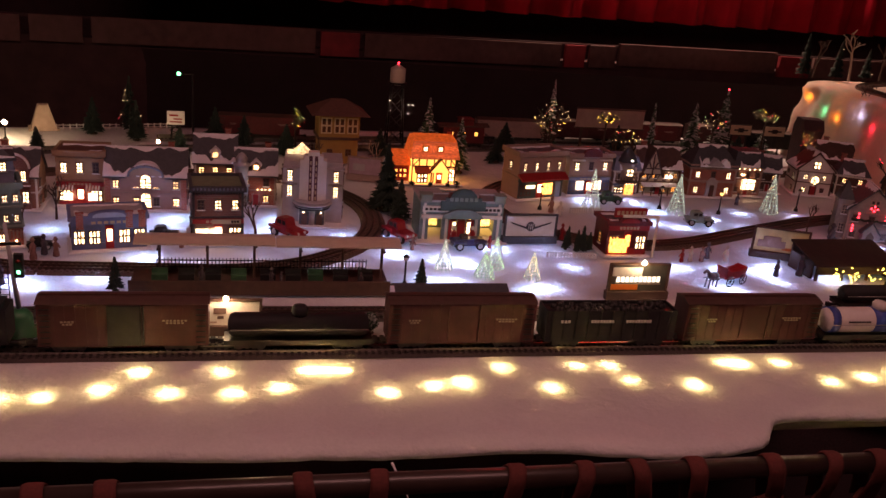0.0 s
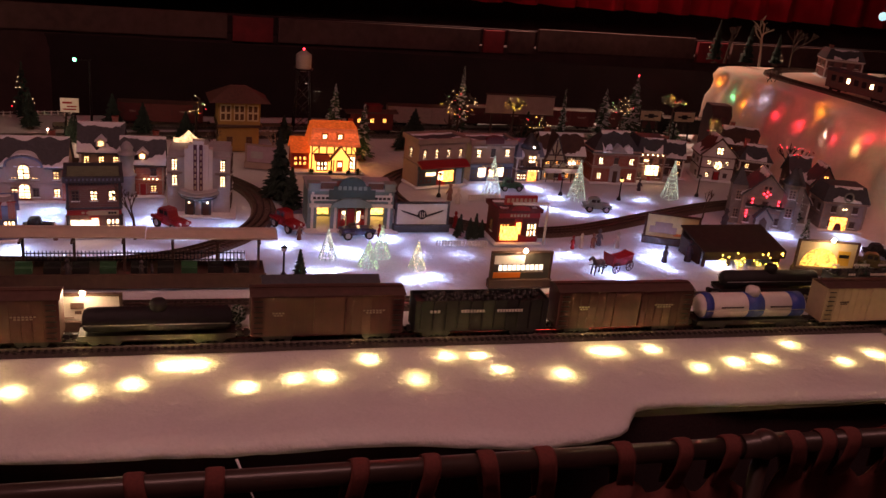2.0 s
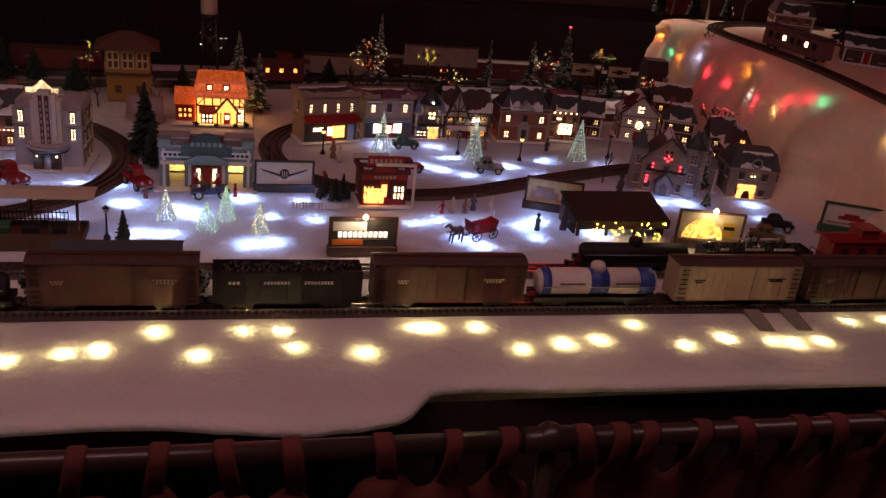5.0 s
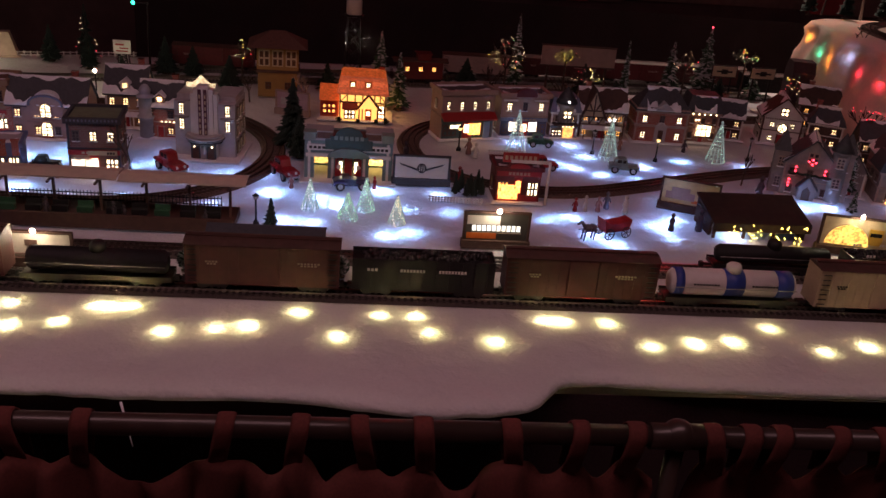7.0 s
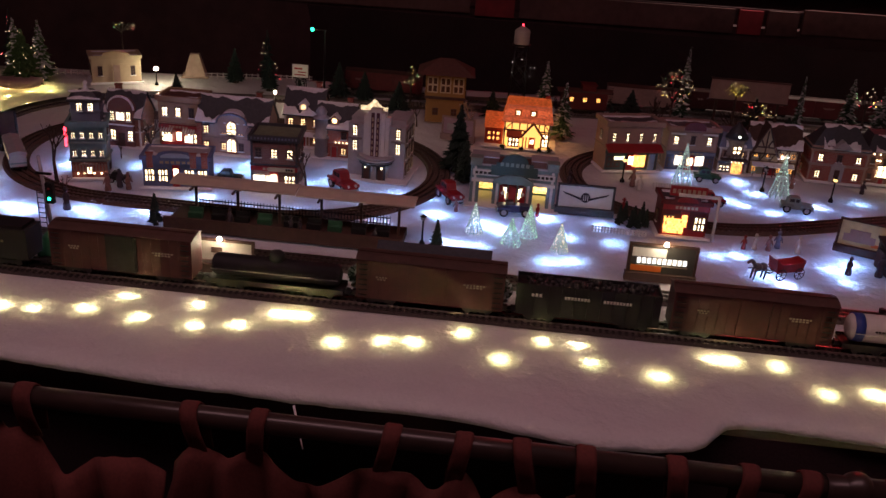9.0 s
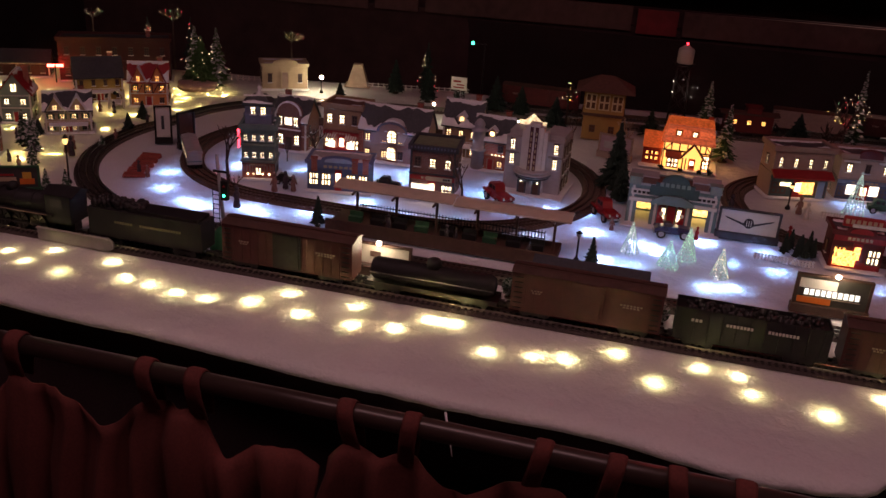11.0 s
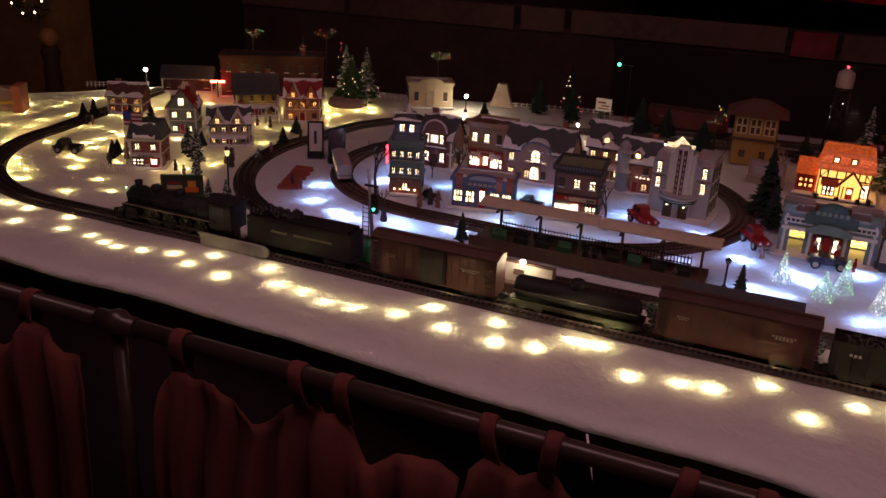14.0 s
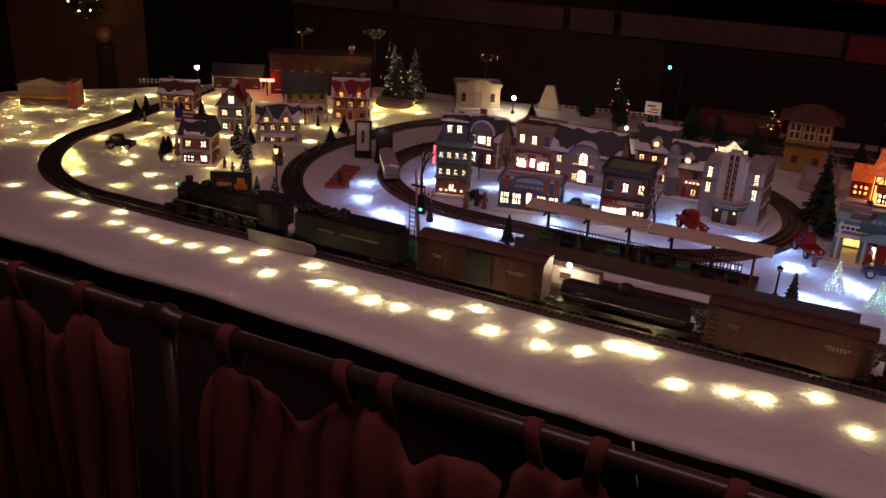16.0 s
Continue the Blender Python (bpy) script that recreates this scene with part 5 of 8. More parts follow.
part("sign_arch", G().prism([(-0.055, h - 0.02), (-0.055, h + 0.004), (-0.044, h + 0.004), (-0.044, h + 0.012)] + [(-0.032 * math.cos(math.pi * i / n), h + 0.012 + 0.022 * math.sin(math.pi * i / n)) for i in range(n + 1)] + [(0.044, h + 0.012), (0.044, h + 0.004), (0.055, h + 0.004), (0.055, h - 0.02)], -d / 2 - 0.006, -d / 2 - 0.0005), mat("bottle_green", (0.04, 0.075, 0.07), 0.6, var=0.25), t, "dark green stepped sign")
g = G()
for i in range(6):
    g.box(-0.03 + i * 0.012, -d / 2 - 0.007, h + 0.004, 0.008, 0.0015, 0.009)
part("lettering", g, PALEGREEN, t, "unreadable pale lettering", kind="stuff")
part("entrance_gable", G().prism([(-0.05, 0.06), (0.05, 0.06), (0.045, 0.07), (0.02, 0.082), (-0.02, 0.082), (-0.045, 0.07)], -d / 2 - 0.012, -d / 2 - 0.0005), TEAL, t)
# emissive sheets on the back wall stand in for the lit bay interior
for u in (-0.068, 0.068):
    part("bay_light", G().box(u, d / 2 - 0.0095, 0.010, 0.055, 0.002, 0.05), glow("bay_glow", (1.0, 0.60, 0.14), 2.2, 0.6), t, "glowing amber panel standing in for the lit interior")
    part("lintel", G().box(u, -d / 2 - 0.003, 0.058, 0.062, 0.006, 0.008), WHITEP, t)
    part("sign_board", G().box(u, -d / 2 - 0.002, 0.074, 0.058, 0.004, 0.014), WHITEP, t)
    g = G()
    for i in range(5):
        g.box(u - 0.02 + i * 0.010, -d / 2 - 0.0045, 0.078, 0.007, 0.001, 0.006)
    part("lettering", g, DARKM, t, "unreadable lettering", kind="stuff")
g = G()
for u in (-0.022, 0.0, 0.022):
    g.box(u, -d / 2 + 0.002, 0.004, 0.018, 0.006, 0.05)
part("door", g, REDP, t)
at = onface("front", w, d)
for u in (-0.018, 0.018):
    window(t, at, u, 0.022, 0.008, 0.026, WARMHI, WHITEP, 1, 3)
for u in (-0.072, 0.072):
    part("cornice", G().box(u, 0, h, 0.066, d + 0.008, 0.005), GREYP, t)
    part("parapet_panel", G().box(u * 0.78, -d / 2 - 0.0005, h + 0.0045, 0.036, 0.004, 0.016), ROOFBROWN, t, "brown parapet panel")
    part("parapet_cap", G().box(u * 0.78, -d / 2 - 0.0005, h + 0.020, 0.038, 0.006, 0.003), GREYP, t)
for u in (-0.022, 0.024):
    p = part("fuel_pump", G().box(u, -d / 2 - 0.022, 0.003, 0.011, 0.009, 0.03).tube((u, -d / 2 - 0.022, 0.033), (u, -d / 2 - 0.022, 0.037), 0.003, n=8), REDP, t, "red fuel pump")
    part("globe", G().ball(u, -d / 2 - 0.022, 0.041, 0.005, 10, 6), WHITEP, p)

# glowing cottage: its light is put into wall and roof emission, without a lamp
t = thing("glowing_cottage", "half-timbered cottage with an orange glow put into its walls", "model house", 0.515, 2.50, 0, 0, group="lit porcelain village houses")
part("base", G().box(-0.02, -0.004, 0, 0.215, 0.125, 0.004), SNOWCAP, t)
BEAM = mat("lit_dark_beam", (0.13, 0.045, 0.02), 0.7)
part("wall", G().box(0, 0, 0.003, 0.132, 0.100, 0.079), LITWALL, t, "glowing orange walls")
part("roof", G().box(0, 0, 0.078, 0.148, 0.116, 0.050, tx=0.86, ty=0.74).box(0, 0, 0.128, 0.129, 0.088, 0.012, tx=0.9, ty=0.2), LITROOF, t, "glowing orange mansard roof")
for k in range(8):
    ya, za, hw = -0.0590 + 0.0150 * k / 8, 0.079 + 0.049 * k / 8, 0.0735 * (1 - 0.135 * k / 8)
    part("shingle_course", G().prismx([(ya - 0.001, za), (ya + 0.0015, za + 0.0048), (ya + 0.0004, za + 0.0052), (ya - 0.0026, za + 0.0004)], -hw, hw), glow("emissive_shingle", (1.0, 0.20, 0.05), 0.34, 0.6), t, "glowing red-orange shingles")
g = G()
for u in (-0.064, -0.044, -0.022, 0.0, 0.034, 0.050, 0.064):
    g.box(u, -0.0515, 0.054 if u not in (-0.064, 0.064, 0.0) else 0.004, 0.0034, 0.003, 0.024 if u not in (-0.064, 0.064, 0.0) else 0.074)
g.box(0, -0.0515, 0.052, 0.132, 0.0032, 0.004).box(0, -0.0515, 0.0755, 0.136, 0.0036, 0.004)
for u, sg in ((-0.054, 1), (0.057, -1)):
    g.prism([(u - 0.010, 0.056), (u - 0.007, 0.056), (u + 0.010, 0.074), (u + 0.007, 0.074)] if sg > 0 else [(u + 0.006, 0.056), (u + 0.009, 0.056), (u - 0.004, 0.074), (u - 0.007, 0.074)], -0.0530, -0.0500)
part("timber_frame", g, BEAM, t, "dark timber framing")
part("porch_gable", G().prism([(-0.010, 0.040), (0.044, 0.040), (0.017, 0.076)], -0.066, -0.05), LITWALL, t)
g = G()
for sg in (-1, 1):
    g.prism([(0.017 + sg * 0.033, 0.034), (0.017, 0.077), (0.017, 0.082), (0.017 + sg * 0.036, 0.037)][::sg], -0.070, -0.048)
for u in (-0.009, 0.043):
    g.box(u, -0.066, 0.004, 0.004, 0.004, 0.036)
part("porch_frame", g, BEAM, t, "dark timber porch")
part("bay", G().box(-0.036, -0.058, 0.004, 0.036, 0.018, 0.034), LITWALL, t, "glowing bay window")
part("bay_roof", G().prismx([(-0.071, 0.037), (-0.049, 0.052), (-0.049, 0.055), (-0.071, 0.040)], -0.058, -0.014), mat("red_annex", (0.42, 0.07, 0.03), 0.6), t, "red sloping bay roof")
at = lambda u, o, v: (u, -0.067 - o, v)
window(t, at, -0.036, 0.012, 0.026, 0.022, WARMHI, BEAM, 3, 2)
at = lambda u, o, v: (u, -0.05 - o, v)
window(t, at, 0.054, 0.012, 0.014, 0.034, WARMHI, MATS["red_annex"], 2, 3)
part("door", G().box(0.017, -0.0525, 0.004, 0.018, 0.004, 0.032), MATS["red_annex"], t, "red front door")
part("door_pane", G().box(0.017, -0.0552, 0.018, 0.010, 0.0012, 0.012), WARMHI, t, "small lit door pane")
for u, r0 in ((-0.066, 0.010), (0.040, 0.008), (0.068, 0.011), (-0.012, 0.008)):
    g = G()
    for k in range(60):
        v = Vector((rng.gauss(0, 1), rng.gauss(0, 1), rng.gauss(0, 1))).normalized()
        c = Vector((u, -0.074, r0 * 0.9))
        g.tube(c, c + v * r0, 0.0012, 0.0004, 3, False)
    part("shrub", g, PINEDARK, t, "small dark shrub by the wall", kind="stuff")
at = lambda u, o, v: (u, -0.0465 - o, v)
for u in (-0.03, 0.014):
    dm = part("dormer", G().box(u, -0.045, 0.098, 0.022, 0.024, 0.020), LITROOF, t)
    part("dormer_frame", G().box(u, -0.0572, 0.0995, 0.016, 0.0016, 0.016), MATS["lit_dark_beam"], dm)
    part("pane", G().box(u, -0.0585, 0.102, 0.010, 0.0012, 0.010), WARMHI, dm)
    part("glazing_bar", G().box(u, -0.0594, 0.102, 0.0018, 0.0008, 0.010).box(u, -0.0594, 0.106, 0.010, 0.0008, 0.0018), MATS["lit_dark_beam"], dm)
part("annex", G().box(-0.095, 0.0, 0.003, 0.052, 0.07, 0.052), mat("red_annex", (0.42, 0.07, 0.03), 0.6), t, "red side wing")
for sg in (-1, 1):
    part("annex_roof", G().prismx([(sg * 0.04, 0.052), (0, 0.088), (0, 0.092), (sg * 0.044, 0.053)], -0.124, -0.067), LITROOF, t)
at = lambda u, o, v: (u, -0.035 - o, v)
window(t, at, -0.095, 0.016, 0.034, 0.024, AMBER, REDP, 3, 2)
part("chimney", G().box(0.052, 0.01, 0.10, 0.014, 0.012, 0.046), MATS["red_annex"], t)

# signal tower; weaker light at the back is put into its stucco colour
t = thing("signal_tower", "yellow railway signal tower with overhanging brown roof", "model tower", 0.252, 2.70, 0, 4)
part("lower_wall", G().box(0, 0, 0, 0.118, 0.09, 0.075), mat("dimmed_ochre_stucco", (0.27, 0.155, 0.045), 0.7, var=0.15), t)
part("upper_wall", G().box(0, 0, 0.083, 0.124, 0.095, 0.07), MATS["dimmed_ochre_stucco"], t)
part("belt", G().box(0, 0, 0.075, 0.132, 0.104, 0.008), DARKBROWN, t)
part("roof", G().box(0, 0, 0.153, 0.178, 0.15, 0.040, tx=0.25, ty=0.1), ROOFBROWN, t)
g = G()
for u in (-0.04, 0.0, 0.04):
    at = lambda uu, o, v: (uu, -0.0475 - o, v)
    window(t, at, u, 0.098, 0.026, 0.042, mat("dim_window", (0.10, 0.05, 0.03), 0.15, var=0.2, bump=0), CREAM, 2, 2)
at = lambda uu, o, v: (uu, -0.045 - o, v)
for u in (-0.028, 0.03):
    window(t, at, u, 0.026, 0.014, 0.018, MATS["dim_window"], DARKBROWN, 2, 2)

# street across the snow square
DEEPTEAL = mat("deep_teal_paint", (0.05, 0.09, 0.10), 0.6, var=0.25, scale=80)
t = house("pink stucco shop with a wide red awning and amber window", 0.805, 2.330, 16, 0.156, 0.085, 0.140, PINKP, SLATE, "flat", 2, 4, shop=2, trim=WARMGREY, band=DEEPTEAL, chimney=False, pane=WARMHI, win=(0.16, 0.32))
part("awning", G().prismx([(-0.070, 0.060), (-0.0425, 0.072), (-0.0425, 0.078), (-0.070, 0.064)], -0.080, 0.080), REDP, t, "wide red awning")
part("shopfront", G().box(0, -0.0435, 0.004, 0.150, 0.003, 0.052), DEEPTEAL, t, "dark teal shopfront")
w = part("shop_window", G().box(0.022, -0.0465, 0.014, 0.034, 0.004, 0.032), AMBER, t, "amber lit shop window")
part("shop_window", G().box(-0.036, -0.0465, 0.034, 0.030, 0.004, 0.008), WARMHI, t, "narrow lit transom")
part("door", G().box(0.058, -0.0465, 0.004, 0.018, 0.004, 0.046), mat("sky_blue_door", (0.25, 0.34, 0.50), 0.5), t, "pale blue door")

t = house("buff terrace with an arched window over a dark blue shop", 0.972, 2.380, 8, 0.140, 0.085, 0.128, mat("cream_stucco", (0.42, 0.30, 0.24), 0.7, var=0.15, scale=120), SLATE, "flat", 2, 3, shop=2, trim=PINKP, pane=WARMHI, band=BLUEGREY, win=(0.22, 0.34), chimney=False)
part("shopfront", G().box(0, -0.0435, 0.004, 0.136, 0.003, 0.050), mat("deep_blue_paint", (0.05, 0.055, 0.11), 0.6, var=0.25, scale=80), t, "dark blue shopfront")
for u in (-0.032, 0.026):
    bright_window(t, -0.0450, u, 0.018, 0.025, 0.028, 1, 1)
n = 10
part("roof_crest", G().prism([(-0.030, 0.118)] + [(-0.030 * math.cos(math.pi * i / n), 0.126 + 0.016 * math.sin(math.pi * i / n)) for i in range(n + 1)] + [(0.030, 0.118)], -0.049, -0.038), DULLRED, t, "dark red arched crest")
for u in (-0.060, 0.060):
    part("cornice_ledge", G().box(u * 0.75, -0.0475, 0.106, 0.040, 0.008, 0.004), WHITEP, t, "snowy ledge")

t = house("warm grey corner house with a slate cone turret and glowing door", 1.092, 2.390, 4, 0.082, 0.08, 0.118, WARMGREY, BLUEGREY, "mansard", 2, 2, shop=1, pane=WARM, band=BLUEGREY, chimney=False)
part("turret", G().lathe([(0.026, 0.050), (0.026, 0.098), (0.031, 0.100), (0.031, 0.105)], 8, 0.0, -0.034), WARMGREY, t, "eight-sided turret")
part("turret_roof", G().lathe([(0.034, 0.105), (0.020, 0.126), (0.008, 0.142), (0.001, 0.150)], 8, 0, -0.034), SLATE, t)
part("ball_lamp", G().ball(0, -0.062, 0.112, 0.0030, 8, 5), WHITEGLOW, t, "small lit ball lamp")
window(t, lambda a, o, c: (a, -0.0585 - o, c), 0, 0.066, 0.020, 0.018, WARMHI, DARKFRAME, 2, 2)
g = G()
for i in range(13):
    a = math.pi * i / 12
    g.tube((0.036 * math.cos(a), -0.036 - 0.032 * math.sin(a), 0.046), (0.036 * math.cos(a), -0.036 - 0.032 * math.sin(a), 0.060), 0.0009, n=4)
part("balcony_railing", g.box(0, -0.052, 0.044, 0.074, 0.034, 0.003), DARKFRAME, t, "dark balcony")
part("glowing_door", G().box(0.012, -0.0445, 0.004, 0.028, 0.004, 0.034), AMBER, t, "orange glowing doorway")
lamp_row(t, -0.071, (-0.012, -0.002, 0.008, 0.018), 0.0435, 0.0018)

t = house("half-timbered inn with a steep gable and dark beams", 1.205, 2.402, 0, 0.135, 0.09, 0.140, CREAM, DARKBROWN, "gable", 2, 4, timber=True, trim=DARKBROWN, pane=AMBER, porch=True)
part("steep_gable", G().prism([(-0.062, 0.066), (0.000, 0.066), (-0.031, 0.142)], -0.056, 0.0), CREAM, t, "white plaster gable")
g = G()
for sg in (-1, 1):
    g.prism([(-0.031 + sg * 0.036, 0.060), (-0.031, 0.144), (-0.031, 0.150), (-0.031 + sg * 0.041, 0.060)][::sg], -0.062, 0.0)
part("gable_roof", g, DARKBROWN, t)
g = G().box(-0.031, -0.057, 0.066, 0.0035, 0.003, 0.066).box(-0.031, -0.057, 0.084, 0.046, 0.003, 0.0035).box(-0.031, -0.057, 0.066, 0.062, 0.003, 0.004)
for sg in (-1, 1):
    g.prism([(-0.031 + sg * 0.004, 0.088), (-0.031 + sg * 0.008, 0.088), (-0.031 + sg * 0.016, 0.104), (-0.031 + sg * 0.012, 0.106)][::sg], -0.0585, -0.0555)
part("gable_timber", g, DARKBROWN, t, "dark timber beams")
for u in (0.020, 0.034):
    part("ball_lamp", G().ball(u, -0.052, 0.060, 0.0030, 8, 5), WHITEGLOW, t, "small lit ball lamp")

t = house("red brick mansion with white bands and a slate hip roof", 1.378, 2.395, -2, 0.152, 0.09, 0.158, BRICKRED, SLATE, "hip", 2, 3, trim=PINKP, pane=WARMHI, win=(0.22, 0.34), chimney=False)
part("pediment", G().prism([(-0.026, 0.102), (0.026, 0.102), (0, 0.124)], -0.060, -0.030), GREYP, t, "pale grey pediment")
part("entrance", G().box(0, -0.0475, 0.004, 0.034, 0.007, 0.046).prism([(-0.022, 0.050), (0.022, 0.050), (0, 0.064)], -0.052, -0.044), GREYP, t, "pale columned entrance")
part("entrance_door", G().box(0, -0.0515, 0.004, 0.014, 0.002, 0.036), DARKBROWN, t)
for v in (0.050, 0.098):
    part("white_band", G().box(0, -0.0005, v, 0.158, 0.096, 0.005), PINKP, t, "snowy white band")
for u in (-0.030, 0.030):
    part("roof_snow_patch", G().prism([(u - 0.012, 0.106), (u + 0.012, 0.106), (u + 0.006, 0.122), (u - 0.004, 0.118)], -0.048, -0.036), SNOWCAP, t, "patch of snow on the roof")

t = house("narrow brown brick restaurant with a wide amber window", 1.510, 2.420, -4, 0.096, 0.085, 0.140, BRICKBROWN, SLATE, "mansard", 2, 3, trim=WARMGREY, pane=MATS["dim_window"], chimney=False, win=(0.24, 0.26))
part("wide_window", G().box(0.006, -0.0455, 0.022, 0.042, 0.005, 0.034), WARMHI, t, "wide amber lit window")
g = G()
for k in range(4):
    g.box(-0.015 + 0.014 * k, -0.0490, 0.022, 0.0016, 0.002, 0.034)
g.box(0.006, -0.0490, 0.042, 0.042, 0.002, 0.0016).box(0.006, -0.0490, 0.020, 0.048, 0.004, 0.003).box(0.006, -0.0490, 0.056, 0.048, 0.004, 0.004)
part("window_grille", g, DARKFRAME, t, kind="stuff")
lamp_row(t, -0.0490, (-0.034, -0.017, 0.0, 0.017, 0.034), 0.088, 0.0023)
lamp_row(t, -0.0490, (-0.022, -0.014), 0.070, 0.0030)
house("small dark brown house with a snowy roof", 1.615, 2.47, -14, 0.075, 0.07, 0.115, DARKBROWN, SLATE, "gable", 2, 2, skip=0.3)
t = house("white plaster chalet with a steep snowy gable and round window", 1.765, 2.445, -14, 0.118, 0.095, 0.140, WHITEP, DARKBROWN, "gable_front", 2, 2, trim=DARKBROWN, pane=WARMHI, win=(0.16, 0.26), chimney=False)
part("round_window", G().tube((0.002, -0.047, 0.052), (0.002, -0.0500, 0.052), 0.014, n=18), WARMHI, t, "round lit window")
g = G()
for i in range(18):
    a, b = i * math.pi / 9, (i + 1) * math.pi / 9
    g.tube((0.002 + 0.0145 * math.cos(a), -0.0505, 0.052 + 0.0145 * math.sin(a)), (0.002 + 0.0145 * math.cos(b), -0.0505, 0.052 + 0.0145 * math.sin(b)), 0.0018, n=5)
for k in range(3):
    a = k * math.pi / 3
    g.tube((0.002 - 0.014 * math.cos(a), -0.0508, 0.052 - 0.014 * math.sin(a)), (0.002 + 0.014 * math.cos(a), -0.0508, 0.052 + 0.014 * math.sin(a)), 0.0011, n=4)
part("window_ring", g, DARKBROWN, t)
house("dark timber cabin with a snowy roof and amber windows", 1.985, 2.635, -20, 0.150, 0.09, 0.130, DARKBROWN, DARKBROWN, "gable", 2, 3, timber=True, pane=AMBER, trim=WARMGREY, porch=True)
house("dark tavern with a snowy roof", 1.90, 2.44, -24, 0.10, 0.08, 0.120, DARKBROWN, SLATE, "hip", 2, 2, skip=0.3)
t = house("grey gothic church with red lights in its gable", 1.635, 1.985, -22, 0.125, 0.10, 0.150, STONE, SLATE, "gable_front", 2, 3, pane=mat("unlit_glass", (0.05, 0.04, 0.05), 0.15, var=0.2, bump=0), trim=WARMGREY, chimney=False, turret="right", sides=False)
g = G()
for u, v in ((-0.008, 0.098), (0.008, 0.098), (0, 0.092), (0, 0.104), (-0.035, 0.07), (-0.035, 0.08), (0.035, 0.07), (0.035, 0.08), (-0.045, 0.03), (-0.045, 0.038), (-0.045, 0.046)):
    g.ball(u, -0.054, v, 0.0026, 6, 4)
part("red_lights", g, REDGLOW, t, "string of red lights", kind="stuff")
for u, hh in ((-0.072, 0.112), (0.078, 0.128)):
    part("side_tower", G().box(u, -0.020, 0.003, 0.036, 0.044, hh - 0.003).box(u, -0.020, hh * 0.55, 0.040, 0.048, 0.004).box(u, -0.020, hh - 0.004, 0.041, 0.049, 0.005), STONE, t, "square stone tower")
    part("tower_roof", G().box(u, -0.020, hh + 0.001, 0.042, 0.050, 0.046, tx=0.12, ty=0.12), SLATE, t)
    for v in (0.2, 0.66):
        window(t, lambda a, o, c: (a, -0.042 - o, c), u, hh * v, 0.011, 0.022, MATS["unlit_glass"], WARMGREY, 2, 3)
part("porch", G().prism([(-0.020, 0.003), (0.020, 0.003), (0.020, 0.034), (0, 0.060), (-0.020, 0.034)], -0.072, -0.050), STONE, t, "gabled stone porch")
for sg in (-1, 1):
    part("porch_roof", G().prism([(sg * 0.025, 0.029), (0, 0.061), (0, 0.066), (sg * 0.027, 0.032)][::sg], -0.075, -0.050), SLATE, t)
part("porch_door", G().prism([(-0.010, 0.003), (0.010, 0.003), (0.010, 0.026), (0, 0.038), (-0.010, 0.026)], -0.0735, -0.0715), DARKBROWN, t)
g = G()
for k in range(26):
    g.ball(-0.050 + 0.004 * k, -0.056, 0.066 - 0.003 * abs(math.sin(k * 0.6)), 0.0034, 5, 3)
part("garland", g, PINEDARK, t, "dark evergreen garland across the front", kind="stuff")
t = house("grey stone gatehouse with an open glowing doorway", 1.875, 1.960, -14, 0.122, 0.09, 0.128, STONE, SLATE, "mansard", 2, 2, pane=MATS["unlit_glass"], trim=WARMGREY, door=DARKBROWN, chimney=False)
part("doorway", G().box(-0.010, -0.0465, 0.004, 0.046, 0.005, 0.036), AMBER, t, "wide glowing doorway")
part("door_figure", G().box(-0.010, -0.0500, 0.004, 0.024, 0.002, 0.020, tx=0.6), DULLRED, t, "dark red shape in the doorway")
g = G()
for k in range(20):
    a = k * math.pi / 10
    g.ball(0.0 + 0.012 * math.cos(a), -0.0560, 0.102 + 0.012 * math.sin(a), 0.0030, 5, 3)
part("wreath", g, PALEGREEN, t, "pale wreath on the roof front", kind="stuff")
lamp_row(t, -0.052, (-0.006, 0.002), 0.066, 0.0022)
house("dark tall house with a hanging sign behind the gatehouse", 1.93, 2.13, -16, 0.075, 0.07, 0.140, BRICKDARK, SLATE, "gable_front", 2, 2, pane=AMBER, trim=WARMGREY, chimney=False)
house("dark brown house with a broad slate roof by the hill", 1.975, 2.27, -16, 0.105, 0.08, 0.125, DARKBROWN, SLATE, "gable", 2, 3, pane=WARM, trim=WARMGREY, skip=0.2)
house("low grey shop wing beside the gatehouse", 1.772, 2.02, -20, 0.06, 0.07, 0.11, STONE, SLATE, "gable_front", 1, 1, pane=MATS["unlit_glass"], chimney=False)
t = house("red street diner with a glowing amber window", 0.878, 1.862, 2, 0.105, 0.075, 0.088, DULLRED, SLATE, "parapet", 1, 3, shop=2, trim=DULLRED, band=REDP, pane=AMBER, chimney=False, sign=REDP)
part("serving_window", G().box(-0.022, -0.0415, 0.010, 0.044, 0.004, 0.034), AMBER, t, "wide glowing orange serving window")
part("roof_sign", G().box(0, -0.036, 0.098, 0.082, 0.006, 0.022), REDP, t, "red roof sign")
g = G()
for k in range(7):
    g.box(-0.033 + k * 0.011, -0.0395, 0.104, 0.007, 0.001, 0.010)
part("sign_bars", g, CREAM, t, "pale unreadable sign bars", kind="stuff")

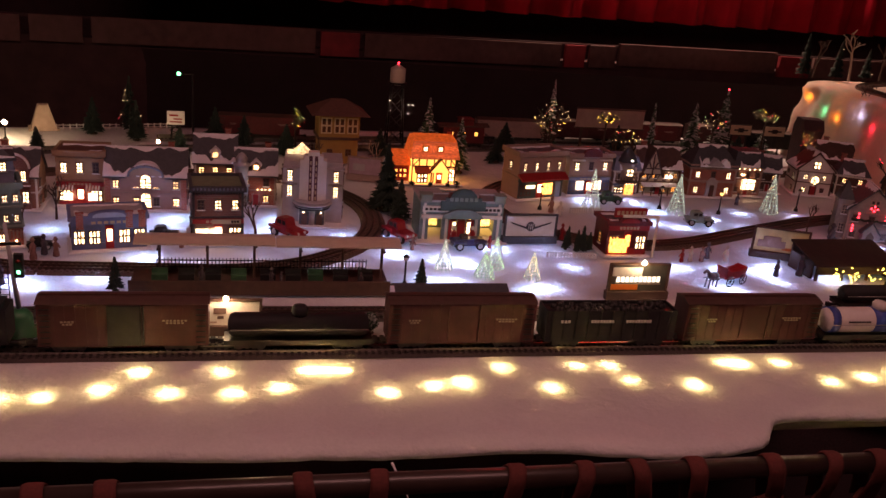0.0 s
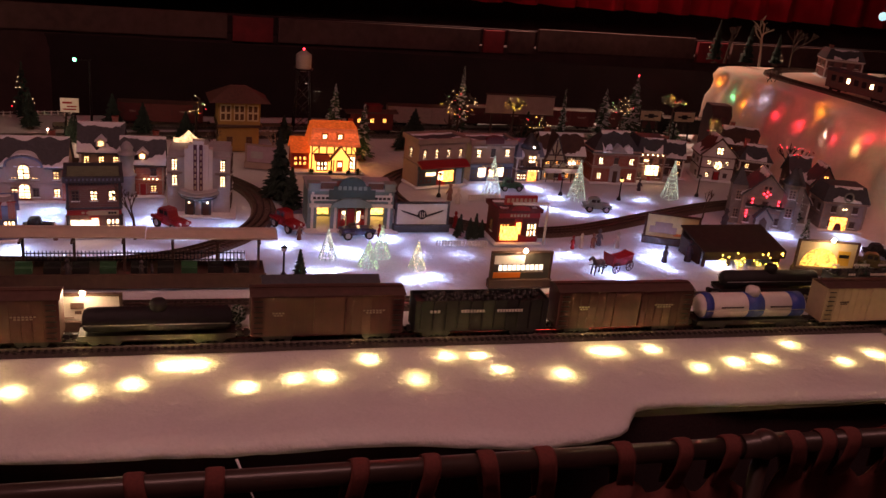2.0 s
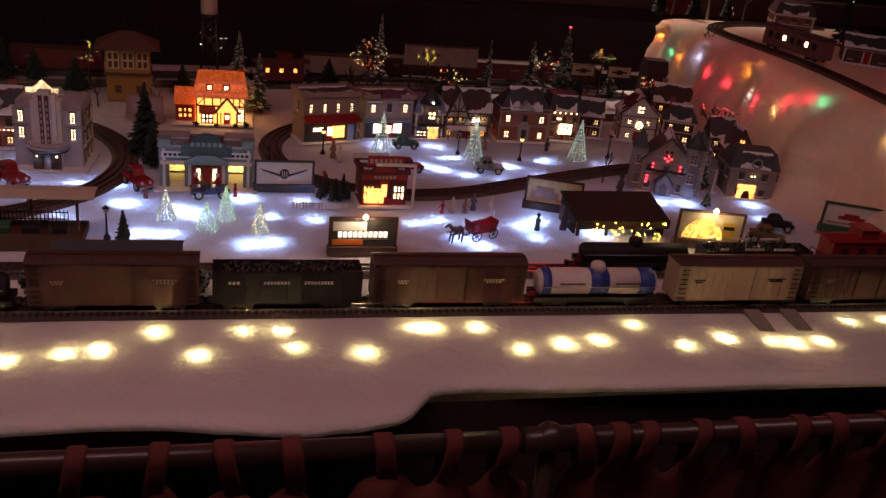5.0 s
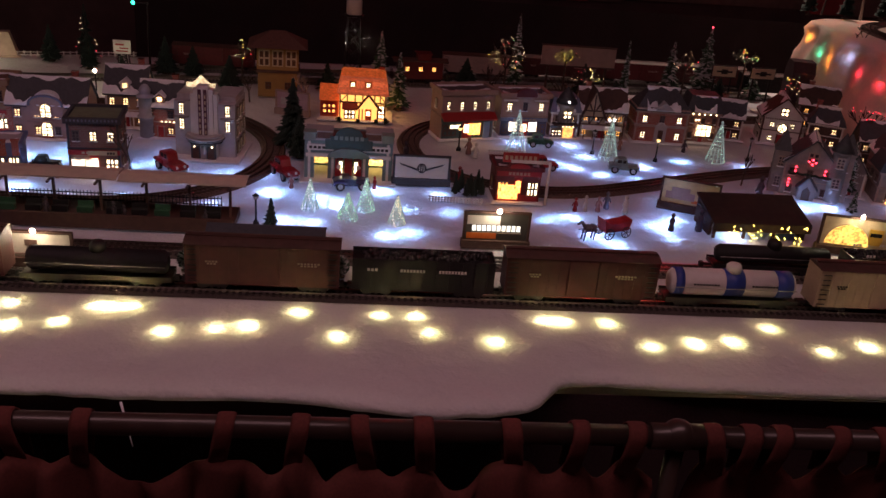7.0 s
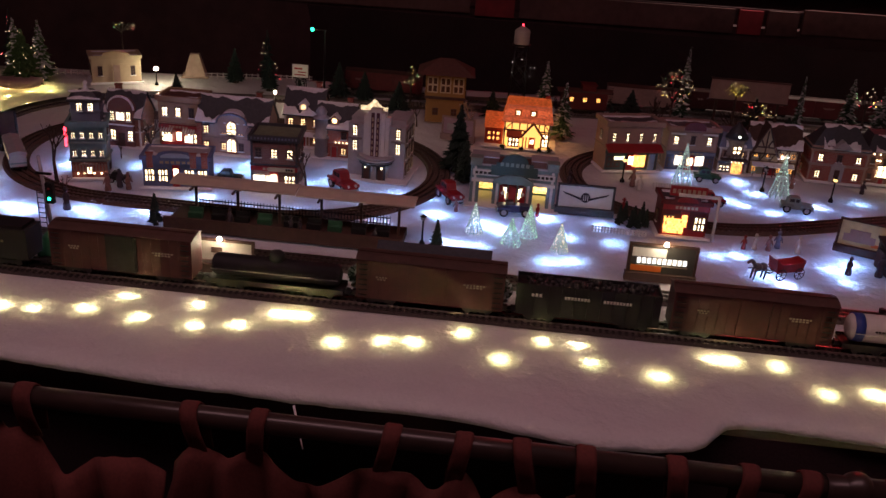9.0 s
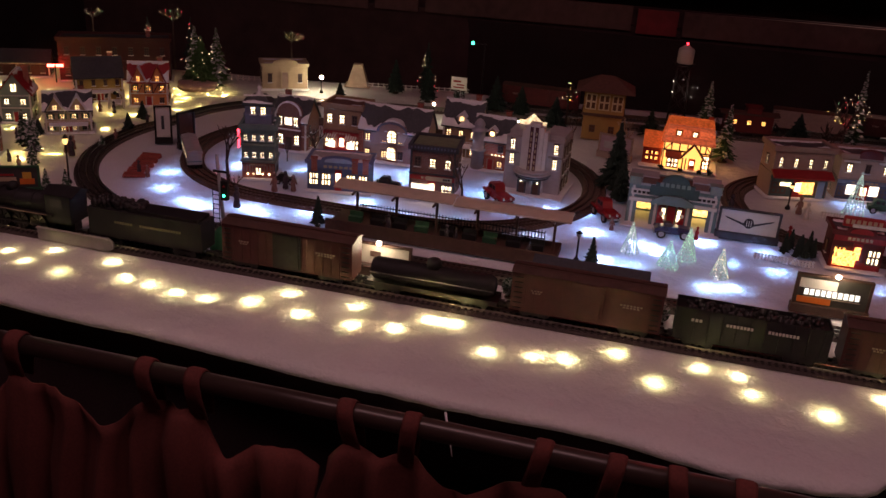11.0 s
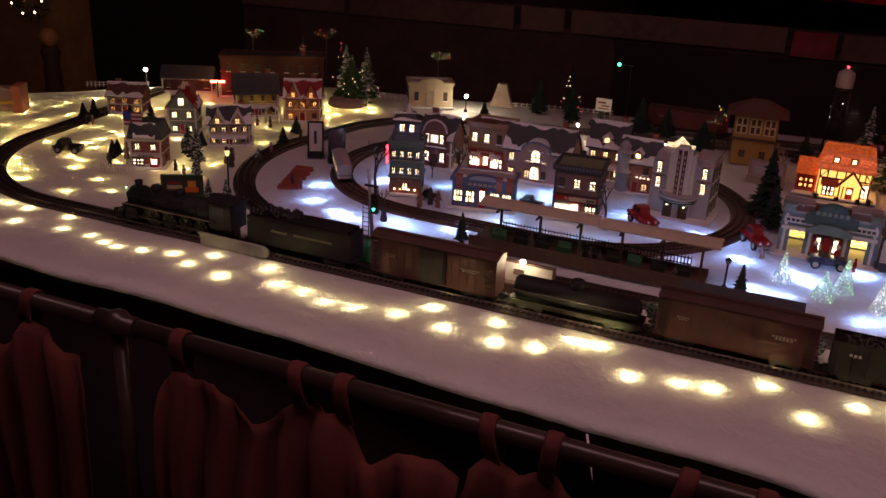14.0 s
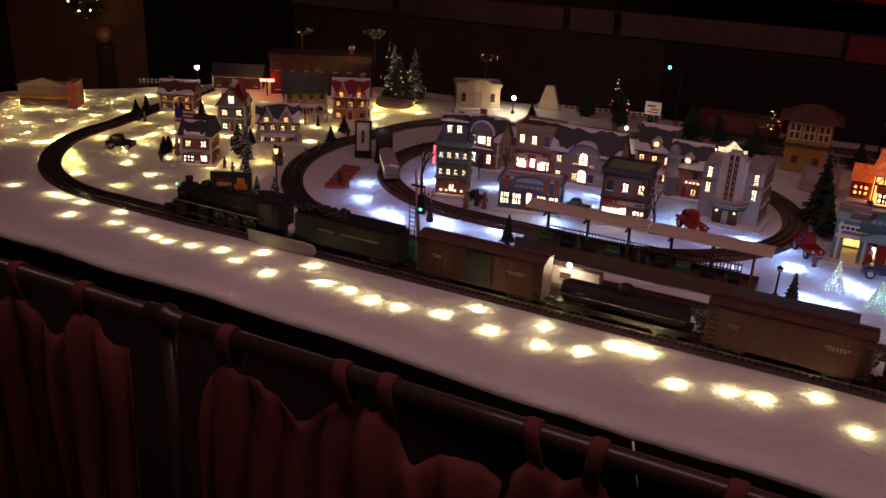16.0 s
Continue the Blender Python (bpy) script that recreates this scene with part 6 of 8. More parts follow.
# open shed behind the right-hand billboard
t = thing("market_shed", "dark brown open shed with a sloping roof and fairy lights", "shed", 1.40, 1.765, 0, 2)
part("roof", G().prismx([(-0.066, 0.036), (0.05, 0.064), (0.05, 0.068), (-0.066, 0.040)], -0.115, 0.115), mat("tarred_board", (0.035, 0.020, 0.017), 0.8, var=0.4, scale=60), t)
part("eaves_board", G().box(0, -0.0655, 0.020, 0.23, 0.003, 0.018), MATS["tarred_board"], t, "dark board hanging from the eaves")
part("back_wall", G().box(0, 0.045, 0, 0.22, 0.006, 0.060), DARKBROWN, t)
part("side_wall", G().box(-0.108, 0, 0, 0.006, 0.084, 0.042), DARKBROWN, t)
part("side_wall", G().box(0.108, 0, 0, 0.006, 0.084, 0.042), DARKBROWN, t)
for u in (-0.105, -0.035, 0.035, 0.105):
    part("post", G().box(u, -0.055, 0, 0.006, 0.006, 0.038), DARKBROWN, t)
g = G()
for i in range(42):
    g.ball(-0.10 + 0.2 * rng.random(), -0.066 - 0.03 * rng.random(), 0.004 + 0.038 * rng.random(), 0.0017, 5, 3)
part("fairy_lights", g, YELLOWGLOW, t, "tangle of yellow fairy lights", kind="stuff")

# far village in warm light
house("red brick schoolhouse with a bright window", -1.197, 1.70, 24, 0.084, 0.075, 0.122, BRICKRED, SLATE, "mansard", 2, 2, shop=1, pane=WARMHI)
house("brown farmhouse with amber windows", -1.655, 2.13, 22, 0.115, 0.08, 0.092, BRICKBROWN, ROOFBROWN, "gable", 2, 3, pane=AMBER)
house("green cottage with a red snowy roof", -1.335, 2.02, 28, 0.085, 0.085, 0.140, PALEGREEN, REDP, "gable_front", 2, 2, pane=WARMHI, snowy=True)
house("cream house with a dark green roof and porch", -1.15, 2.0, 34, 0.120, 0.09, 0.108, CREAM, SLATE, "gable", 2, 4, pane=WARM, gables=2, porch=True, shutters=GREENP)
house("olive yellow clapboard house with a grey roof", -1.285, 2.34, 40, 0.140, 0.09, 0.130, mat("olive_clapboard", (0.36, 0.25, 0.06), 0.7, var=0.25), SLATE, "gable", 2, 4, pane=MATS["unlit_glass"], porch=True, snowy=False, win=(0.22, 0.34), wframe=DARKFRAME)
house("orange half-timbered house with a red roof", -1.125, 2.36, 28, 0.115, 0.09, 0.130, mat("orange_plaster", (0.60, 0.26, 0.10), 0.7, var=0.2), REDP, "gable", 2, 3, timber=True, pane=AMBER, gables=2)
house("small brown cottage among the trees", -1.42, 2.13, 24, 0.075, 0.07, 0.085, BRICKBROWN, SLATE, "gable", 1, 2, pane=WARM)
# the dim light at the back is put into this brick's dark colour
house("long red brick factory at the back", -1.40, 2.60, 30, 0.36, 0.10, 0.150, brick_mat("dimmed_brick", (0.075, 0.018, 0.016), (0.06, 0.03, 0.028)), SLATE, "flat", 2, 7, pane=MATS["unlit_glass"], trim=MATS["dimmed_brick"], snowy=False, skip=0.2)
house("low dark red warehouse at the back", -1.70, 2.50, 28, 0.18, 0.08, 0.085, MATS["dimmed_brick"], SLATE, "gable", 1, 4, pane=MATS["unlit_glass"], snowy=False, chimney=False)
house("white flat-roofed depot with an arched front", -0.855, 2.78, 30, 0.155, 0.09, 0.092, CREAM, CREAM, "parapet", 1, 3, pane=MATS["unlit_glass"], trim=CREAM, chimney=False, sign=CREAM, door=WARMGREY)
single("tapered_hopper", G().box(0, 0, 0, 0.078, 0.06, 0.080, tx=0.40, ty=0.5).box(0, 0, 0, 0.092, 0.066, 0.006), mat("dull_tan_canvas", (0.42, 0.32, 0.24), 0.8, var=0.25, scale=60), "dull tan tapered canvas hood at the back", "model building", -0.655, 2.97, 0, 14)
t = thing("wall_lamp", "red lamp washing the factory's brick wall", "lamp", -1.545, 2.470, 0, 30)
part("bracket", G().box(0, 0.02, 0, 0.004, 0.004, 0.060), DARKM, t)
part("tube", G().box(0, 0.024, 0.052, 0.050, 0.004, 0.008), glow("red_neon", (1.0, 0.05, 0.03), 26.0), t, "glowing red tube")

# gift-box bridge at the far end
t = thing("covered_platform", "pink and yellow covered platform at the far end", "model building", -2.02, 1.93, 0, 30)
part("body", G().box(0, 0, 0.006, 0.16, 0.05, 0.07), PINKP, t)
part("end_wall", G().box(0.09, 0, 0, 0.03, 0.07, 0.085), mat("salmon_paint", (0.55, 0.17, 0.09), 0.6), t)
part("beam", G().box(-0.02, -0.032, 0.03, 0.2, 0.008, 0.008), YELLOWP, t, "yellow beam")
part("gable", G().prism([(-0.09, 0.07), (0.08, 0.07), (0.0, 0.096)], -0.03, -0.02), CREAM, t)


# ---------- platforms and billboards ----------
t = thing("station_platform", "long dark station platform with a tan canopy on posts", "station", 0.02, 1.665, 0, 0)
part("deck", G().box(-0.003, 0.0, 0.0, 0.50, 0.105, 0.016), DARKBROWN, t)
for a, b, z1 in ((-0.245, 0.02, 0.098), (0.022, 0.27, 0.096)):
    g = G().prismx([(-0.030, z1 - 0.004), (0.0, z1 + 0.002), (0.028, z1 - 0.002), (0.028, z1 + 0.001), (0.0, z1 + 0.005), (-0.030, z1 - 0.001)], a, b)
    part("canopy", g, ROOFTAN, t, "tan canopy roof")
for u in (-0.2, -0.11, -0.02, 0.07, 0.155, 0.235):
    part("post", G().box(u, 0.0, 0.016, 0.005, 0.005, 0.078).box(u, 0, 0.084, 0.004, 0.07, 0.004), DARKBROWN, t)
g = G()
for i in range(60):
    u = -0.21 + 0.42 * i / 59
    g.tube((u, 0.046, 0.016), (u, 0.046, 0.04), 0.0009, n=4)
g.box(0, 0.046, 0.034, 0.42, 0.0015, 0.002).box(0, 0.046, 0.020, 0.42, 0.0015, 0.002)
part("railing", g, BLACKM, t, "black picket railing")
part("fascia", G().box(-0.003, -0.0545, 0.001, 0.50, 0.004, 0.03), DARKBROWN, t)
for i in range(9):
    u = -0.2 + 0.05 * i + 0.01 * rng.random()
    part("bench", G().box(u, -0.01, 0.016, 0.03, 0.012, 0.012).box(u, -0.004, 0.028, 0.03, 0.003, 0.010), BLACKM if i % 3 else GREENP, t)

t = thing("wayside_station", "small open station with dark roof, sign and cream platform", "station", 0.352, 1.446, 0, 0)
part("platform", G().box(0, 0, 0, 0.222, 0.062, 0.012), CREAM, t, "cream platform")
part("roof", G().prismx([(-0.040, 0.074), (0, 0.092), (0.040, 0.074), (0.040, 0.078), (0, 0.096), (-0.040, 0.078)], -0.106, 0.106), SLATE, t)
for u in (-0.07, 0.07):
    part("post", G().box(u, 0, 0.012, 0.006, 0.006, 0.07).prism([(u - 0.014, 0.074), (u, 0.05), (u + 0.014, 0.074)], -0.003, 0.003), DARKBROWN, t)
part("sign", G().box(0, -0.030, 0.060, 0.12, 0.003, 0.011), DARKBROWN, t, "dark sign board")
g = G()
for u, ww in ((-0.043, 0.022), (-0.008, 0.03), (0.035, 0.042)):
    n = int(ww / 0.0055)
    for i in range(n):
        g.box(u - ww / 2 + ww * (i + 0.5) / n, -0.032, 0.0625, ww / n * 0.62, 0.001, 0.006)
part("lettering", g, CREAM, t, "pale lettering bars")
part("lamp", G().ball(0.03, 0, 0.072, 0.004, 8, 5), LAMPGLOW, t, "lit lamp under the roof")
part("luggage", G().box(-0.01, 0.004, 0.012, 0.09, 0.02, 0.022), DARKBROWN, t)

def figurine(x, y, z, material, h=0.036, group="painted figurines"):
    k = h / 0.036
    g = G().lathe([(0.006 * k, 0), (0.0062 * k, 0.004 * k), (0.0042 * k, 0.014 * k), (0.0058 * k, 0.022 * k), (0.003 * k, 0.0275 * k), (0.0018 * k, 0.029 * k)], 9)
    g.ball(0, 0, 0.032 * k, 0.0036 * k, 8, 5)
    g.lathe([(0.005 * k, 0), (0.003 * k, 0.001 * k), (0.0026 * k, 0.004 * k)], 8, 0, 0, 0.0335 * k)
    g.tube((-0.005 * k, 0, 0.024 * k), (-0.008 * k, -0.002 * k, 0.013 * k), 0.0014 * k, n=5)
    g.tube((0.005 * k, 0, 0.024 * k), (0.008 * k, -0.003 * k, 0.014 * k), 0.0014 * k, n=5)
    return single("figurine", g, material, "small painted resin figurine standing on the layout", "figurine", x, y, z, rng.uniform(0, 360), group)


for x, y in ((0.29, 1.432), (0.31, 1.438), (0.325, 1.43), (0.38, 1.436), (0.395, 1.43), (0.435, 1.418), (0.447, 1.414)):
    figurine(x, y, 0.012 if not 0.29 <= x <= 0.40 else 0.012, DARKRESIN, 0.026 if x < 0.42 else 0.030)
for x, y in ((0.033, 1.63), (0.052, 1.635), (-0.10, 1.64), (0.21, 1.63)):
    figurine(x, y, 0.016, DARKRESIN, 0.034 if x < 0.05 else 0.026)
for x, y, m, h in ((-0.44, 1.80, SKIN, 0.045), (-0.425, 1.83, DARKRESIN, 0.042), (-0.40, 1.82, SKIN, 0.04), (-0.155, 1.88, SKIN, 0.03), (-0.47, 1.665, DARKRESIN, 0.05), (1.21, 1.735, DARKRESIN, 0.04), (1.275, 1.74, DARKRESIN, 0.05), (1.01, 1.825, REDP, 0.032), (1.035, 1.83, WHITEP, 0.036), (1.065, 1.83, SKIN, 0.036), (1.09, 1.85, BLUEGREY, 0.04), (1.13, 1.83, WHITEP, 0.04), (0.80, 2.20, SKIN, 0.045), (0.815, 2.17, WHITEP, 0.04), (1.32, 1.88, BLUEP, 0.04), (1.505, 1.96, DARKRESIN, 0.06), (0.755, 1.975, REDP, 0.04), (-0.79, 1.775, DARKRESIN, 0.034), (-0.76, 1.765, SKIN, 0.03), (-1.05, 1.85, SKIN, 0.045), (-1.02, 1.83, DARKRESIN, 0.05), (-1.26, 1.80, DARKRESIN, 0.04), (-1.30, 1.74, SKIN, 0.045), (-1.40, 1.95, SKIN, 0.04), (-1.43, 1.98, DARKRESIN, 0.045), (-0.68, 1.86, DARKRESIN, 0.035), (0.36, 1.885, SKIN, 0.03), (0.55, 1.905, REDP, 0.03), (0.63, 2.12, DARKRESIN, 0.05), (1.24, 2.31, SKIN, 0.036), (1.43, 2.32, DARKRESIN, 0.036)):
    figurine(x, y, 0, m, h)


def billboard(label, x, y, rz, w, h, face, art, lamp=True, framing=DARKBROWN, lit=None):
    t = thing("billboard", label, "billboard", x, y, 0, rz, group="model billboards")
    part("skirt", G().box(0, 0, 0, w * 1.04, 0.016, 0.018), framing, t)
    g = G()
    for s in (-1, 1):
        g.box(s * (w / 2 - 0.002), 0, 0.018, 0.005, 0.007, h - 0.018)
    g.box(0, 0, h - 0.004, w - 0.009, 0.007, 0.004)
    part("frame", g, framing, t)
    part("panel", G().box(0, 0.001, 0.018, w - 0.009, 0.003, h - 0.022), face, t)
    for nm, u0, u1, v0, v1, m in art:
        ww, hh = w - 0.014, h - 0.03
        part(nm, G().box(-ww / 2 + ww * (u0 + u1) / 2, -0.0012 - 0.0004 * rng.random(), 0.021 + hh * v0, ww * (u1 - u0), 0.001, hh * (v1 - v0)), m, t)
    if lamp:
        part("lamp_bracket", G().tube((0, 0, h - 0.002), (0, -0.014, h + 0.006), 0.0016, n=6), DARKM, t)
        part("bulb", G().ball(0, -0.016, h + 0.007, 0.0045, 6, 4), LAMPGLOW, t, "lit bulb above the board")
    return t


billboard("dark-framed billboard with a bird picture and small lamp", -0.048, 1.437, 0, 0.122, 0.068, mat("pale_poster", (0.55, 0.50, 0.44), 0.6), [("picture", 0.3, 0.5, 0.5, 0.8, DARKBROWN), ("picture", 0.36, 0.46, 0.25, 0.4, DARKBROWN), ("lettering", 0.02, 0.35, 0.04, 0.12, WARMGREY)])
oldart = [("picture", 0.0, 0.55, 0.62, 1.0, WHITEP), ("picture", 0.0, 0.5, 0.0, 0.25, ORANGEP), ("lettering", 0.08, 0.92, 0.24, 0.27, CREAM)]
# lettering bars emit: lamplight on the white letters is put into their material
for i in range(10):
    oldart.append(("lettering", 0.09 + i * 0.083, 0.15 + i * 0.083, 0.34, 0.58, glow("emissive_lettering", (1, 0.93, 0.8), 1.2)))
billboard("black and yellow billboard with a bright lamp and white lettering bars", 0.795, 1.600, 1, 0.136, 0.080, mat("black_poster", (0.05, 0.045, 0.04), 0.5), oldart)
t = billboard("white billboard with a dark winged emblem", 0.660, 1.945, 2, 0.135, 0.075, WHITEP, [], lamp=False, framing=SLATE)
EMBLEM = mat("emblem_navy", (0.02, 0.02, 0.03), 0.5)
for sg in (-1, 1):
    part("wing", G().prism([(sg * 0.008, 0.041), (sg * 0.054, 0.055), (sg * 0.048, 0.050), (sg * 0.036, 0.046), (sg * 0.022, 0.041), (sg * 0.008, 0.036)], -0.0022, -0.0006), EMBLEM, t, "dark pointed wing")
g = G().prism([(0.011 * math.cos(math.pi * i / 8), 0.043 + 0.012 * math.sin(math.pi * i / 8)) for i in range(16)], -0.0026, -0.0006)
part("shield", g, EMBLEM, t, "dark round shield")
for u in (-0.005, 0.0, 0.005):
    part("shield_bar", G().box(u, -0.0030, 0.036, 0.0016, 0.0008, 0.014), WHITEP, t, "white bar")
billboard("yellow and pink car billboard with a bright lamp", 1.285, 1.852, -22, 0.135, 0.080, mat("yellow_poster", (0.62, 0.52, 0.26), 0.55), [("picture", 0.05, 0.6, 0.15, 0.5, PINKP), ("picture", 0.15, 0.5, 0.5, 0.72, PINKP), ("picture", 0.55, 0.98, 0.06, 0.2, ORANGEP)], lamp=False)
t = billboard("glowing yellow billboard with a round sun and bright lamp", 1.585, 1.645, -12, 0.150, 0.088, mat("cream_poster", (0.55, 0.45, 0.28), 0.55), [("picture", 0.7, 0.92, 0.12, 0.75, YELLOWP), ("lettering", 0.72, 0.9, 0.45, 0.6, DARKM)])
# the printed sun emits, so the board's lamplight is put into the picture
part("sun", G().prism([(-0.015 + 0.046 * math.cos(math.pi * i / 16), 0.022 + 0.046 * math.sin(math.pi * i / 16)) for i in range(17)], -0.0022, -0.0006), LITBOARD, t, "glowing half-round sun")
billboard("green-framed white billboard with a red car picture", 2.02, 1.735, -24, 0.135, 0.076, WHITEP, [("picture", 0.25, 0.8, 0.3, 0.5, REDP), ("picture", 0.35, 0.65, 0.5, 0.65, REDP), ("picture", 0.05, 0.95, 0.06, 0.14, WARMGREY)], lamp=False, framing=GREENP)
billboard("small faded wall billboard by the signal tower", 0.315, 2.47, -14, 0.10, 0.070, mat("mauve_poster", (0.42, 0.30, 0.36), 0.6), [("picture", 0.1, 0.5, 0.2, 0.7, GREYP)], lamp=False, framing=WARMGREY)
billboard("green-framed billboard with an orange sunburst picture", -0.945, 1.535, 28, 0.098, 0.068, mat("night_poster", (0.06, 0.05, 0.05), 0.5), [("sunburst", 0.58, 0.95, 0.1, 0.45, ORANGEP), ("sunburst", 0.66, 0.88, 0.45, 0.85, YELLOWP), ("lettering", 0.08, 0.5, 0.3, 0.55, CREAM), ("lettering", 0.1, 0.45, 0.62, 0.75, REDP)], lamp=False, framing=GREENP)
billboard("tall white poster board on dark feet", -0.875, 2.03, 30, 0.045, 0.105, WHITEP, [("picture", 0.35, 0.6, 0.25, 0.75, SLATE)], lamp=False, framing=DARKM)
billboard("tall dark poster board on dark feet", -0.80, 2.02, 60, 0.05, 0.100, DARKBROWN, [], lamp=False, framing=DARKM)
# tall lattice sign at the back
t = thing("lattice_sign", "square white sign on a dark lattice mast", "sign", -0.235, 2.80, 0, 0)
g = G()
for sx in (-0.018, 0.018):
    for sy in (-0.018, 0.018):
        g.tube((sx, sy, 0), (sx * 0.6, sy * 0.6, 0.075), 0.002, n=5)
for k in range(4):
    zz = 0.008 + k * 0.016
    g.tube((-0.018, -0.018, zz), (0.016, -0.016, zz + 0.015), 0.0012, n=4).tube((0.018, -0.018, zz), (-0.016, -0.016, zz + 0.015), 0.0012, n=4)
part("mast", g, DARKM, t, kind="stuff")
part("panel", G().box(0, -0.012, 0.072, 0.052, 0.004, 0.042), WHITEP, t)
part("lettering", G().box(-0.006, -0.0146, 0.098, 0.026, 0.001, 0.006).box(0.006, -0.0146, 0.088, 0.026, 0.001, 0.004).box(0, -0.0146, 0.079, 0.036, 0.001, 0.004), REDP, t, "red bars of lettering")
t = thing("beacon_mast", "tall dark lattice mast with a green light", "mast", -0.195, 2.97, 0, 0)
part("mast", G().tube((0, 0, 0), (0, 0, 0.2), 0.004, 0.0022, 6), DARKM, t)
part("arm", G().box(-0.02, 0, 0.196, 0.05, 0.004, 0.003), DARKM, t)
part("lamp", G().ball(-0.043, -0.003, 0.199, 0.006, 10, 6), GREENGLOW, t, "green beacon lamp")


# ---------- lamps, signals, tower ----------
t = thing("water_tower", "silver water tower on a dark lattice with a red top light", "water tower", 0.475, 2.97, 0, 0)
g = G()
for a in range(4):
    b = a * math.pi / 2 + 0.78
    g.tube((0.040 * math.cos(b), 0.040 * math.sin(b), 0), (0.026 * math.cos(b), 0.026 * math.sin(b), 0.205), 0.0028, 0.0022, 6)
    for k in range(4):
        c = b + math.pi / 2
        z0, z1 = k * 0.05, k * 0.05 + 0.048
        r0, r1 = 0.040 - 0.014 * z0 / 0.2, 0.040 - 0.014 * z1 / 0.2
        g.tube((r0 * math.cos(b), r0 * math.sin(b), z0), (r1 * math.cos(c), r1 * math.sin(c), z1), 0.0012, n=4)
        g.tube((r1 * math.cos(b), r1 * math.sin(b), z1), (r0 * math.cos(c), r0 * math.sin(c), z0), 0.0012, n=4)
part("lattice", g, DARKM, t)
part("tank", G().lathe([(0.014, 0.200), (0.024, 0.208), (0.026, 0.212), (0.026, 0.252), (0.024, 0.256), (0.006, 0.268), (0.001, 0.269)], 18), TINWHITE, t, "silver tank")
part("walkway", G().lathe([(0.031, 0.204), (0.033, 0.206), (0.033, 0.209), (0.026, 0.2095)], 16), DARKM, t)
part("lamp", G().ball(0, 0, 0.273, 0.0035, 8, 5), REDGLOW, t, "red top light")
g = G()
for i in range(6):
    g.ball(rng.uniform(-0.035, 0.06), -0.04, rng.uniform(0.10, 0.17), 0.0008, 5, 3)
part("sparkle_lights", g, WHITEGLOW, t, kind="stuff")


def street_lamp(x, y, h, lit, label, rz=0.0):
    t = thing("street_lamp", label, "street lamp", x, y, 0, rz, group="street lamps of the village")
    part("post", G().lathe([(0.007, 0), (0.006, 0.006), (0.0022, 0.012), (0.0018, h * 0.8), (0.003, h * 0.82)], 8), BLACKM, t)
    part("lantern", G().lathe([(0.003, h * 0.82), (0.0055, h * 0.86), (0.0058, h * 0.95)], 8) if lit is not LAMPGLOW else G().ball(0, 0, h * 0.9, 0.0068, 10, 7), lit, t, "glass lantern")
    part("cap", G().lathe([(0.0075, h * 0.95), (0.004, h * 0.985), (0.001, h * 1.03)], 8), BLACKM, t)
    return t


for x, y, lit in ((1.318, 2.222, LANTERN), (0.776, 2.227, LANTERN), (1.15, 2.26, GREYP), (0.306, 1.665, GREYP), (1.60, 2.27, GREYP)):
    street_lamp(x, y, 0.068, lit, "small black cast-iron street lamp")
for x, y, h in ((-0.728, 2.80, 0.062), (-1.86, 2.47, 0.075)):
    street_lamp(x, y, h, LAMPGLOW, "street lamp with a bright round globe")
for x, y, z in ((-0.27, 2.61, 0.055), (0.03, 2.46, 0.07)):
    t = thing("flood_lamp", "bright white floodlamp on a short pole", "lamp", x, y, 0)
    part("pole", G().tube((0, 0, 0), (0, 0, z), 0.002, n=6), DARKM, t)
    part("bulb", G().ball(0, 0, z + 0.004, 0.0042, 8, 6), LAMPGLOW, t, "glowing bulb")

# illuminated crown on the theatre roof
t = thing("roof_sign", "glowing crown-shaped sign above the theatre", "sign", 0.115, 2.16, 0.148, -4)
part("letters", G().prism([(-0.034, 0), (0.034, 0), (0.036, 0.012), (0.022, 0.012), (0.012, 0.02), (0, 0.032), (-0.012, 0.02), (-0.022, 0.012), (-0.036, 0.012)], -0.003, 0.003), glow("sign_glow", (1, 0.74, 0.4), 0.8, 0.8), t)

# signal gantry with a green base beside the front line
t = thing("crossing_signal", "tall railway signal on a round green base", "signal", -0.385, 1.447, 0, 0)
part("base", G().lathe([(0.032, 0), (0.032, 0.005), (0.022, 0.008), (0.020, 0.034), (0.014, 0.042), (0.004, 0.046)], 16), GREENBASE, t, "green plastic base")
part("mast", G().tube((0, 0, 0.04), (-0.012, 0, 0.195), 0.0042, 0.0032, 8), GREYP, t)
part("signal_head", G().box(0.006, -0.004, 0.105, 0.014, 0.010, 0.04), BLACKM, t)
part("lens", G().ball(0.006, -0.010, 0.115, 0.0030, 8, 5), GREENGLOW, t, "lit green lens")
part("lens", G().ball(0.006, -0.010, 0.134, 0.0036, 8, 5), mat("dark_red_lens", (0.1, 0.01, 0.01), 0.2), t)
part("bracket", G().box(-0.004, -0.002, 0.16, 0.03, 0.004, 0.004), DARKM, t)
g = G()
for s in (-0.03, -0.016):
    g.tube((s, 0.012, 0), (s, 0.012, 0.12), 0.0010, n=4)
for k in range(12):
    g.tube((-0.03, 0.012, 0.006 + 0.01 * k), (-0.016, 0.012, 0.006 + 0.01 * k), 0.0008, n=4)
part("ladder", g, DARKM, t)


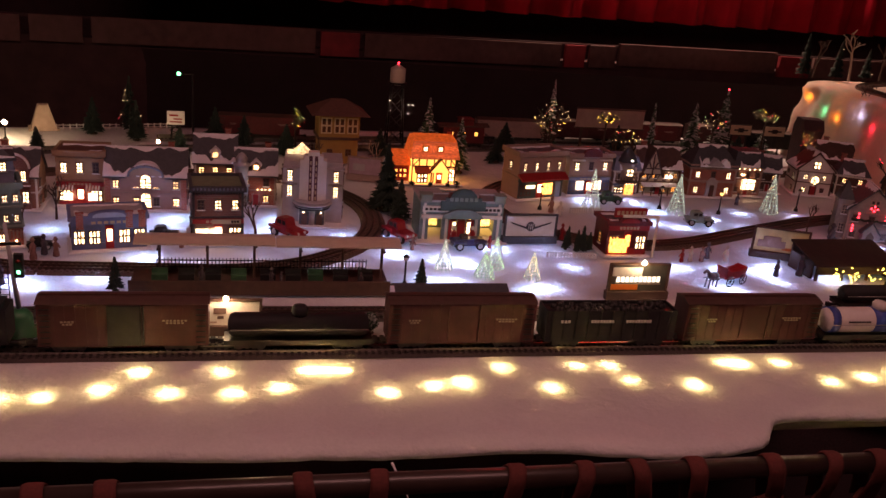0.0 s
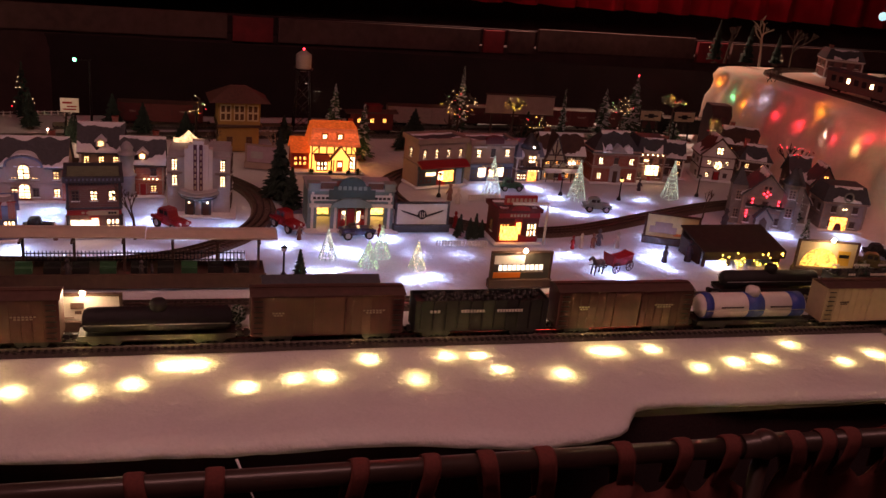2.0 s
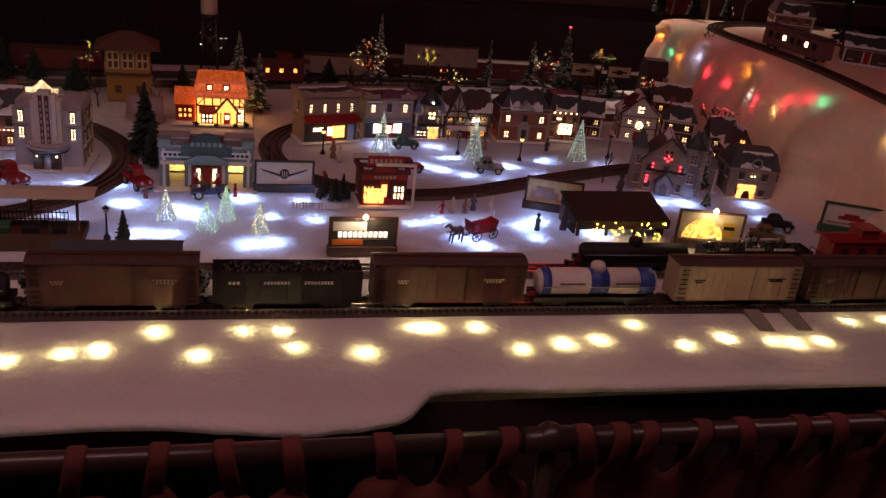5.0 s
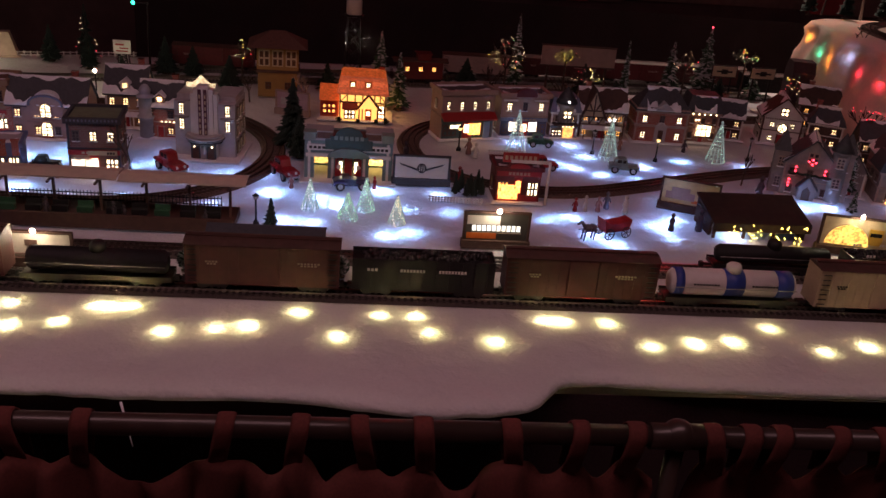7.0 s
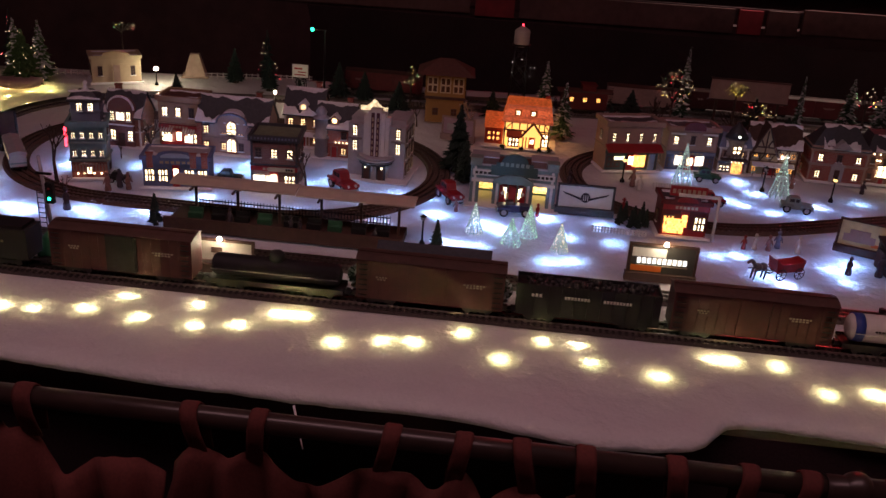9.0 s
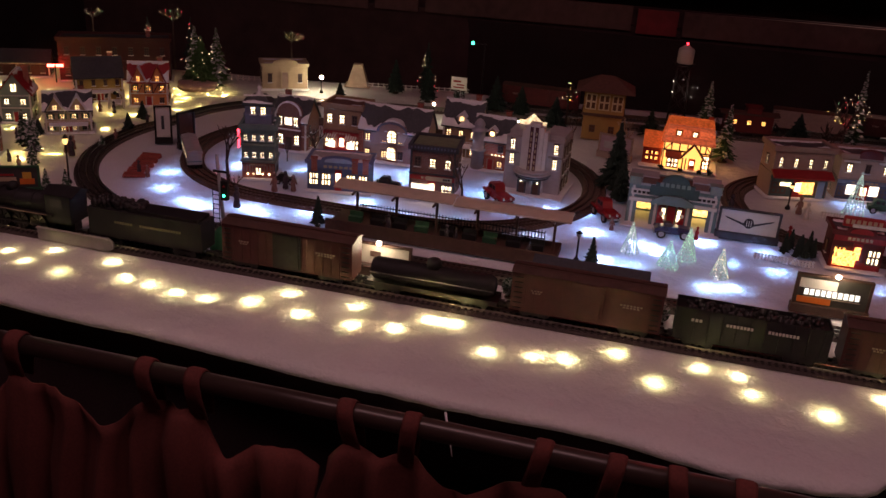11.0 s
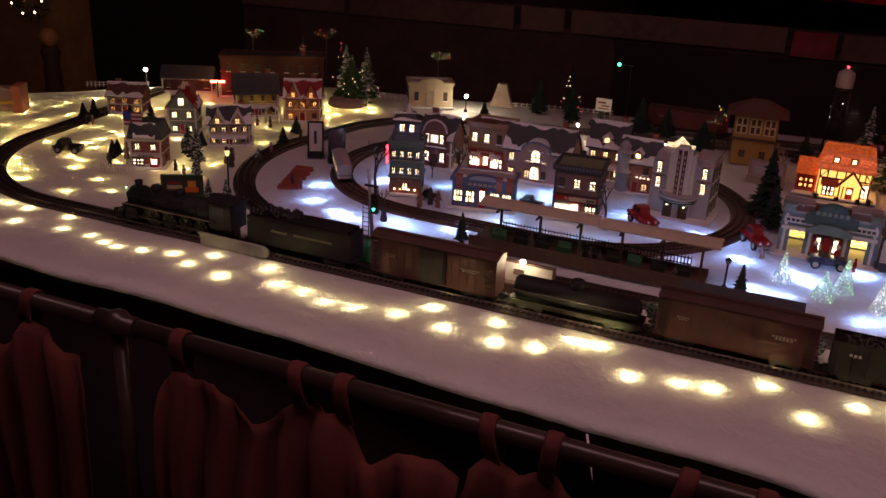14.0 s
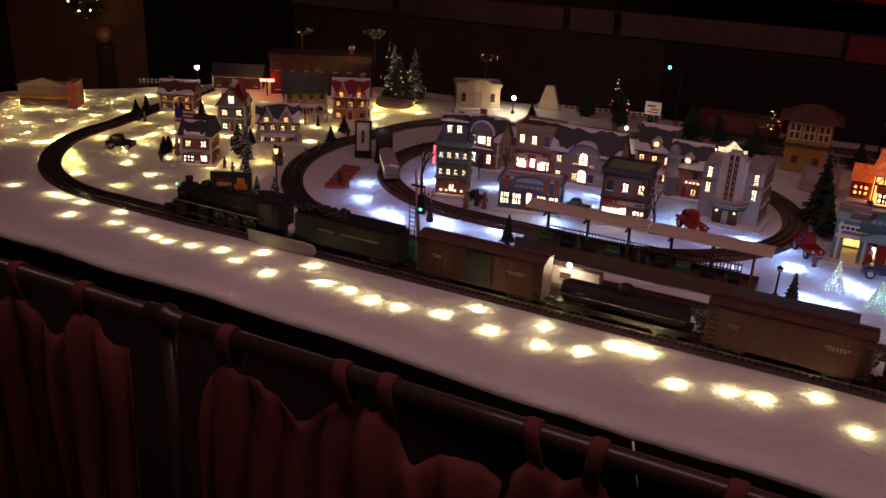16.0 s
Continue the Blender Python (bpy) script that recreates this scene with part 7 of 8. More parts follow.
# ---------- trees ----------
def bottle_brush(x, y, h, r, material, label, z=0.0, frost=None, n=420, lights=None, star=None, name="pine_tree"):
    t = thing(name, label, "tree", x, y, z, rng.uniform(0, 360), group="model trees")
    part("trunk", G().lathe([(r * 0.34, 0), (r * 0.34, 0.004), (0.0022, 0.006), (0.0016, h * 0.96), (0.0004, h * 0.99)], 7), BARK, t)
    q = random.Random(int(x * 1000 + y * 77))
    g, gf = G(), G()
    for i in range(n):
        k = (i + q.random()) / n
        k = 1 - (1 - k) ** 1.0
        zz = h * (0.10 + 0.88 * k)
        a = q.uniform(0, 6.283)
        ring = 0.82 + 0.18 * math.sin(k * 40)
        ln = r * (1.03 - k) * ring * q.uniform(0.72, 1.12) + 0.002
        d = Vector((math.cos(a), math.sin(a), q.uniform(-0.28, 0.10)))
        p0 = Vector((0, 0, zz))
        p1 = p0 + d * ln
        s = Vector((-math.sin(a), math.cos(a), 0)) * (0.0016 + ln * 0.13)
        pm = p0 + d * ln * 0.62
        up = Vector((0, 0, 0.002 + ln * 0.07))
        tgt = gf if frost and q.random() < 0.34 else g
        tgt.add([p0, pm + s, p1, pm - s, pm + up], [(0, 1, 4), (1, 2, 4), (2, 3, 4), (3, 0, 4)])
    part("needles", g, material, t, kind="stuff")
    if gf.v:
        part("frosting", gf, frost, t, "frosted tips", kind="stuff")
    for m, cnt in lights or ():
        gl = G()
        for i in range(cnt):
            k = q.random() ** 1.3
            a = q.uniform(0, 6.283)
            rr = r * (1.0 - k) + 0.001
            gl.ball(math.cos(a) * rr, math.sin(a) * rr, h * (0.10 + 0.86 * k), 0.0011, 5, 3)
        part("tree_lights", gl, m, t, "tiny lights", kind="stuff")
    if star:
        part("star", G().ball(0, 0, h + 0.003, 0.0034, 6, 4), star, t)
    return t


def wire_tree(x, y, h, r, m, label):
    """Spun cone of faintly emitting wire with tiny lights wound up it."""
    t = thing("light_cone_tree", label, "tree", x, y, 0, rng.uniform(0, 360), group="lit wire cone trees")
    g = G()
    for i in range(14):
        a = i * 6.283 / 14
        g.tube((r * math.cos(a), r * math.sin(a), 0), (0.002 * math.cos(a), 0.002 * math.sin(a), h * 0.95), 0.0009, 0.0006, 4)
    pts = []
    for i in range(150):
        k = i / 149
        a = k * 6.283 * 9
        pts.append(Vector((r * (1 - k) * math.cos(a), r * (1 - k) * math.sin(a), h * 0.95 * k)))
    for a, b in zip(pts, pts[1:]):
        g.tube(a, b, 0.0010, n=3, caps=False)
    part("wire_cone", g, GLASSY, t, "wound wire given a faint glow")
    gl = G()
    for i in range(0, 150, 4):
        gl.ball(*pts[i], 0.0012, 5, 3)
    part("bulbs", gl, m, t, "tiny bulbs", kind="stuff")
    part("star", G().lathe([(0.0005, h * 0.95), (0.004, h * 0.99), (0.0005, h * 1.03)], 5), GLASSY, t)
    return t


for x, y, h, r, m in ((0.41, 1.765, 0.068, 0.020, glow("pale_cone_led", (0.9, 0.95, 0.8), 4.0)), (0.492, 1.722, 0.058, 0.023, TINYGREEN), (0.53, 1.775, 0.072, 0.021, TINYGREEN), (0.597, 1.708, 0.062, 0.019, TINYWARM)):
    wire_tree(x, y, h, r, m, "small clear wire cone tree wound with tiny lights")
for x, y in ((0.935, 2.25), (1.185, 2.225), (1.50, 2.255)):
    wire_tree(x, y, 0.112, 0.027, glow("dim_cone_led", (0.75, 1.0, 0.7), 2.2), "tall clear wire cone tree with faint lights")

DARKTREE = "dark green bottle-brush pine on a small foot"
for x, y, h, r in ((0.338, 2.185, 0.182, 0.052), (0.362, 2.10, 0.112, 0.034), (-0.258, 1.63, 0.072, 0.018), (0.338, 1.652, 0.066, 0.017), (0.755, 1.93, 0.050, 0.011), (0.775, 1.915, 0.046, 0.010), (0.795, 1.93, 0.052, 0.011), (0.80, 1.90, 0.046, 0.010), (0.74, 1.90, 0.05, 0.011), (0.782, 1.89, 0.042, 0.010), (0.765, 1.888, 0.045, 0.010), (-0.36, 2.86, 0.13, 0.035), (-0.50, 2.93, 0.12, 0.04), (-0.12, 2.86, 0.12, 0.045), (-0.03, 2.84, 0.10, 0.04), (0.10, 2.74, 0.10, 0.045), (0.40, 2.78, 0.09, 0.04), (0.78, 2.74, 0.08, 0.04), (1.02, 2.62, 0.08, 0.03), (1.32, 2.72, 0.10, 0.05), (1.50, 2.74, 0.08, 0.04), (1.72, 2.86, 0.10, 0.05), (1.25, 2.86, 0.12, 0.05), (0.86, 2.92, 0.10, 0.05), (-0.22, 2.72, 0.08, 0.04), (-0.62, 2.70, 0.07, 0.03), (-1.48, 2.05, 0.07, 0.025), (-1.03, 2.10, 0.05, 0.02)):
    bottle_brush(x, y, h, r, PINEDARK, DARKTREE, n=900 if h > 0.15 else 560 if h > 0.09 else 300)
FROSTED = "frosted green bottle-brush pine with snowy tips"
for x, y, h, r in ((0.568, 2.84, 0.188, 0.044), (0.622, 2.59, 0.176, 0.042), (1.03, 2.95, 0.255, 0.036), (1.555, 2.90, 0.205, 0.052), (1.90, 3.0, 0.09, 0.045), (1.41, 2.93, 0.195, 0.024), (1.632, 1.572, 0.066, 0.017), (1.76, 2.02, 0.150, 0.030), (1.955, 1.975, 0.078, 0.022), (1.72, 1.90, 0.055, 0.013), (-1.11, 1.80, 0.100, 0.024), (-0.90, 1.575, 0.056, 0.014), (-0.855, 1.585, 0.058, 0.015), (-0.985, 1.50, 0.05, 0.012), (-1.05, 1.72, 0.06, 0.016), (-1.20, 1.92, 0.055, 0.015), (-1.36, 1.86, 0.06, 0.016), (-1.245, 1.78, 0.055, 0.016), (-1.00, 1.93, 0.03, 0.012)):
    bottle_brush(x, y, h, r, PINE, FROSTED, frost=FROST, n=460)
bottle_brush(1.685, 2.93, 0.25, 0.060, PINE, "tall frosted pine with a red star on its tip", frost=FROST, n=700, star=REDGLOW)
for x, y, lb in ((-0.39, 2.95, "dark pine with a few red lights"), (-1.42, 2.84, "dark pine with faint lights at the back"), (-1.30, 2.93, "dark pine with faint lights at the back")):
    bottle_brush(x, y, 0.19, 0.04, PINEDARK, lb, n=300, lights=((REDGLOW, 3), (TINYWARM, 9)))
for dx, dy, h, rr in ((0, 0, 0.175, 0.075), (-0.045, 0.04, 0.20, 0.05), (0.035, 0.045, 0.20, 0.05)):
    bottle_brush(-1.12 + dx, 2.68 + dy, h, rr, mat("lit_green_needles", (0.07, 0.14, 0.04), 0.7, var=0.4, scale=90), "tall full green pine with small warm lights", n=900, lights=((TINYWARM, 16),), frost=FROST if dx else None)


def bush(x, y, h):
    t = thing("frosted_bush", "round frosted evergreen bush on a small foot", "bush", x, y, 0, rng.uniform(0, 360), group="round bushes")
    part("trunk", G().lathe([(0.008, 0), (0.008, 0.002), (0.0018, 0.004), (0.0015, h * 0.5)], 7), BARK, t)
    g, gf = G(), G()
    for i in range(340):
        v = Vector((rng.gauss(0, 1), rng.gauss(0, 1), rng.gauss(0, 1))).normalized()
        c = Vector((0, 0, h * 0.56))
        p1 = c + Vector((v.x, v.y, v.z * 1.1)) * h * 0.40 * rng.uniform(0.8, 1.05)
        s = v.orthogonal().normalized() * 0.0021
        (gf if rng.random() < 0.4 else g).add([c + v * h * 0.15 + s, c + v * h * 0.15 - s, p1 - s * 0.9, p1 + s * 0.9], [(0, 1, 2, 3)])
    part("needles", g, PINE, t, kind="stuff")
    part("frosting", gf, FROST, t, kind="stuff")


bush(0.206, 1.440, 0.040)
bush(0.487, 1.440, 0.042)


def bare_tree(x, y, h, material, label, z=0.0, spread=0.55, depth=4, seed=1, lights=None):
    t = thing("bare_tree", label, "tree", x, y, z, 0, group="leafless model trees")
    q = random.Random(seed)
    g, tips = G(), []

    def grow(p, d, ln, r, k):
        e = p + d * ln
        g.tube(p, e, r, r * 0.68, 5, False)
        if k == 0:
            tips.append(e)
            return
        for i in range(q.choice((2, 3))):
            v = Vector((q.uniform(-1, 1), q.uniform(-1, 1), q.uniform(-0.1, 0.6)))
            grow(e, (d + v * spread * 1.3).normalized(), ln * q.uniform(0.6, 0.8), r * 0.68, k - 1)

    grow(Vector((0, 0, 0)), Vector((q.uniform(-0.1, 0.1), 0, 1)).normalized(), h * 0.36, h * 0.032, depth)
    part("trunk", g, material, t)
    if lights:
        gl = G()
        for p in tips:
            if q.random() < 0.3:
                gl.ball(p.x, p.y, p.z, 0.0013, 5, 3)
        part("tree_lights", gl, lights, t, "tiny lights", kind="stuff")


for i, (x, y, h, m, z) in enumerate(((0.005, 1.885, 0.120, BARK, 0), (-0.575, 1.825, 0.145, BARK, 0), (-0.445, 2.06, 0.10, BARK, 0), (1.50, 2.06, 0.085, BARK, 0), (0.355, 2.50, 0.12, PALEBARK, 0), (0.18, 2.58, 0.09, BARK, 0), (-0.51, 2.03, 0.06, BARK, 0), (1.97, 2.35, 0.16, BARK, 0), (1.13, 2.55, 0.14, BARK, 0), (0.90, 2.60, 0.16, BARK, 0), (2.12, 2.75, 0.12, BARK, 0.20), (2.30, 3.12, 0.19, PALEBARK, 0.283), (2.18, 3.18, 0.16, BARK, 0.283), (2.5, 3.2, 0.16, BARK, 0.283), (2.48, 2.28, 0.16, PALEBARK, 0.283), (-0.50, 1.72, 0.06, BARK, 0))):
    bare_tree(x, y, h, m, "leafless model tree with pale twigs" if m is PALEBARK else "dark leafless model tree", z=z, seed=i + 3, depth=4, lights=REDGLOW if i == 7 else None)


def lit_tree(x, y, zc, rx, rz, count, seed, gold=False):
    """A dark twiggy tree whose round crown carries small coloured fairy lights."""
    t = thing("fairy_light_tree", "dark leafless tree with a round crown of gold lights" if gold else "dark leafless tree strung with tiny warm and coloured lights", "tree", x, y, 0, 0, group="trees strung with coloured lights")
    q = random.Random(seed)
    g = G()
    fork = Vector((0, 0, zc - rz * 0.9))
    g.tube((0, 0, 0), fork, 0.0042, 0.003, 6, False)
    limbs = []
    for i in range(9):
        a = i * 2.4 + q.uniform(-0.3, 0.3)
        e = Vector((rx * 0.55 * math.cos(a), rx * 0.55 * math.sin(a), zc + rz * q.uniform(-0.4, 0.6)))
        g.tube(fork, e, 0.0020, 0.0012, 5, False)
        limbs.append(e)
    groups = [G(), G(), G(), G()]
    for i in range(count * 2):
        v = Vector((q.gauss(0, 1), q.gauss(0, 1), q.gauss(0, 1))).normalized() * q.uniform(0.45, 1.0)
        p = Vector((v.x * rx, v.y * rx, zc + v.z * rz))
        near = min(limbs, key=lambda e: (e - p).length)
        g.tube(near, p, 0.0009, 0.0005, 3, False)
        if i % 2:
            (groups[0] if gold and q.random() < 0.7 else groups[q.choice((0, 1, 2, 2, 2, 3))]).ball(p.x, p.y, p.z, q.uniform(0.0006, 0.0010), 5, 3)
    part("trunk", g, BARK, t)
    for gg, m, lb in zip(groups, (YELLOWGLOW, REDGLOW, TINYWARM, TINYGREEN), ("gold", "red", "warm", "green")):
        if gg.v:
            part("tree_lights", gg, m, t, lb + " tiny lights", kind="stuff")


for i, (x, y, zc, rx, rz, c, gold) in enumerate(((0.965, 2.76, 0.155, 0.066, 0.056, 62, False), (1.155, 2.75, 0.165, 0.048, 0.022, 30, True), (1.215, 2.72, 0.112, 0.068, 0.022, 30, False), (1.55, 2.75, 0.168, 0.042, 0.036, 36, False), (1.75, 2.76, 0.195, 0.052, 0.024, 30, False), (1.92, 2.74, 0.12, 0.035, 0.035, 24, False), (0.13, 2.80, 0.105, 0.03, 0.04, 18, False))):
    lit_tree(x, y, zc, rx, rz, c, 40 + i, gold)

# blank and lettered boards standing behind the houses
t = thing("blank_board", "long blank pale board on posts behind the street", "billboard", 1.231, 2.90, 0, 0)
part("panel", G().box(0, 0, 0.100, 0.252, 0.006, 0.064), mat("greyed_board", (0.30, 0.22, 0.19), 0.7, var=0.25, scale=40, big=6), t)
part("frame", G().box(0, -0.001, 0.0955, 0.258, 0.010, 0.0045).box(0, -0.001, 0.164, 0.258, 0.010, 0.0035), DARKBROWN, t)
for s in (-0.1, 0.1):
    part("post", G().box(s, 0.006, 0, 0.008, 0.006, 0.16), DARKBROWN, t)
for x in (1.744, 1.882):
    t = thing("small_board", "small pale board with a dark emblem on posts", "billboard", x, 2.90, 0, 0, group="small boards behind the houses")
    part("panel", G().box(0, 0, 0.096, 0.082, 0.004, 0.034), CREAM, t)
    part("frame", G().box(0, 0.003, 0.093, 0.090, 0.003, 0.040), DARKM, t)
    part("emblem", G().box(0, -0.0025, 0.110, 0.056, 0.001, 0.006).box(0, -0.0027, 0.105, 0.022, 0.001, 0.016), DARKM, t)
    for s in (-0.03, 0.03):
        part("post", G().box(s, 0.006, 0, 0.005, 0.003, 0.12), DARKM, t)

# ---------- vehicles ----------
def car(x, y, rz, paint, label, roof=True, k=1.0):
    t = thing("model_car", label, "toy car", x, y, 0, rz, group="vintage model cars")
    L, W = 0.062 * k, 0.026 * k
    g = G().prism([(-L / 2, 0.008 * k), (L / 2, 0.008 * k), (L / 2, 0.016 * k), (L * 0.44, 0.0195 * k), (L * 0.12, 0.021 * k), (-L * 0.42, 0.0205 * k), (-L / 2, 0.016 * k)], -W * 0.36, W * 0.36)
    part("body", g, paint, t)
    if roof:
        part("cabin", G().prism([(-L * 0.36, 0.020 * k), (L * 0.12, 0.020 * k), (L * 0.06, 0.032 * k), (-L * 0.02, 0.034 * k), (-L * 0.26, 0.033 * k), (-L * 0.34, 0.028 * k)], -W * 0.34, W * 0.34), paint, t)
        gl = G()
        for s in (-1, 1):
            gl.box(-L * 0.19, s * W * 0.345, 0.0235 * k, L * 0.15, 0.001, 0.0065 * k).box(-L * 0.02, s * W * 0.345, 0.0235 * k, L * 0.11, 0.001, 0.0065 * k)
        part("side_window", gl, MATS["dark_glass"], t)
    else:
        part("seat", G().box(-L * 0.15, 0, 0.019 * k, L * 0.2, W * 0.5, 0.008 * k), DARKBROWN, t)
    for sx in (-1, 1):
        for sy in (-1, 1):
            w = part("wheel", G().tube((sx * L * 0.32, sy * W * 0.36, 0.0082 * k), (sx * L * 0.32, sy * W * 0.5, 0.0082 * k), 0.0082 * k, n=14), RUBBER, t)
            part("hubcap", G().tube((sx * L * 0.32, sy * W * 0.5, 0.0082 * k), (sx * L * 0.32, sy * W * 0.515, 0.0082 * k), 0.005 * k, n=10), GREYP, w)
        fg = G()
        for sy in (-1, 1):
            fg.tube((sx * L * 0.32 - 0.012 * k, sy * W * 0.42, 0.0165 * k), (sx * L * 0.32 + 0.012 * k, sy * W * 0.42, 0.0155 * k), 0.003 * k, n=8)
        part("fender", fg, paint, t)
    for sy in (-1, 1):
        part("headlight", G().ball(L * 0.49, sy * W * 0.26, 0.016 * k, 0.0026 * k, 8, 5), WHITEP, t)
    for s in (-1, 1):
        part("bumper", G().box(s * L * 0.53, 0, 0.008 * k, 0.002, W * 0.9, 0.003 * k), STEELM, t)
    return t


car(0.078, 1.955, -50, REDP, "red vintage model car parked on the snow", k=1.45)
car(0.338, 1.955, -60, REDP, "red vintage model car beside the garage", k=1.4)
car(0.495, 1.898, 8, mat("navy_enamel", (0.03, 0.025, 0.09), 0.3, coat=0.5), "dark blue open vintage car before the garage", roof=False, k=1.3)
car(-0.195, 1.93, 5, DARKM, "dark vintage model car in the street", k=1.0)
car(0.985, 2.105, 5, REDP, "red model truck parked on the square", k=1.1)
car(1.20, 2.115, -8, PALEGREEN, "pale green vintage car on the square", k=1.2)
car(1.01, 2.30, 0, GREENP, "dark green model car beside the houses", k=1.1)
car(1.835, 1.755, -20, BLACKM, "black vintage model car near the hill", k=1.15)
car(1.755, 1.672, -35, mat("olive_enamel", (0.10, 0.09, 0.02), 0.35, coat=0.4), "olive vintage model car beside a small pine", k=1.3)
car(-1.47, 1.70, 20, DARKM, "dark model car among the warm lights", k=1.2)
car(-0.44, 1.862, 10, DARKM, "small dark model car by the teal building", k=0.8)

# trolley on the street railway
t = thing("trolley_car", "silver street trolley with a row of windows on the street line", "trolley", -0.719, 1.906, 0.0095, -55)
part("body", G().box(0, 0, 0.010, 0.15, 0.036, 0.030), mat("trolley_silver", (0.40, 0.38, 0.37), 0.35, 0.5, var=0.2), t)
part("roof", G().prismx([(-0.021, 0.040), (0.021, 0.040), (0.018, 0.046), (0.0, 0.050), (-0.018, 0.046)], -0.08, 0.08), GREYP, t)
part("stripe", G().box(0, 0, 0.017, 0.1508, 0.0368, 0.003), TEAL, t, "teal stripe round the body")
for s in (-1, 1):
    for i in range(7):
        w = part("window", G().box(-0.06 + i * 0.02, s * 0.0183, 0.024, 0.014, 0.0012, 0.012), DARKBROWN, t)
        part("pane", G().box(-0.06 + i * 0.02, s * 0.0188, 0.0255, 0.010, 0.0012, 0.009), glow("trolley_pane", (1, 0.7, 0.35), 0.7, 0.4), w)
truck(t, -0.045)
truck(t, 0.045)

# horse-drawn red sleigh carriage
t = thing("carriage", "red horse-drawn carriage with a small grey horse", "carriage", 1.065, 1.69, 0, 22)
part("body", G().prism([(-0.03, 0.016), (0.03, 0.016), (0.036, 0.04), (0.022, 0.036), (-0.02, 0.034), (-0.036, 0.046)], -0.015, 0.015), REDP, t)
for sx in (-0.022, 0.022):
    for sy in (-1, 1):
        g = G()
        for i in range(14):
            a, b = i * 6.283 / 14, (i + 1) * 6.283 / 14
            g.tube((sx + 0.012 * math.cos(a), sy * 0.018, 0.013 + 0.012 * math.sin(a)), (sx + 0.012 * math.cos(b), sy * 0.018, 0.013 + 0.012 * math.sin(b)), 0.0012, n=4)
            if i % 2 == 0:
                g.tube((sx, sy * 0.018, 0.013), (sx + 0.012 * math.cos(a), sy * 0.018, 0.013 + 0.012 * math.sin(a)), 0.0008, n=4)
        part("wheel", g, DARKBROWN, t)
part("shafts", G().tube((-0.03, -0.008, 0.02), (-0.085, -0.008, 0.022), 0.001, n=4).tube((-0.03, 0.008, 0.02), (-0.085, 0.008, 0.022), 0.001, n=4), DARKBROWN, t)
g = G().ball(-0.068, 0, 0.027, 0.010, 10, 6, 0.8).ball(-0.056, 0, 0.027, 0.0095, 10, 6, 0.85)
for sx in (-0.075, -0.05):
    for sy in (-0.005, 0.005):
        g.tube((sx, sy, 0.024), (sx - 0.003, sy, 0.0), 0.0026, 0.0016, 5)
g.tube((-0.075, 0, 0.03), (-0.086, 0, 0.043), 0.005, 0.0034, 7).tube((-0.086, 0, 0.043), (-0.096, 0, 0.038), 0.0038, 0.0024, 7)
single("horse_figurine", G().add(g.v, g.f, True), mat("grey_resin", (0.16, 0.15, 0.17), 0.5, var=0.3, scale=100), "grey resin horse figurine before the carriage", "figurine", 1.065, 1.69, 0, 22)

# low fences, steps and rails
def picket(label, x, y, rz, n, step=0.007, h=0.018):
    t = thing("picket_fence", label, "fence", x, y, 0, rz, group="white picket fences")
    L = n * step
    part("rail", G().box(0, 0, h * 0.3, L, 0.0016, 0.002).box(0, 0, h * 0.7, L, 0.0016, 0.002), WHITEP, t)
    g = G().prism([(-0.0018, 0), (0.0018, 0), (0.0018, h * 0.85), (0, h), (-0.0018, h * 0.85)], -0.0022, -0.0010)
    me = mesh("picket", g, WHITEP)
    for i in range(n):
        p = new("picket", me)
        p.parent = t
        p.location = (-L / 2 + (i + 0.5) * step, 0, 0)


picket("white picket fence before the red schoolhouse", -1.235, 1.635, 28, 13, h=0.024)
picket("white picket fence on a dark base by the pines", 0.735, 1.842, -3, 18, h=0.016)
picket("white picket fence behind the diner", 0.90, 2.20, 4, 14, h=0.018)
picket("white fence along the back of the layout", -1.05, 2.83, 16, 20, step=0.02, h=0.022)
picket("white fence along the back of the layout", -0.45, 3.0, 14, 20, step=0.02, h=0.022)
picket("white fence along the back edge", -1.95, 2.42, 36, 16, step=0.014, h=0.022)
for i in range(5):
    single("sleigh_board", G().box(0, 0, 0, 0.052, 0.016, 0.006).box(0, 0.005, 0.006, 0.048, 0.004, 0.004), mat("weathered_red", (0.33, 0.08, 0.06), 0.7, var=0.3, scale=80), "small weathered red bench lying in a row", "bench", -0.838 + 0.012 * i, 1.905 - 0.038 * i, 0, 10 + 3 * i, group="row of small red benches")
t = thing("diner_pole", "white striped pole with a ladder beside the diner", "pole", 0.945, 1.852, 0)
part("pole", G().tube((0, 0, 0), (0, 0, 0.105), 0.0035, n=8), WHITEP, t)
part("banner", G().box(-0.045, 0, 0.100, 0.09, 0.003, 0.007), WHITEP, t)
t = thing("flagpole", "flag with red and white stripes on a white pole", "flag", -1.255, 1.69, 0, 20)
part("pole", G().tube((0, 0, 0), (0, 0, 0.150), 0.0016, n=6).ball(0, 0, 0.151, 0.0028, 6, 4), WHITEP, t)
for i in range(7):
    part("stripe", G().box(0.026, 0.0005, 0.112 + i * 0.0052, 0.048, 0.0012, 0.0050), REDP if i % 2 == 0 else WHITEP, t)
part("canton", G().box(0.012, -0.0006, 0.1278, 0.021, 0.0012, 0.021), BLUEP, t, "blue canton")
for x in (1.52, 1.60):
    single("road_ramp", G().prismx([(-0.045, 0.0), (0.03, 0.0), (0.03, 0.006), (-0.045, 0.001)], -0.016, 0.016), mat("pale_ramp", (0.30, 0.30, 0.22), 0.7), "small pale grade-crossing ramp at the rails", "ramp", x, 1.312, 0, -6)
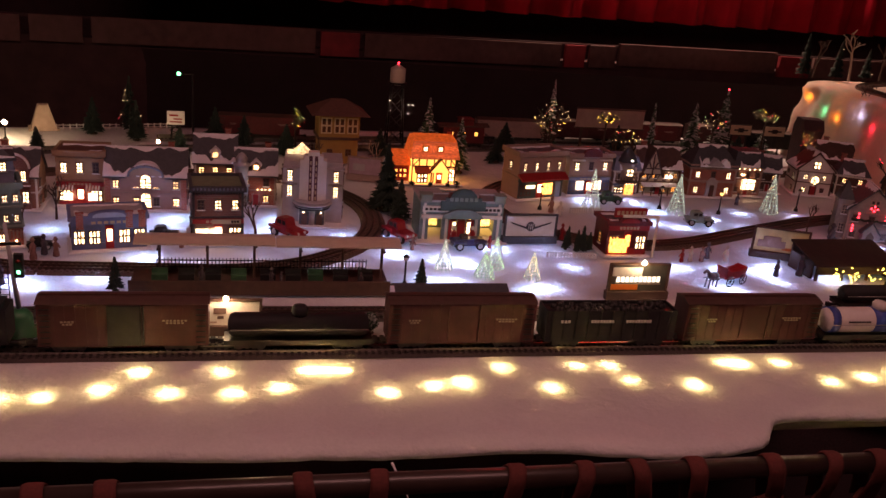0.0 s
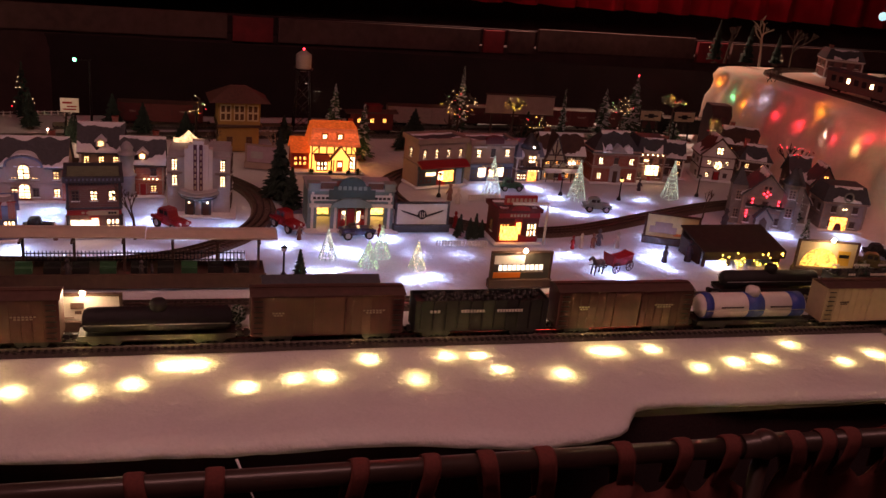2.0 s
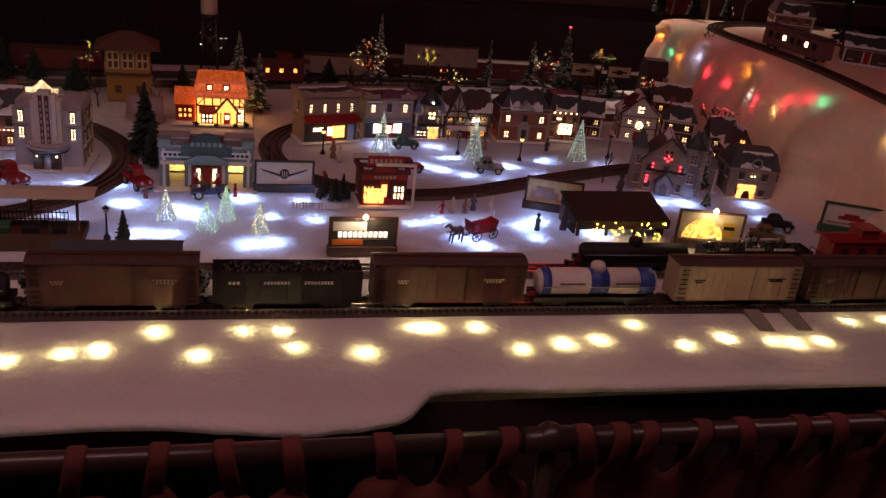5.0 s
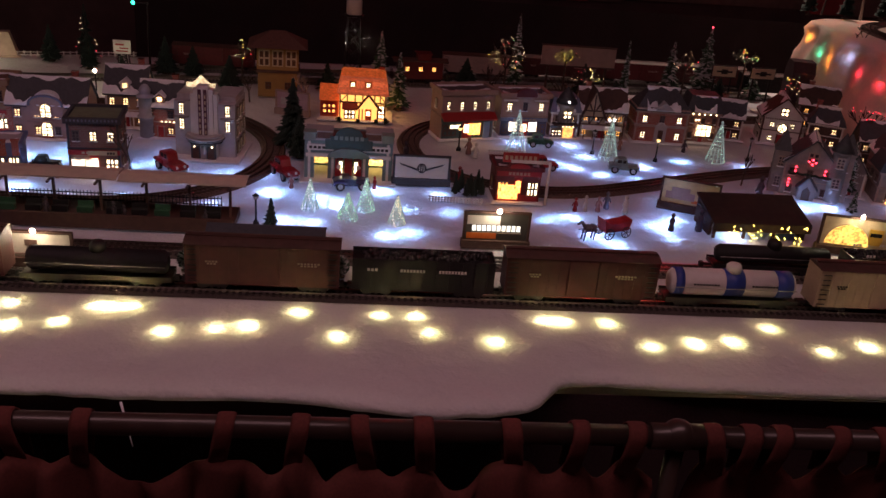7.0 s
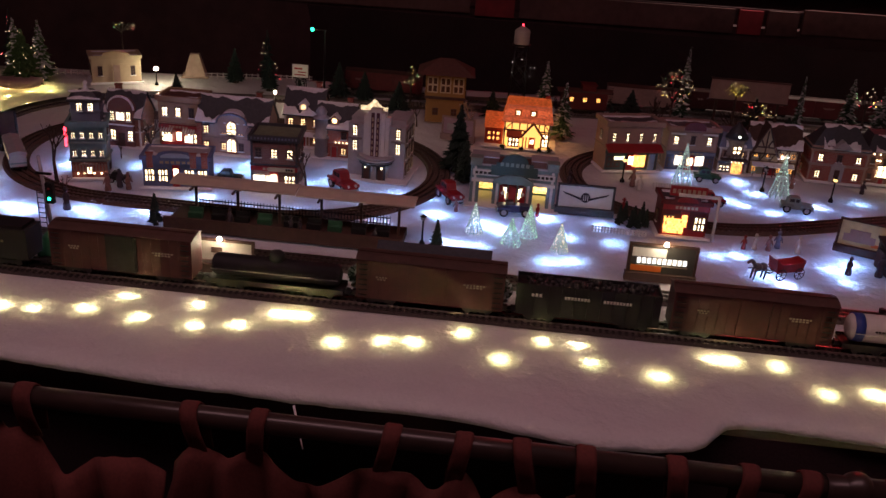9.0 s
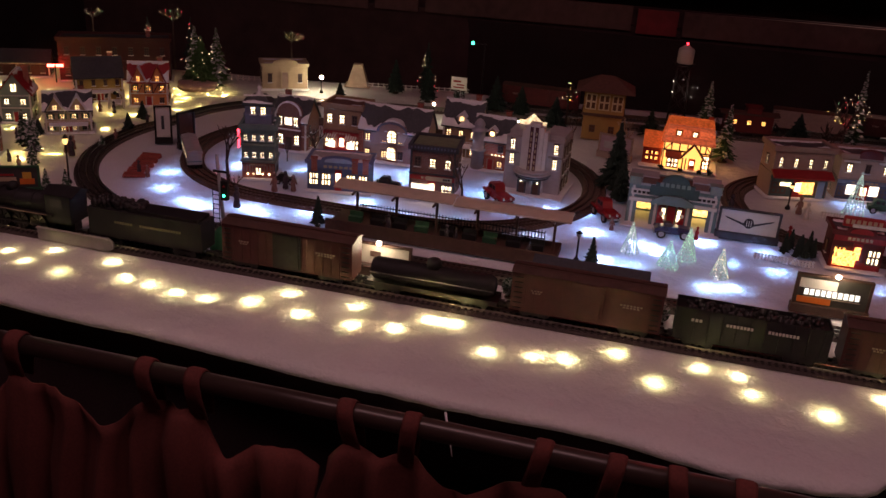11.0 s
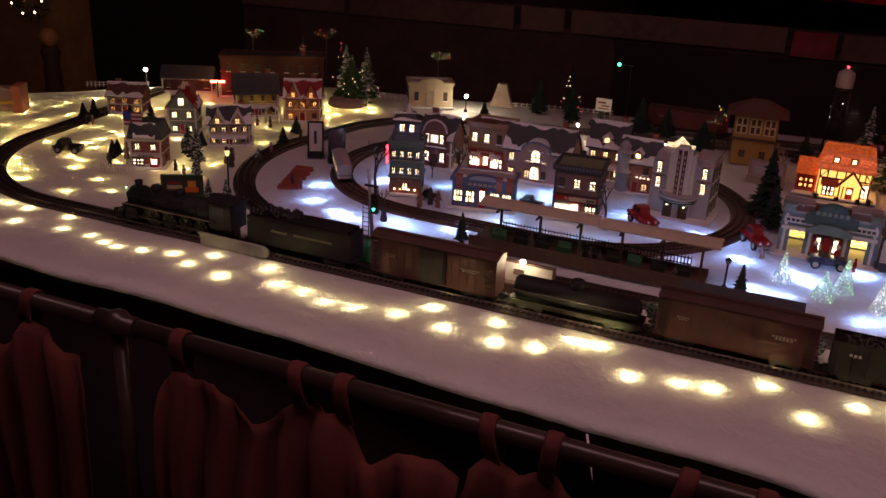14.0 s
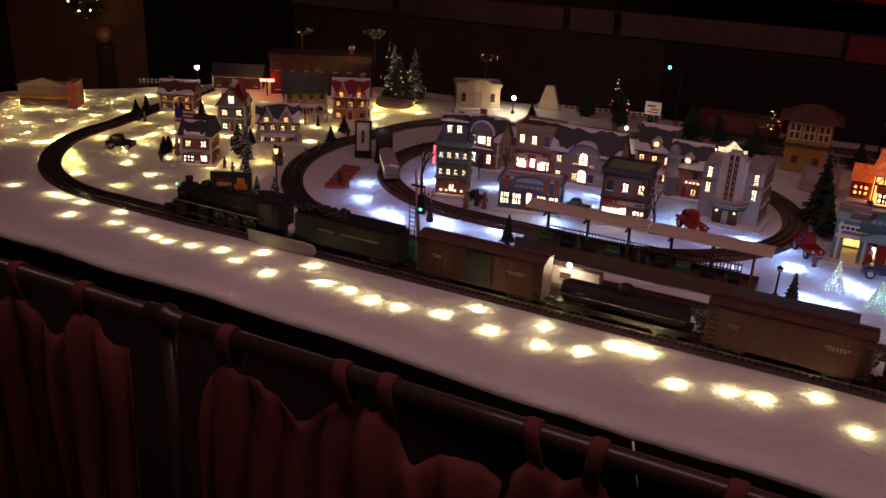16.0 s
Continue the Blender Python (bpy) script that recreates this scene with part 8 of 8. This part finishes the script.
t = thing("bridge_girder", "grey plate girder beside the front line", "girder", -0.66, 1.338, 0, 0)
part("plate", G().box(0, 0, 0, 0.16, 0.003, 0.024).box(0, 0, 0.024, 0.165, 0.007, 0.003), mat("pale_girder", (0.34, 0.33, 0.31), 0.5, var=0.2), t)
part("rounded_end", G().tube((0.08, 0.003, 0.014), (0.08, -0.003, 0.014), 0.012, n=14), MATS["pale_girder"], t)

# ---------- snowy hill with the upper village ----------
EDGE = [(2.95, 3.17), (2.4, 3.16), (2.2, 3.15), (2.09, 3.10), (2.07, 2.95), (2.055, 2.6), (2.05, 2.3), (2.055, 2.05), (2.075, 1.85), (2.125, 1.74), (2.19, 1.67), (2.35, 1.63), (2.6, 1.62), (2.95, 1.62)]
ps = resample([(a, b, 0) for a, b in smooth(EDGE, 3)], 0.014)
prof = [(0.105, -0.012), (0.094, 0.004), (0.082, 0.025), (0.073, 0.05), (0.066, 0.08), (0.058, 0.11), (0.052, 0.14), (0.045, 0.17), (0.037, 0.20), (0.028, 0.23), (0.018, 0.255), (0.004, 0.274), (-0.02, 0.281), (-0.06, 0.283)]
vs = []
for i, p in enumerate(ps):
    d = (ps[min(i + 1, len(ps) - 1)] - ps[max(i - 1, 0)]).normalized()
    out = Vector((d.y, -d.x, 0))
    fat = (0.5 if p.y > 2.6 else 1.0 - 0.5 * max(0.0, min(1.0, (p.y - 2.2) / 0.4))) + 0.5 * math.exp(-((p.y - 2.02) / 0.13) ** 2) + 0.3 * noise.noise(p * 6)
    for k, (o, z) in enumerate(prof):
        w = (0.026 * noise.noise(Vector((p.x * 8, p.y * 8, z * 9))) + 0.010 * noise.noise(Vector((p.x * 24, p.y * 24, z * 26)))) if 0.0 < z < 0.27 else 0.0
        if 0.0 < z < 0.27:
            w += 0.085 * math.exp(-((p.y - 1.92) / 0.075) ** 2 - ((z - 0.165) / 0.055) ** 2)
            w += 0.009 * math.sin(p.y * 52) * max(0.0, min(1.0, (p.y - 2.5) / 0.3)) - 0.03 * math.exp(-((p.y - 1.80) / 0.03) ** 2)
        q = p + out * (o * (fat if o > 0 else 1) + w)
        vs.append((q.x, q.y, z))
    vs.append((max(p.x + 0.15, 2.95), p.y + 0.02 + 0.55 * (p.x > 2.3), 0.284) if p.y < 1.7 else (2.95, min(p.y, 3.1), 0.284))
n = len(prof) + 1
fs = [(i * n + k, i * n + k + 1, (i + 1) * n + k + 1, (i + 1) * n + k) for i in range(len(ps) - 1) for k in range(n - 1)]
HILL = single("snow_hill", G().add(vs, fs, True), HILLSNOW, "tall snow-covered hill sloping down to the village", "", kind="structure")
# tunnel mouths in the hill; solid dark blocks stand in for the shade inside
for x, y, rz, w in ((2.175, 1.572, -14, 0.10),):
    t = thing("tunnel_portal", "grey stone tunnel portal in the snowy hill", "tunnel", x, y, 0, rz)
    n = 12
    outer = [(-w / 2, 0.0)] + [(-w / 2 * math.cos(math.pi * i / n), 0.085 + w * 0.5 * math.sin(math.pi * i / n)) for i in range(n + 1)] + [(w / 2, 0.0)]
    inner = [(-w * 0.33, 0.0)] + [(-w * 0.33 * math.cos(math.pi * i / n), 0.085 + w * 0.33 * math.sin(math.pi * i / n)) for i in range(n + 1)] + [(w * 0.33, 0.0)]
    g = G()
    m = len(outer)
    for i in range(m - 1):
        a, b, c, e = outer[i], outer[i + 1], inner[i + 1], inner[i]
        g.add([(*a[:1], -0.02, a[1]), (b[0], -0.02, b[1]), (c[0], -0.02, c[1]), (e[0], -0.02, e[1]), (a[0], 0.02, a[1]), (b[0], 0.02, b[1]), (c[0], 0.02, c[1]), (e[0], 0.02, e[1])], [(0, 1, 2, 3), (0, 4, 5, 1), (2, 6, 7, 3)])
    part("arch", g, STONE, t)
    part("opening", G().prism(inner, -0.012, 0.012), BLACKCLOTH, t)
t = thing("tunnel_portal", "dark tunnel mouth at the back of the snowy hill", "tunnel", 2.0, 2.86, 0, 80)
part("opening", G().prism([(-0.05, 0), (0.05, 0), (0.05, 0.14), (0.03, 0.175), (-0.03, 0.175), (-0.05, 0.14)], -0.03, 0.045), BLACKCLOTH, t)

# coloured bulbs pushed into the hillside
BULBS = [(2.06, 2.88, 0.20, 1), (2.05, 2.77, 0.20, 2), (2.04, 2.58, 0.20, 0), (2.04, 2.38, 0.245, 2), (2.03, 2.43, 0.21, 0), (2.02, 2.29, 0.20, 4), (2.02, 2.22, 0.20, 0), (2.0, 2.12, 0.20, 3), (2.04, 2.04, 0.26, 0), (2.04, 2.0, 0.26, 1), (2.06, 1.77, 0.23, 3), (2.07, 1.68, 0.23, 0), (2.05, 1.62, 0.18, 1), (2.1, 1.57, 0.2, 2), (2.03, 1.63, 0.13, 0), (2.04, 2.67, 0.235, 5), (2.03, 2.1, 0.23, 0), (2.06, 3.02, 0.22, 2)]
TINT = [HILLRED, HILLGREEN, HILLORANGE, HILLYELLOW, HILLWHITE, HILLBLUE]
TONE = ["red", "green", "orange", "yellow", "white", "blue"]
for x, y, z, k in BULBS:
    # seat each bulb on the slope
    best = min((Vector(v) for v in vs if v[0] < 2.4), key=lambda v: (v.y - y) ** 2 + (v.z - z) ** 2)
    single("hill_bulb", G().ball(0, 0, 0, 0.006, 6, 4), TINT[k], TONE[k] + " coloured bulb glowing in the snow slope", "bulb", best.x + 0.012, best.y, best.z - 0.002, group="coloured bulbs in the hillside")

UP = 0.284
house("small lit yellow cottage on the hill", 2.30, 1.98, -30, 0.10, 0.08, 0.10, YELLOWP, DARKBROWN, "gable_front", 2, 3, pane=WARM, z=UP)
house("dark brick house on the hill", 2.52, 2.90, -20, 0.14, 0.10, 0.11, BRICKDARK, SLATE, "mansard", 2, 3, pane=WARM, z=UP, skip=0.5)
house("grey gabled house on the hill", 2.27, 1.68, -30, 0.09, 0.08, 0.10, STONE, SLATE, "gable_front", 2, 2, pane=WARM, z=UP, skip=0.6)
house("dark shuttered house on the hill", 2.48, 2.42, -30, 0.14, 0.10, 0.085, DARKBROWN, SLATE, "gable", 1, 3, pane=WARM, z=UP, skip=0.4)
t = thing("railcar", "dark red rail coach with lit windows on the hill line", "train car", 2.265, 2.48, UP + 0.0095, 98)
part("body", G().box(0, 0, 0.010, 0.26, 0.05, 0.055), BRICKDARK, t)
part("roof", G().prismx([(-0.028, 0.065), (0.028, 0.065), (0.02, 0.073), (0, 0.076), (-0.02, 0.073)], -0.135, 0.135), SLATE, t)
for s in (-1, 1):
    for i in range(7):
        w = part("window", G().box(-0.1 + i * 0.033, s * 0.0258, 0.034, 0.018, 0.0014, 0.02), DARKM, t)
        part("pane", G().box(-0.1 + i * 0.033, s * 0.0264, 0.036, 0.013, 0.0014, 0.016), WARMHI if i in (1, 4) else MATS["unlit_glass"], w)
truck(t, -0.09)
truck(t, 0.09)
for x, y, h in ((2.24, 3.12, 0.12), (2.40, 3.16, 0.10), (2.62, 2.75, 0.16), (2.62, 2.2, 0.22), (2.42, 1.80, 0.15), (2.36, 1.76, 0.12), (2.7, 2.5, 0.2), (2.12, 3.16, 0.13)):
    bottle_brush(x, y, h * 1.3, h * 0.28, PINEDARK, "tall dark pine on the hill", z=UP, n=420, lights=((TINYWARM, 2),))
t = thing("moon_globe", "pale blue glowing globe hung on a cord behind the hill", "lamp", 3.25, 3.62, 0.485)
part("globe", G().ball(0, 0, 0, 0.02, 14, 10), glow("moon_glow", (0.40, 0.85, 1.0), 0.7), t)
part("cord", G().tube((0, 0, 0.018), (0, 0, 1.417), 0.0012, n=5), BLACKM, t)
figurine(1.962, 2.01, 0, DARKRESIN, 0.05)
figurine(2.10, 1.575, 0, BLUEP, 0.06)

# ---------- fairy lights laid on the snow ----------
def led_string(label, pts, material, r, z, loose=1.0):
    g = G()
    for x, y in pts:
        x, y, k = x + loose * rng.uniform(-0.006, 0.006), y + loose * rng.uniform(-0.004, 0.004), r * rng.uniform(0.82 - 0.25 * loose, 1.08)
        g.add([(x - k, y - k, z), (x + k, y - k, z), (x + k, y + k, z), (x - k, y + k, z)], [(0, 1, 2, 3)])
    t = thing("light_string", label, "string lights", 0, 0, 0, group="string lights under the snow")
    part("light_chips", g, material, t, "small flat glowing light chips", kind="stuff")


front_x = [-1.45, -1.32, -1.28, -1.22, -1.18, -1.1, -1.06, -0.98, -0.93, -0.89, -0.83, -0.76, -0.7, -0.68, -0.61, -0.55, -0.49, -0.43, -0.37, -0.31, -0.23, -0.18, -0.13, -0.05, -0.03, 0.04, 0.09, 0.115, 0.14, 0.21, 0.29, 0.34, 0.42, 0.49, 0.56, 0.62, 0.64, 0.75, 0.85, 0.88, 0.96, 1.02, 1.1, 1.17, 1.26, 1.33, 1.42, 1.51, 1.55, 1.61, 1.72, 1.81, 1.89, 1.96]
far_row = {-1.45, -1.32, -1.28, -1.22, -1.1, -0.68, -0.55, -0.18, -0.05, 0.09, 0.115, 0.14, 0.42, 0.56, 0.62, 0.85, 0.88, 0.96, 1.26, 1.72, 1.81, 1.89, 1.96}
row = [(x, (1.306 if x in far_row else 1.240 + 0.012 * math.sin(x * 23)) + 0.022 * (x < -0.75)) for x in front_x]
led_string("string of warm yellow lights under the front snow", [p for p in row if p[0] > -0.65], LEDWARM, 0.0040, -0.0150, 0.15)
led_string("string of small warm lights at the far snow edge", [p for p in row if p[0] < -0.65], LEDWARM, 0.0031, -0.0125, 0.1)
COOL = [(-0.41, 1.66), (-0.33, 1.59), (-0.45, 1.68), (-0.31, 1.71), (-0.19, 2.01), (-0.22, 1.82), (-0.12, 1.78), (0.0, 1.785), (0.1, 1.73), (0.2, 1.775), (0.32, 1.86), (0.28, 1.97), (0.43, 1.83), (0.42, 1.70), (0.36, 1.70), (0.56, 1.90), (0.62, 1.80), (0.70, 1.90), (0.57, 1.65), (0.72, 1.79), (0.04, 2.02), (-0.03, 1.99), (0.62, 1.67), (0.48, 1.80), (-0.60, 1.67), (-0.55, 1.64), (-0.74, 1.83), (-0.69, 1.72), (-0.28, 2.03), (0.12, 1.93), (-0.20, 2.08), (-0.33, 1.99), (-0.13, 2.10), (-0.45, 1.99), (-0.61, 1.96), (-0.63, 2.06), (0.06, 2.10), (-0.38, 2.04), (0.20, 1.98)]
led_string("string of cool white lights glowing through the town snow", COOL, LEDCOOL, 0.0050, -0.0230)
COOL2 = [(1.10, 2.33), (1.13, 2.24), (0.95, 2.33), (1.14, 2.10), (1.23, 2.08), (1.03, 2.17), (1.08, 2.14), (1.27, 2.18), (1.35, 2.11), (0.94, 1.77), (1.09, 1.78), (1.19, 1.76), (1.24, 1.80), (1.20, 1.70), (1.06, 1.65), (1.26, 1.90), (1.46, 1.95), (1.61, 1.93), (1.87, 1.93), (1.85, 1.83), (1.68, 1.93), (1.0, 1.79), (1.57, 2.22), (1.40, 2.24), (1.34, 1.72), (1.02, 1.69)]
led_string("string of cool white lights glowing through the square's snow", COOL2, LEDCOOL, 0.0042, -0.0210)
q = random.Random(21)
VIL = []
while len(VIL) < 165:
    x, y = q.uniform(-2.15, -0.96), q.uniform(1.45, 2.75)
    if x < -1.62 and y < 1.5 or math.hypot(x + 0.48, y - 2.05) < 0.60 or (x > -1.15 and y < 1.62) or y > back_y(x) - 0.04:
        continue
    if abs(x + 1.70) < 0.05 or all(math.dist((x, y), p) > 0.050 for p in VIL):
        VIL.append((x, y))
VIL.sort(key=lambda p: (round(p[1] * 6), p[0]))
led_string("string of warm lights scattered through the far village snow", VIL, LEDVILLAGE, 0.0034, -0.0120)

# ---------- clutter of the warm-lit far village ----------
for x, y, m, hh in ((-1.117, 1.806, SKIN, 0.034), (-1.10, 1.79, DARKRESIN, 0.032), (-1.121, 1.723, DARKRESIN, 0.030), (-1.075, 1.70, SKIN, 0.028), (-1.655, 1.958, DARKRESIN, 0.03), (-1.635, 1.965, SKIN, 0.03), (-1.29, 1.665, DARKRESIN, 0.034), (-1.255, 1.93, SKIN, 0.03), (-1.24, 1.90, DARKRESIN, 0.028), (-1.05, 1.88, SKIN, 0.034), (-1.17, 2.24, DARKRESIN, 0.034), (-1.215, 2.235, SKIN, 0.032), (-1.005, 2.00, SKIN, 0.03), (-1.02, 2.18, DARKRESIN, 0.03)):
    figurine(x, y, 0, m, hh)
for x, y, h, r in ((-1.332, 1.723, 0.052, 0.020), (-1.345, 1.755, 0.045, 0.02), (-1.69, 2.03, 0.062, 0.022), (-1.715, 2.01, 0.05, 0.02), (-1.58, 2.07, 0.05, 0.022), (-1.40, 1.96, 0.06, 0.022), (-1.25, 2.16, 0.06, 0.024), (-1.06, 2.22, 0.055, 0.022), (-1.21, 1.95, 0.045, 0.018)):
    bottle_brush(x, y, h, r, PINEDARK, "dark bushy little pine beside the houses", n=260)
bottle_brush(-1.173, 1.845, 0.10, 0.026, PINE, "frosted green bottle-brush pine with snowy tips", frost=FROST, n=460)
street_lamp(-0.896, 1.649, 0.115, LANTERN, "tall black street lamp with an amber lantern and wreath")
t = thing("garden_arch", "white arched garden swing on the snow", "garden arch", -1.195, 2.29, 0, 25)
g = G()
pts = [(-0.021, 0.0)] + [(-0.021 * math.cos(math.pi * i / 10), 0.036 + 0.018 * math.sin(math.pi * i / 10)) for i in range(11)] + [(0.021, 0.0)]
for s in (-0.008, 0.008):
    for a, b in zip(pts, pts[1:]):
        g.tube((a[0], s, a[1]), (b[0], s, b[1]), 0.0022, n=6)
part("arch", g, WHITEP, t)
part("swing_seat", G().box(0, 0, 0.012, 0.026, 0.012, 0.003).box(0, 0.005, 0.015, 0.026, 0.002, 0.012), WHITEP, t)
part("wreath", G().ball(0, -0.010, 0.050, 0.006, 8, 5), PINEDARK, t)
for i, (x, y, zc) in enumerate(((-1.62, 2.80, 0.19), (-1.33, 2.86, 0.20), (-0.92, 2.98, 0.15))):
    lit_tree(x, y, zc, 0.05, 0.022, 14, 70 + i)
single("tree_tub", G().lathe([(0.062, 0), (0.068, 0.004), (0.066, 0.022), (0.058, 0.026), (0.002, 0.027)], 20), PINKP, "round pink tub at the foot of the big pine", "tub", -1.12, 2.65, 0)
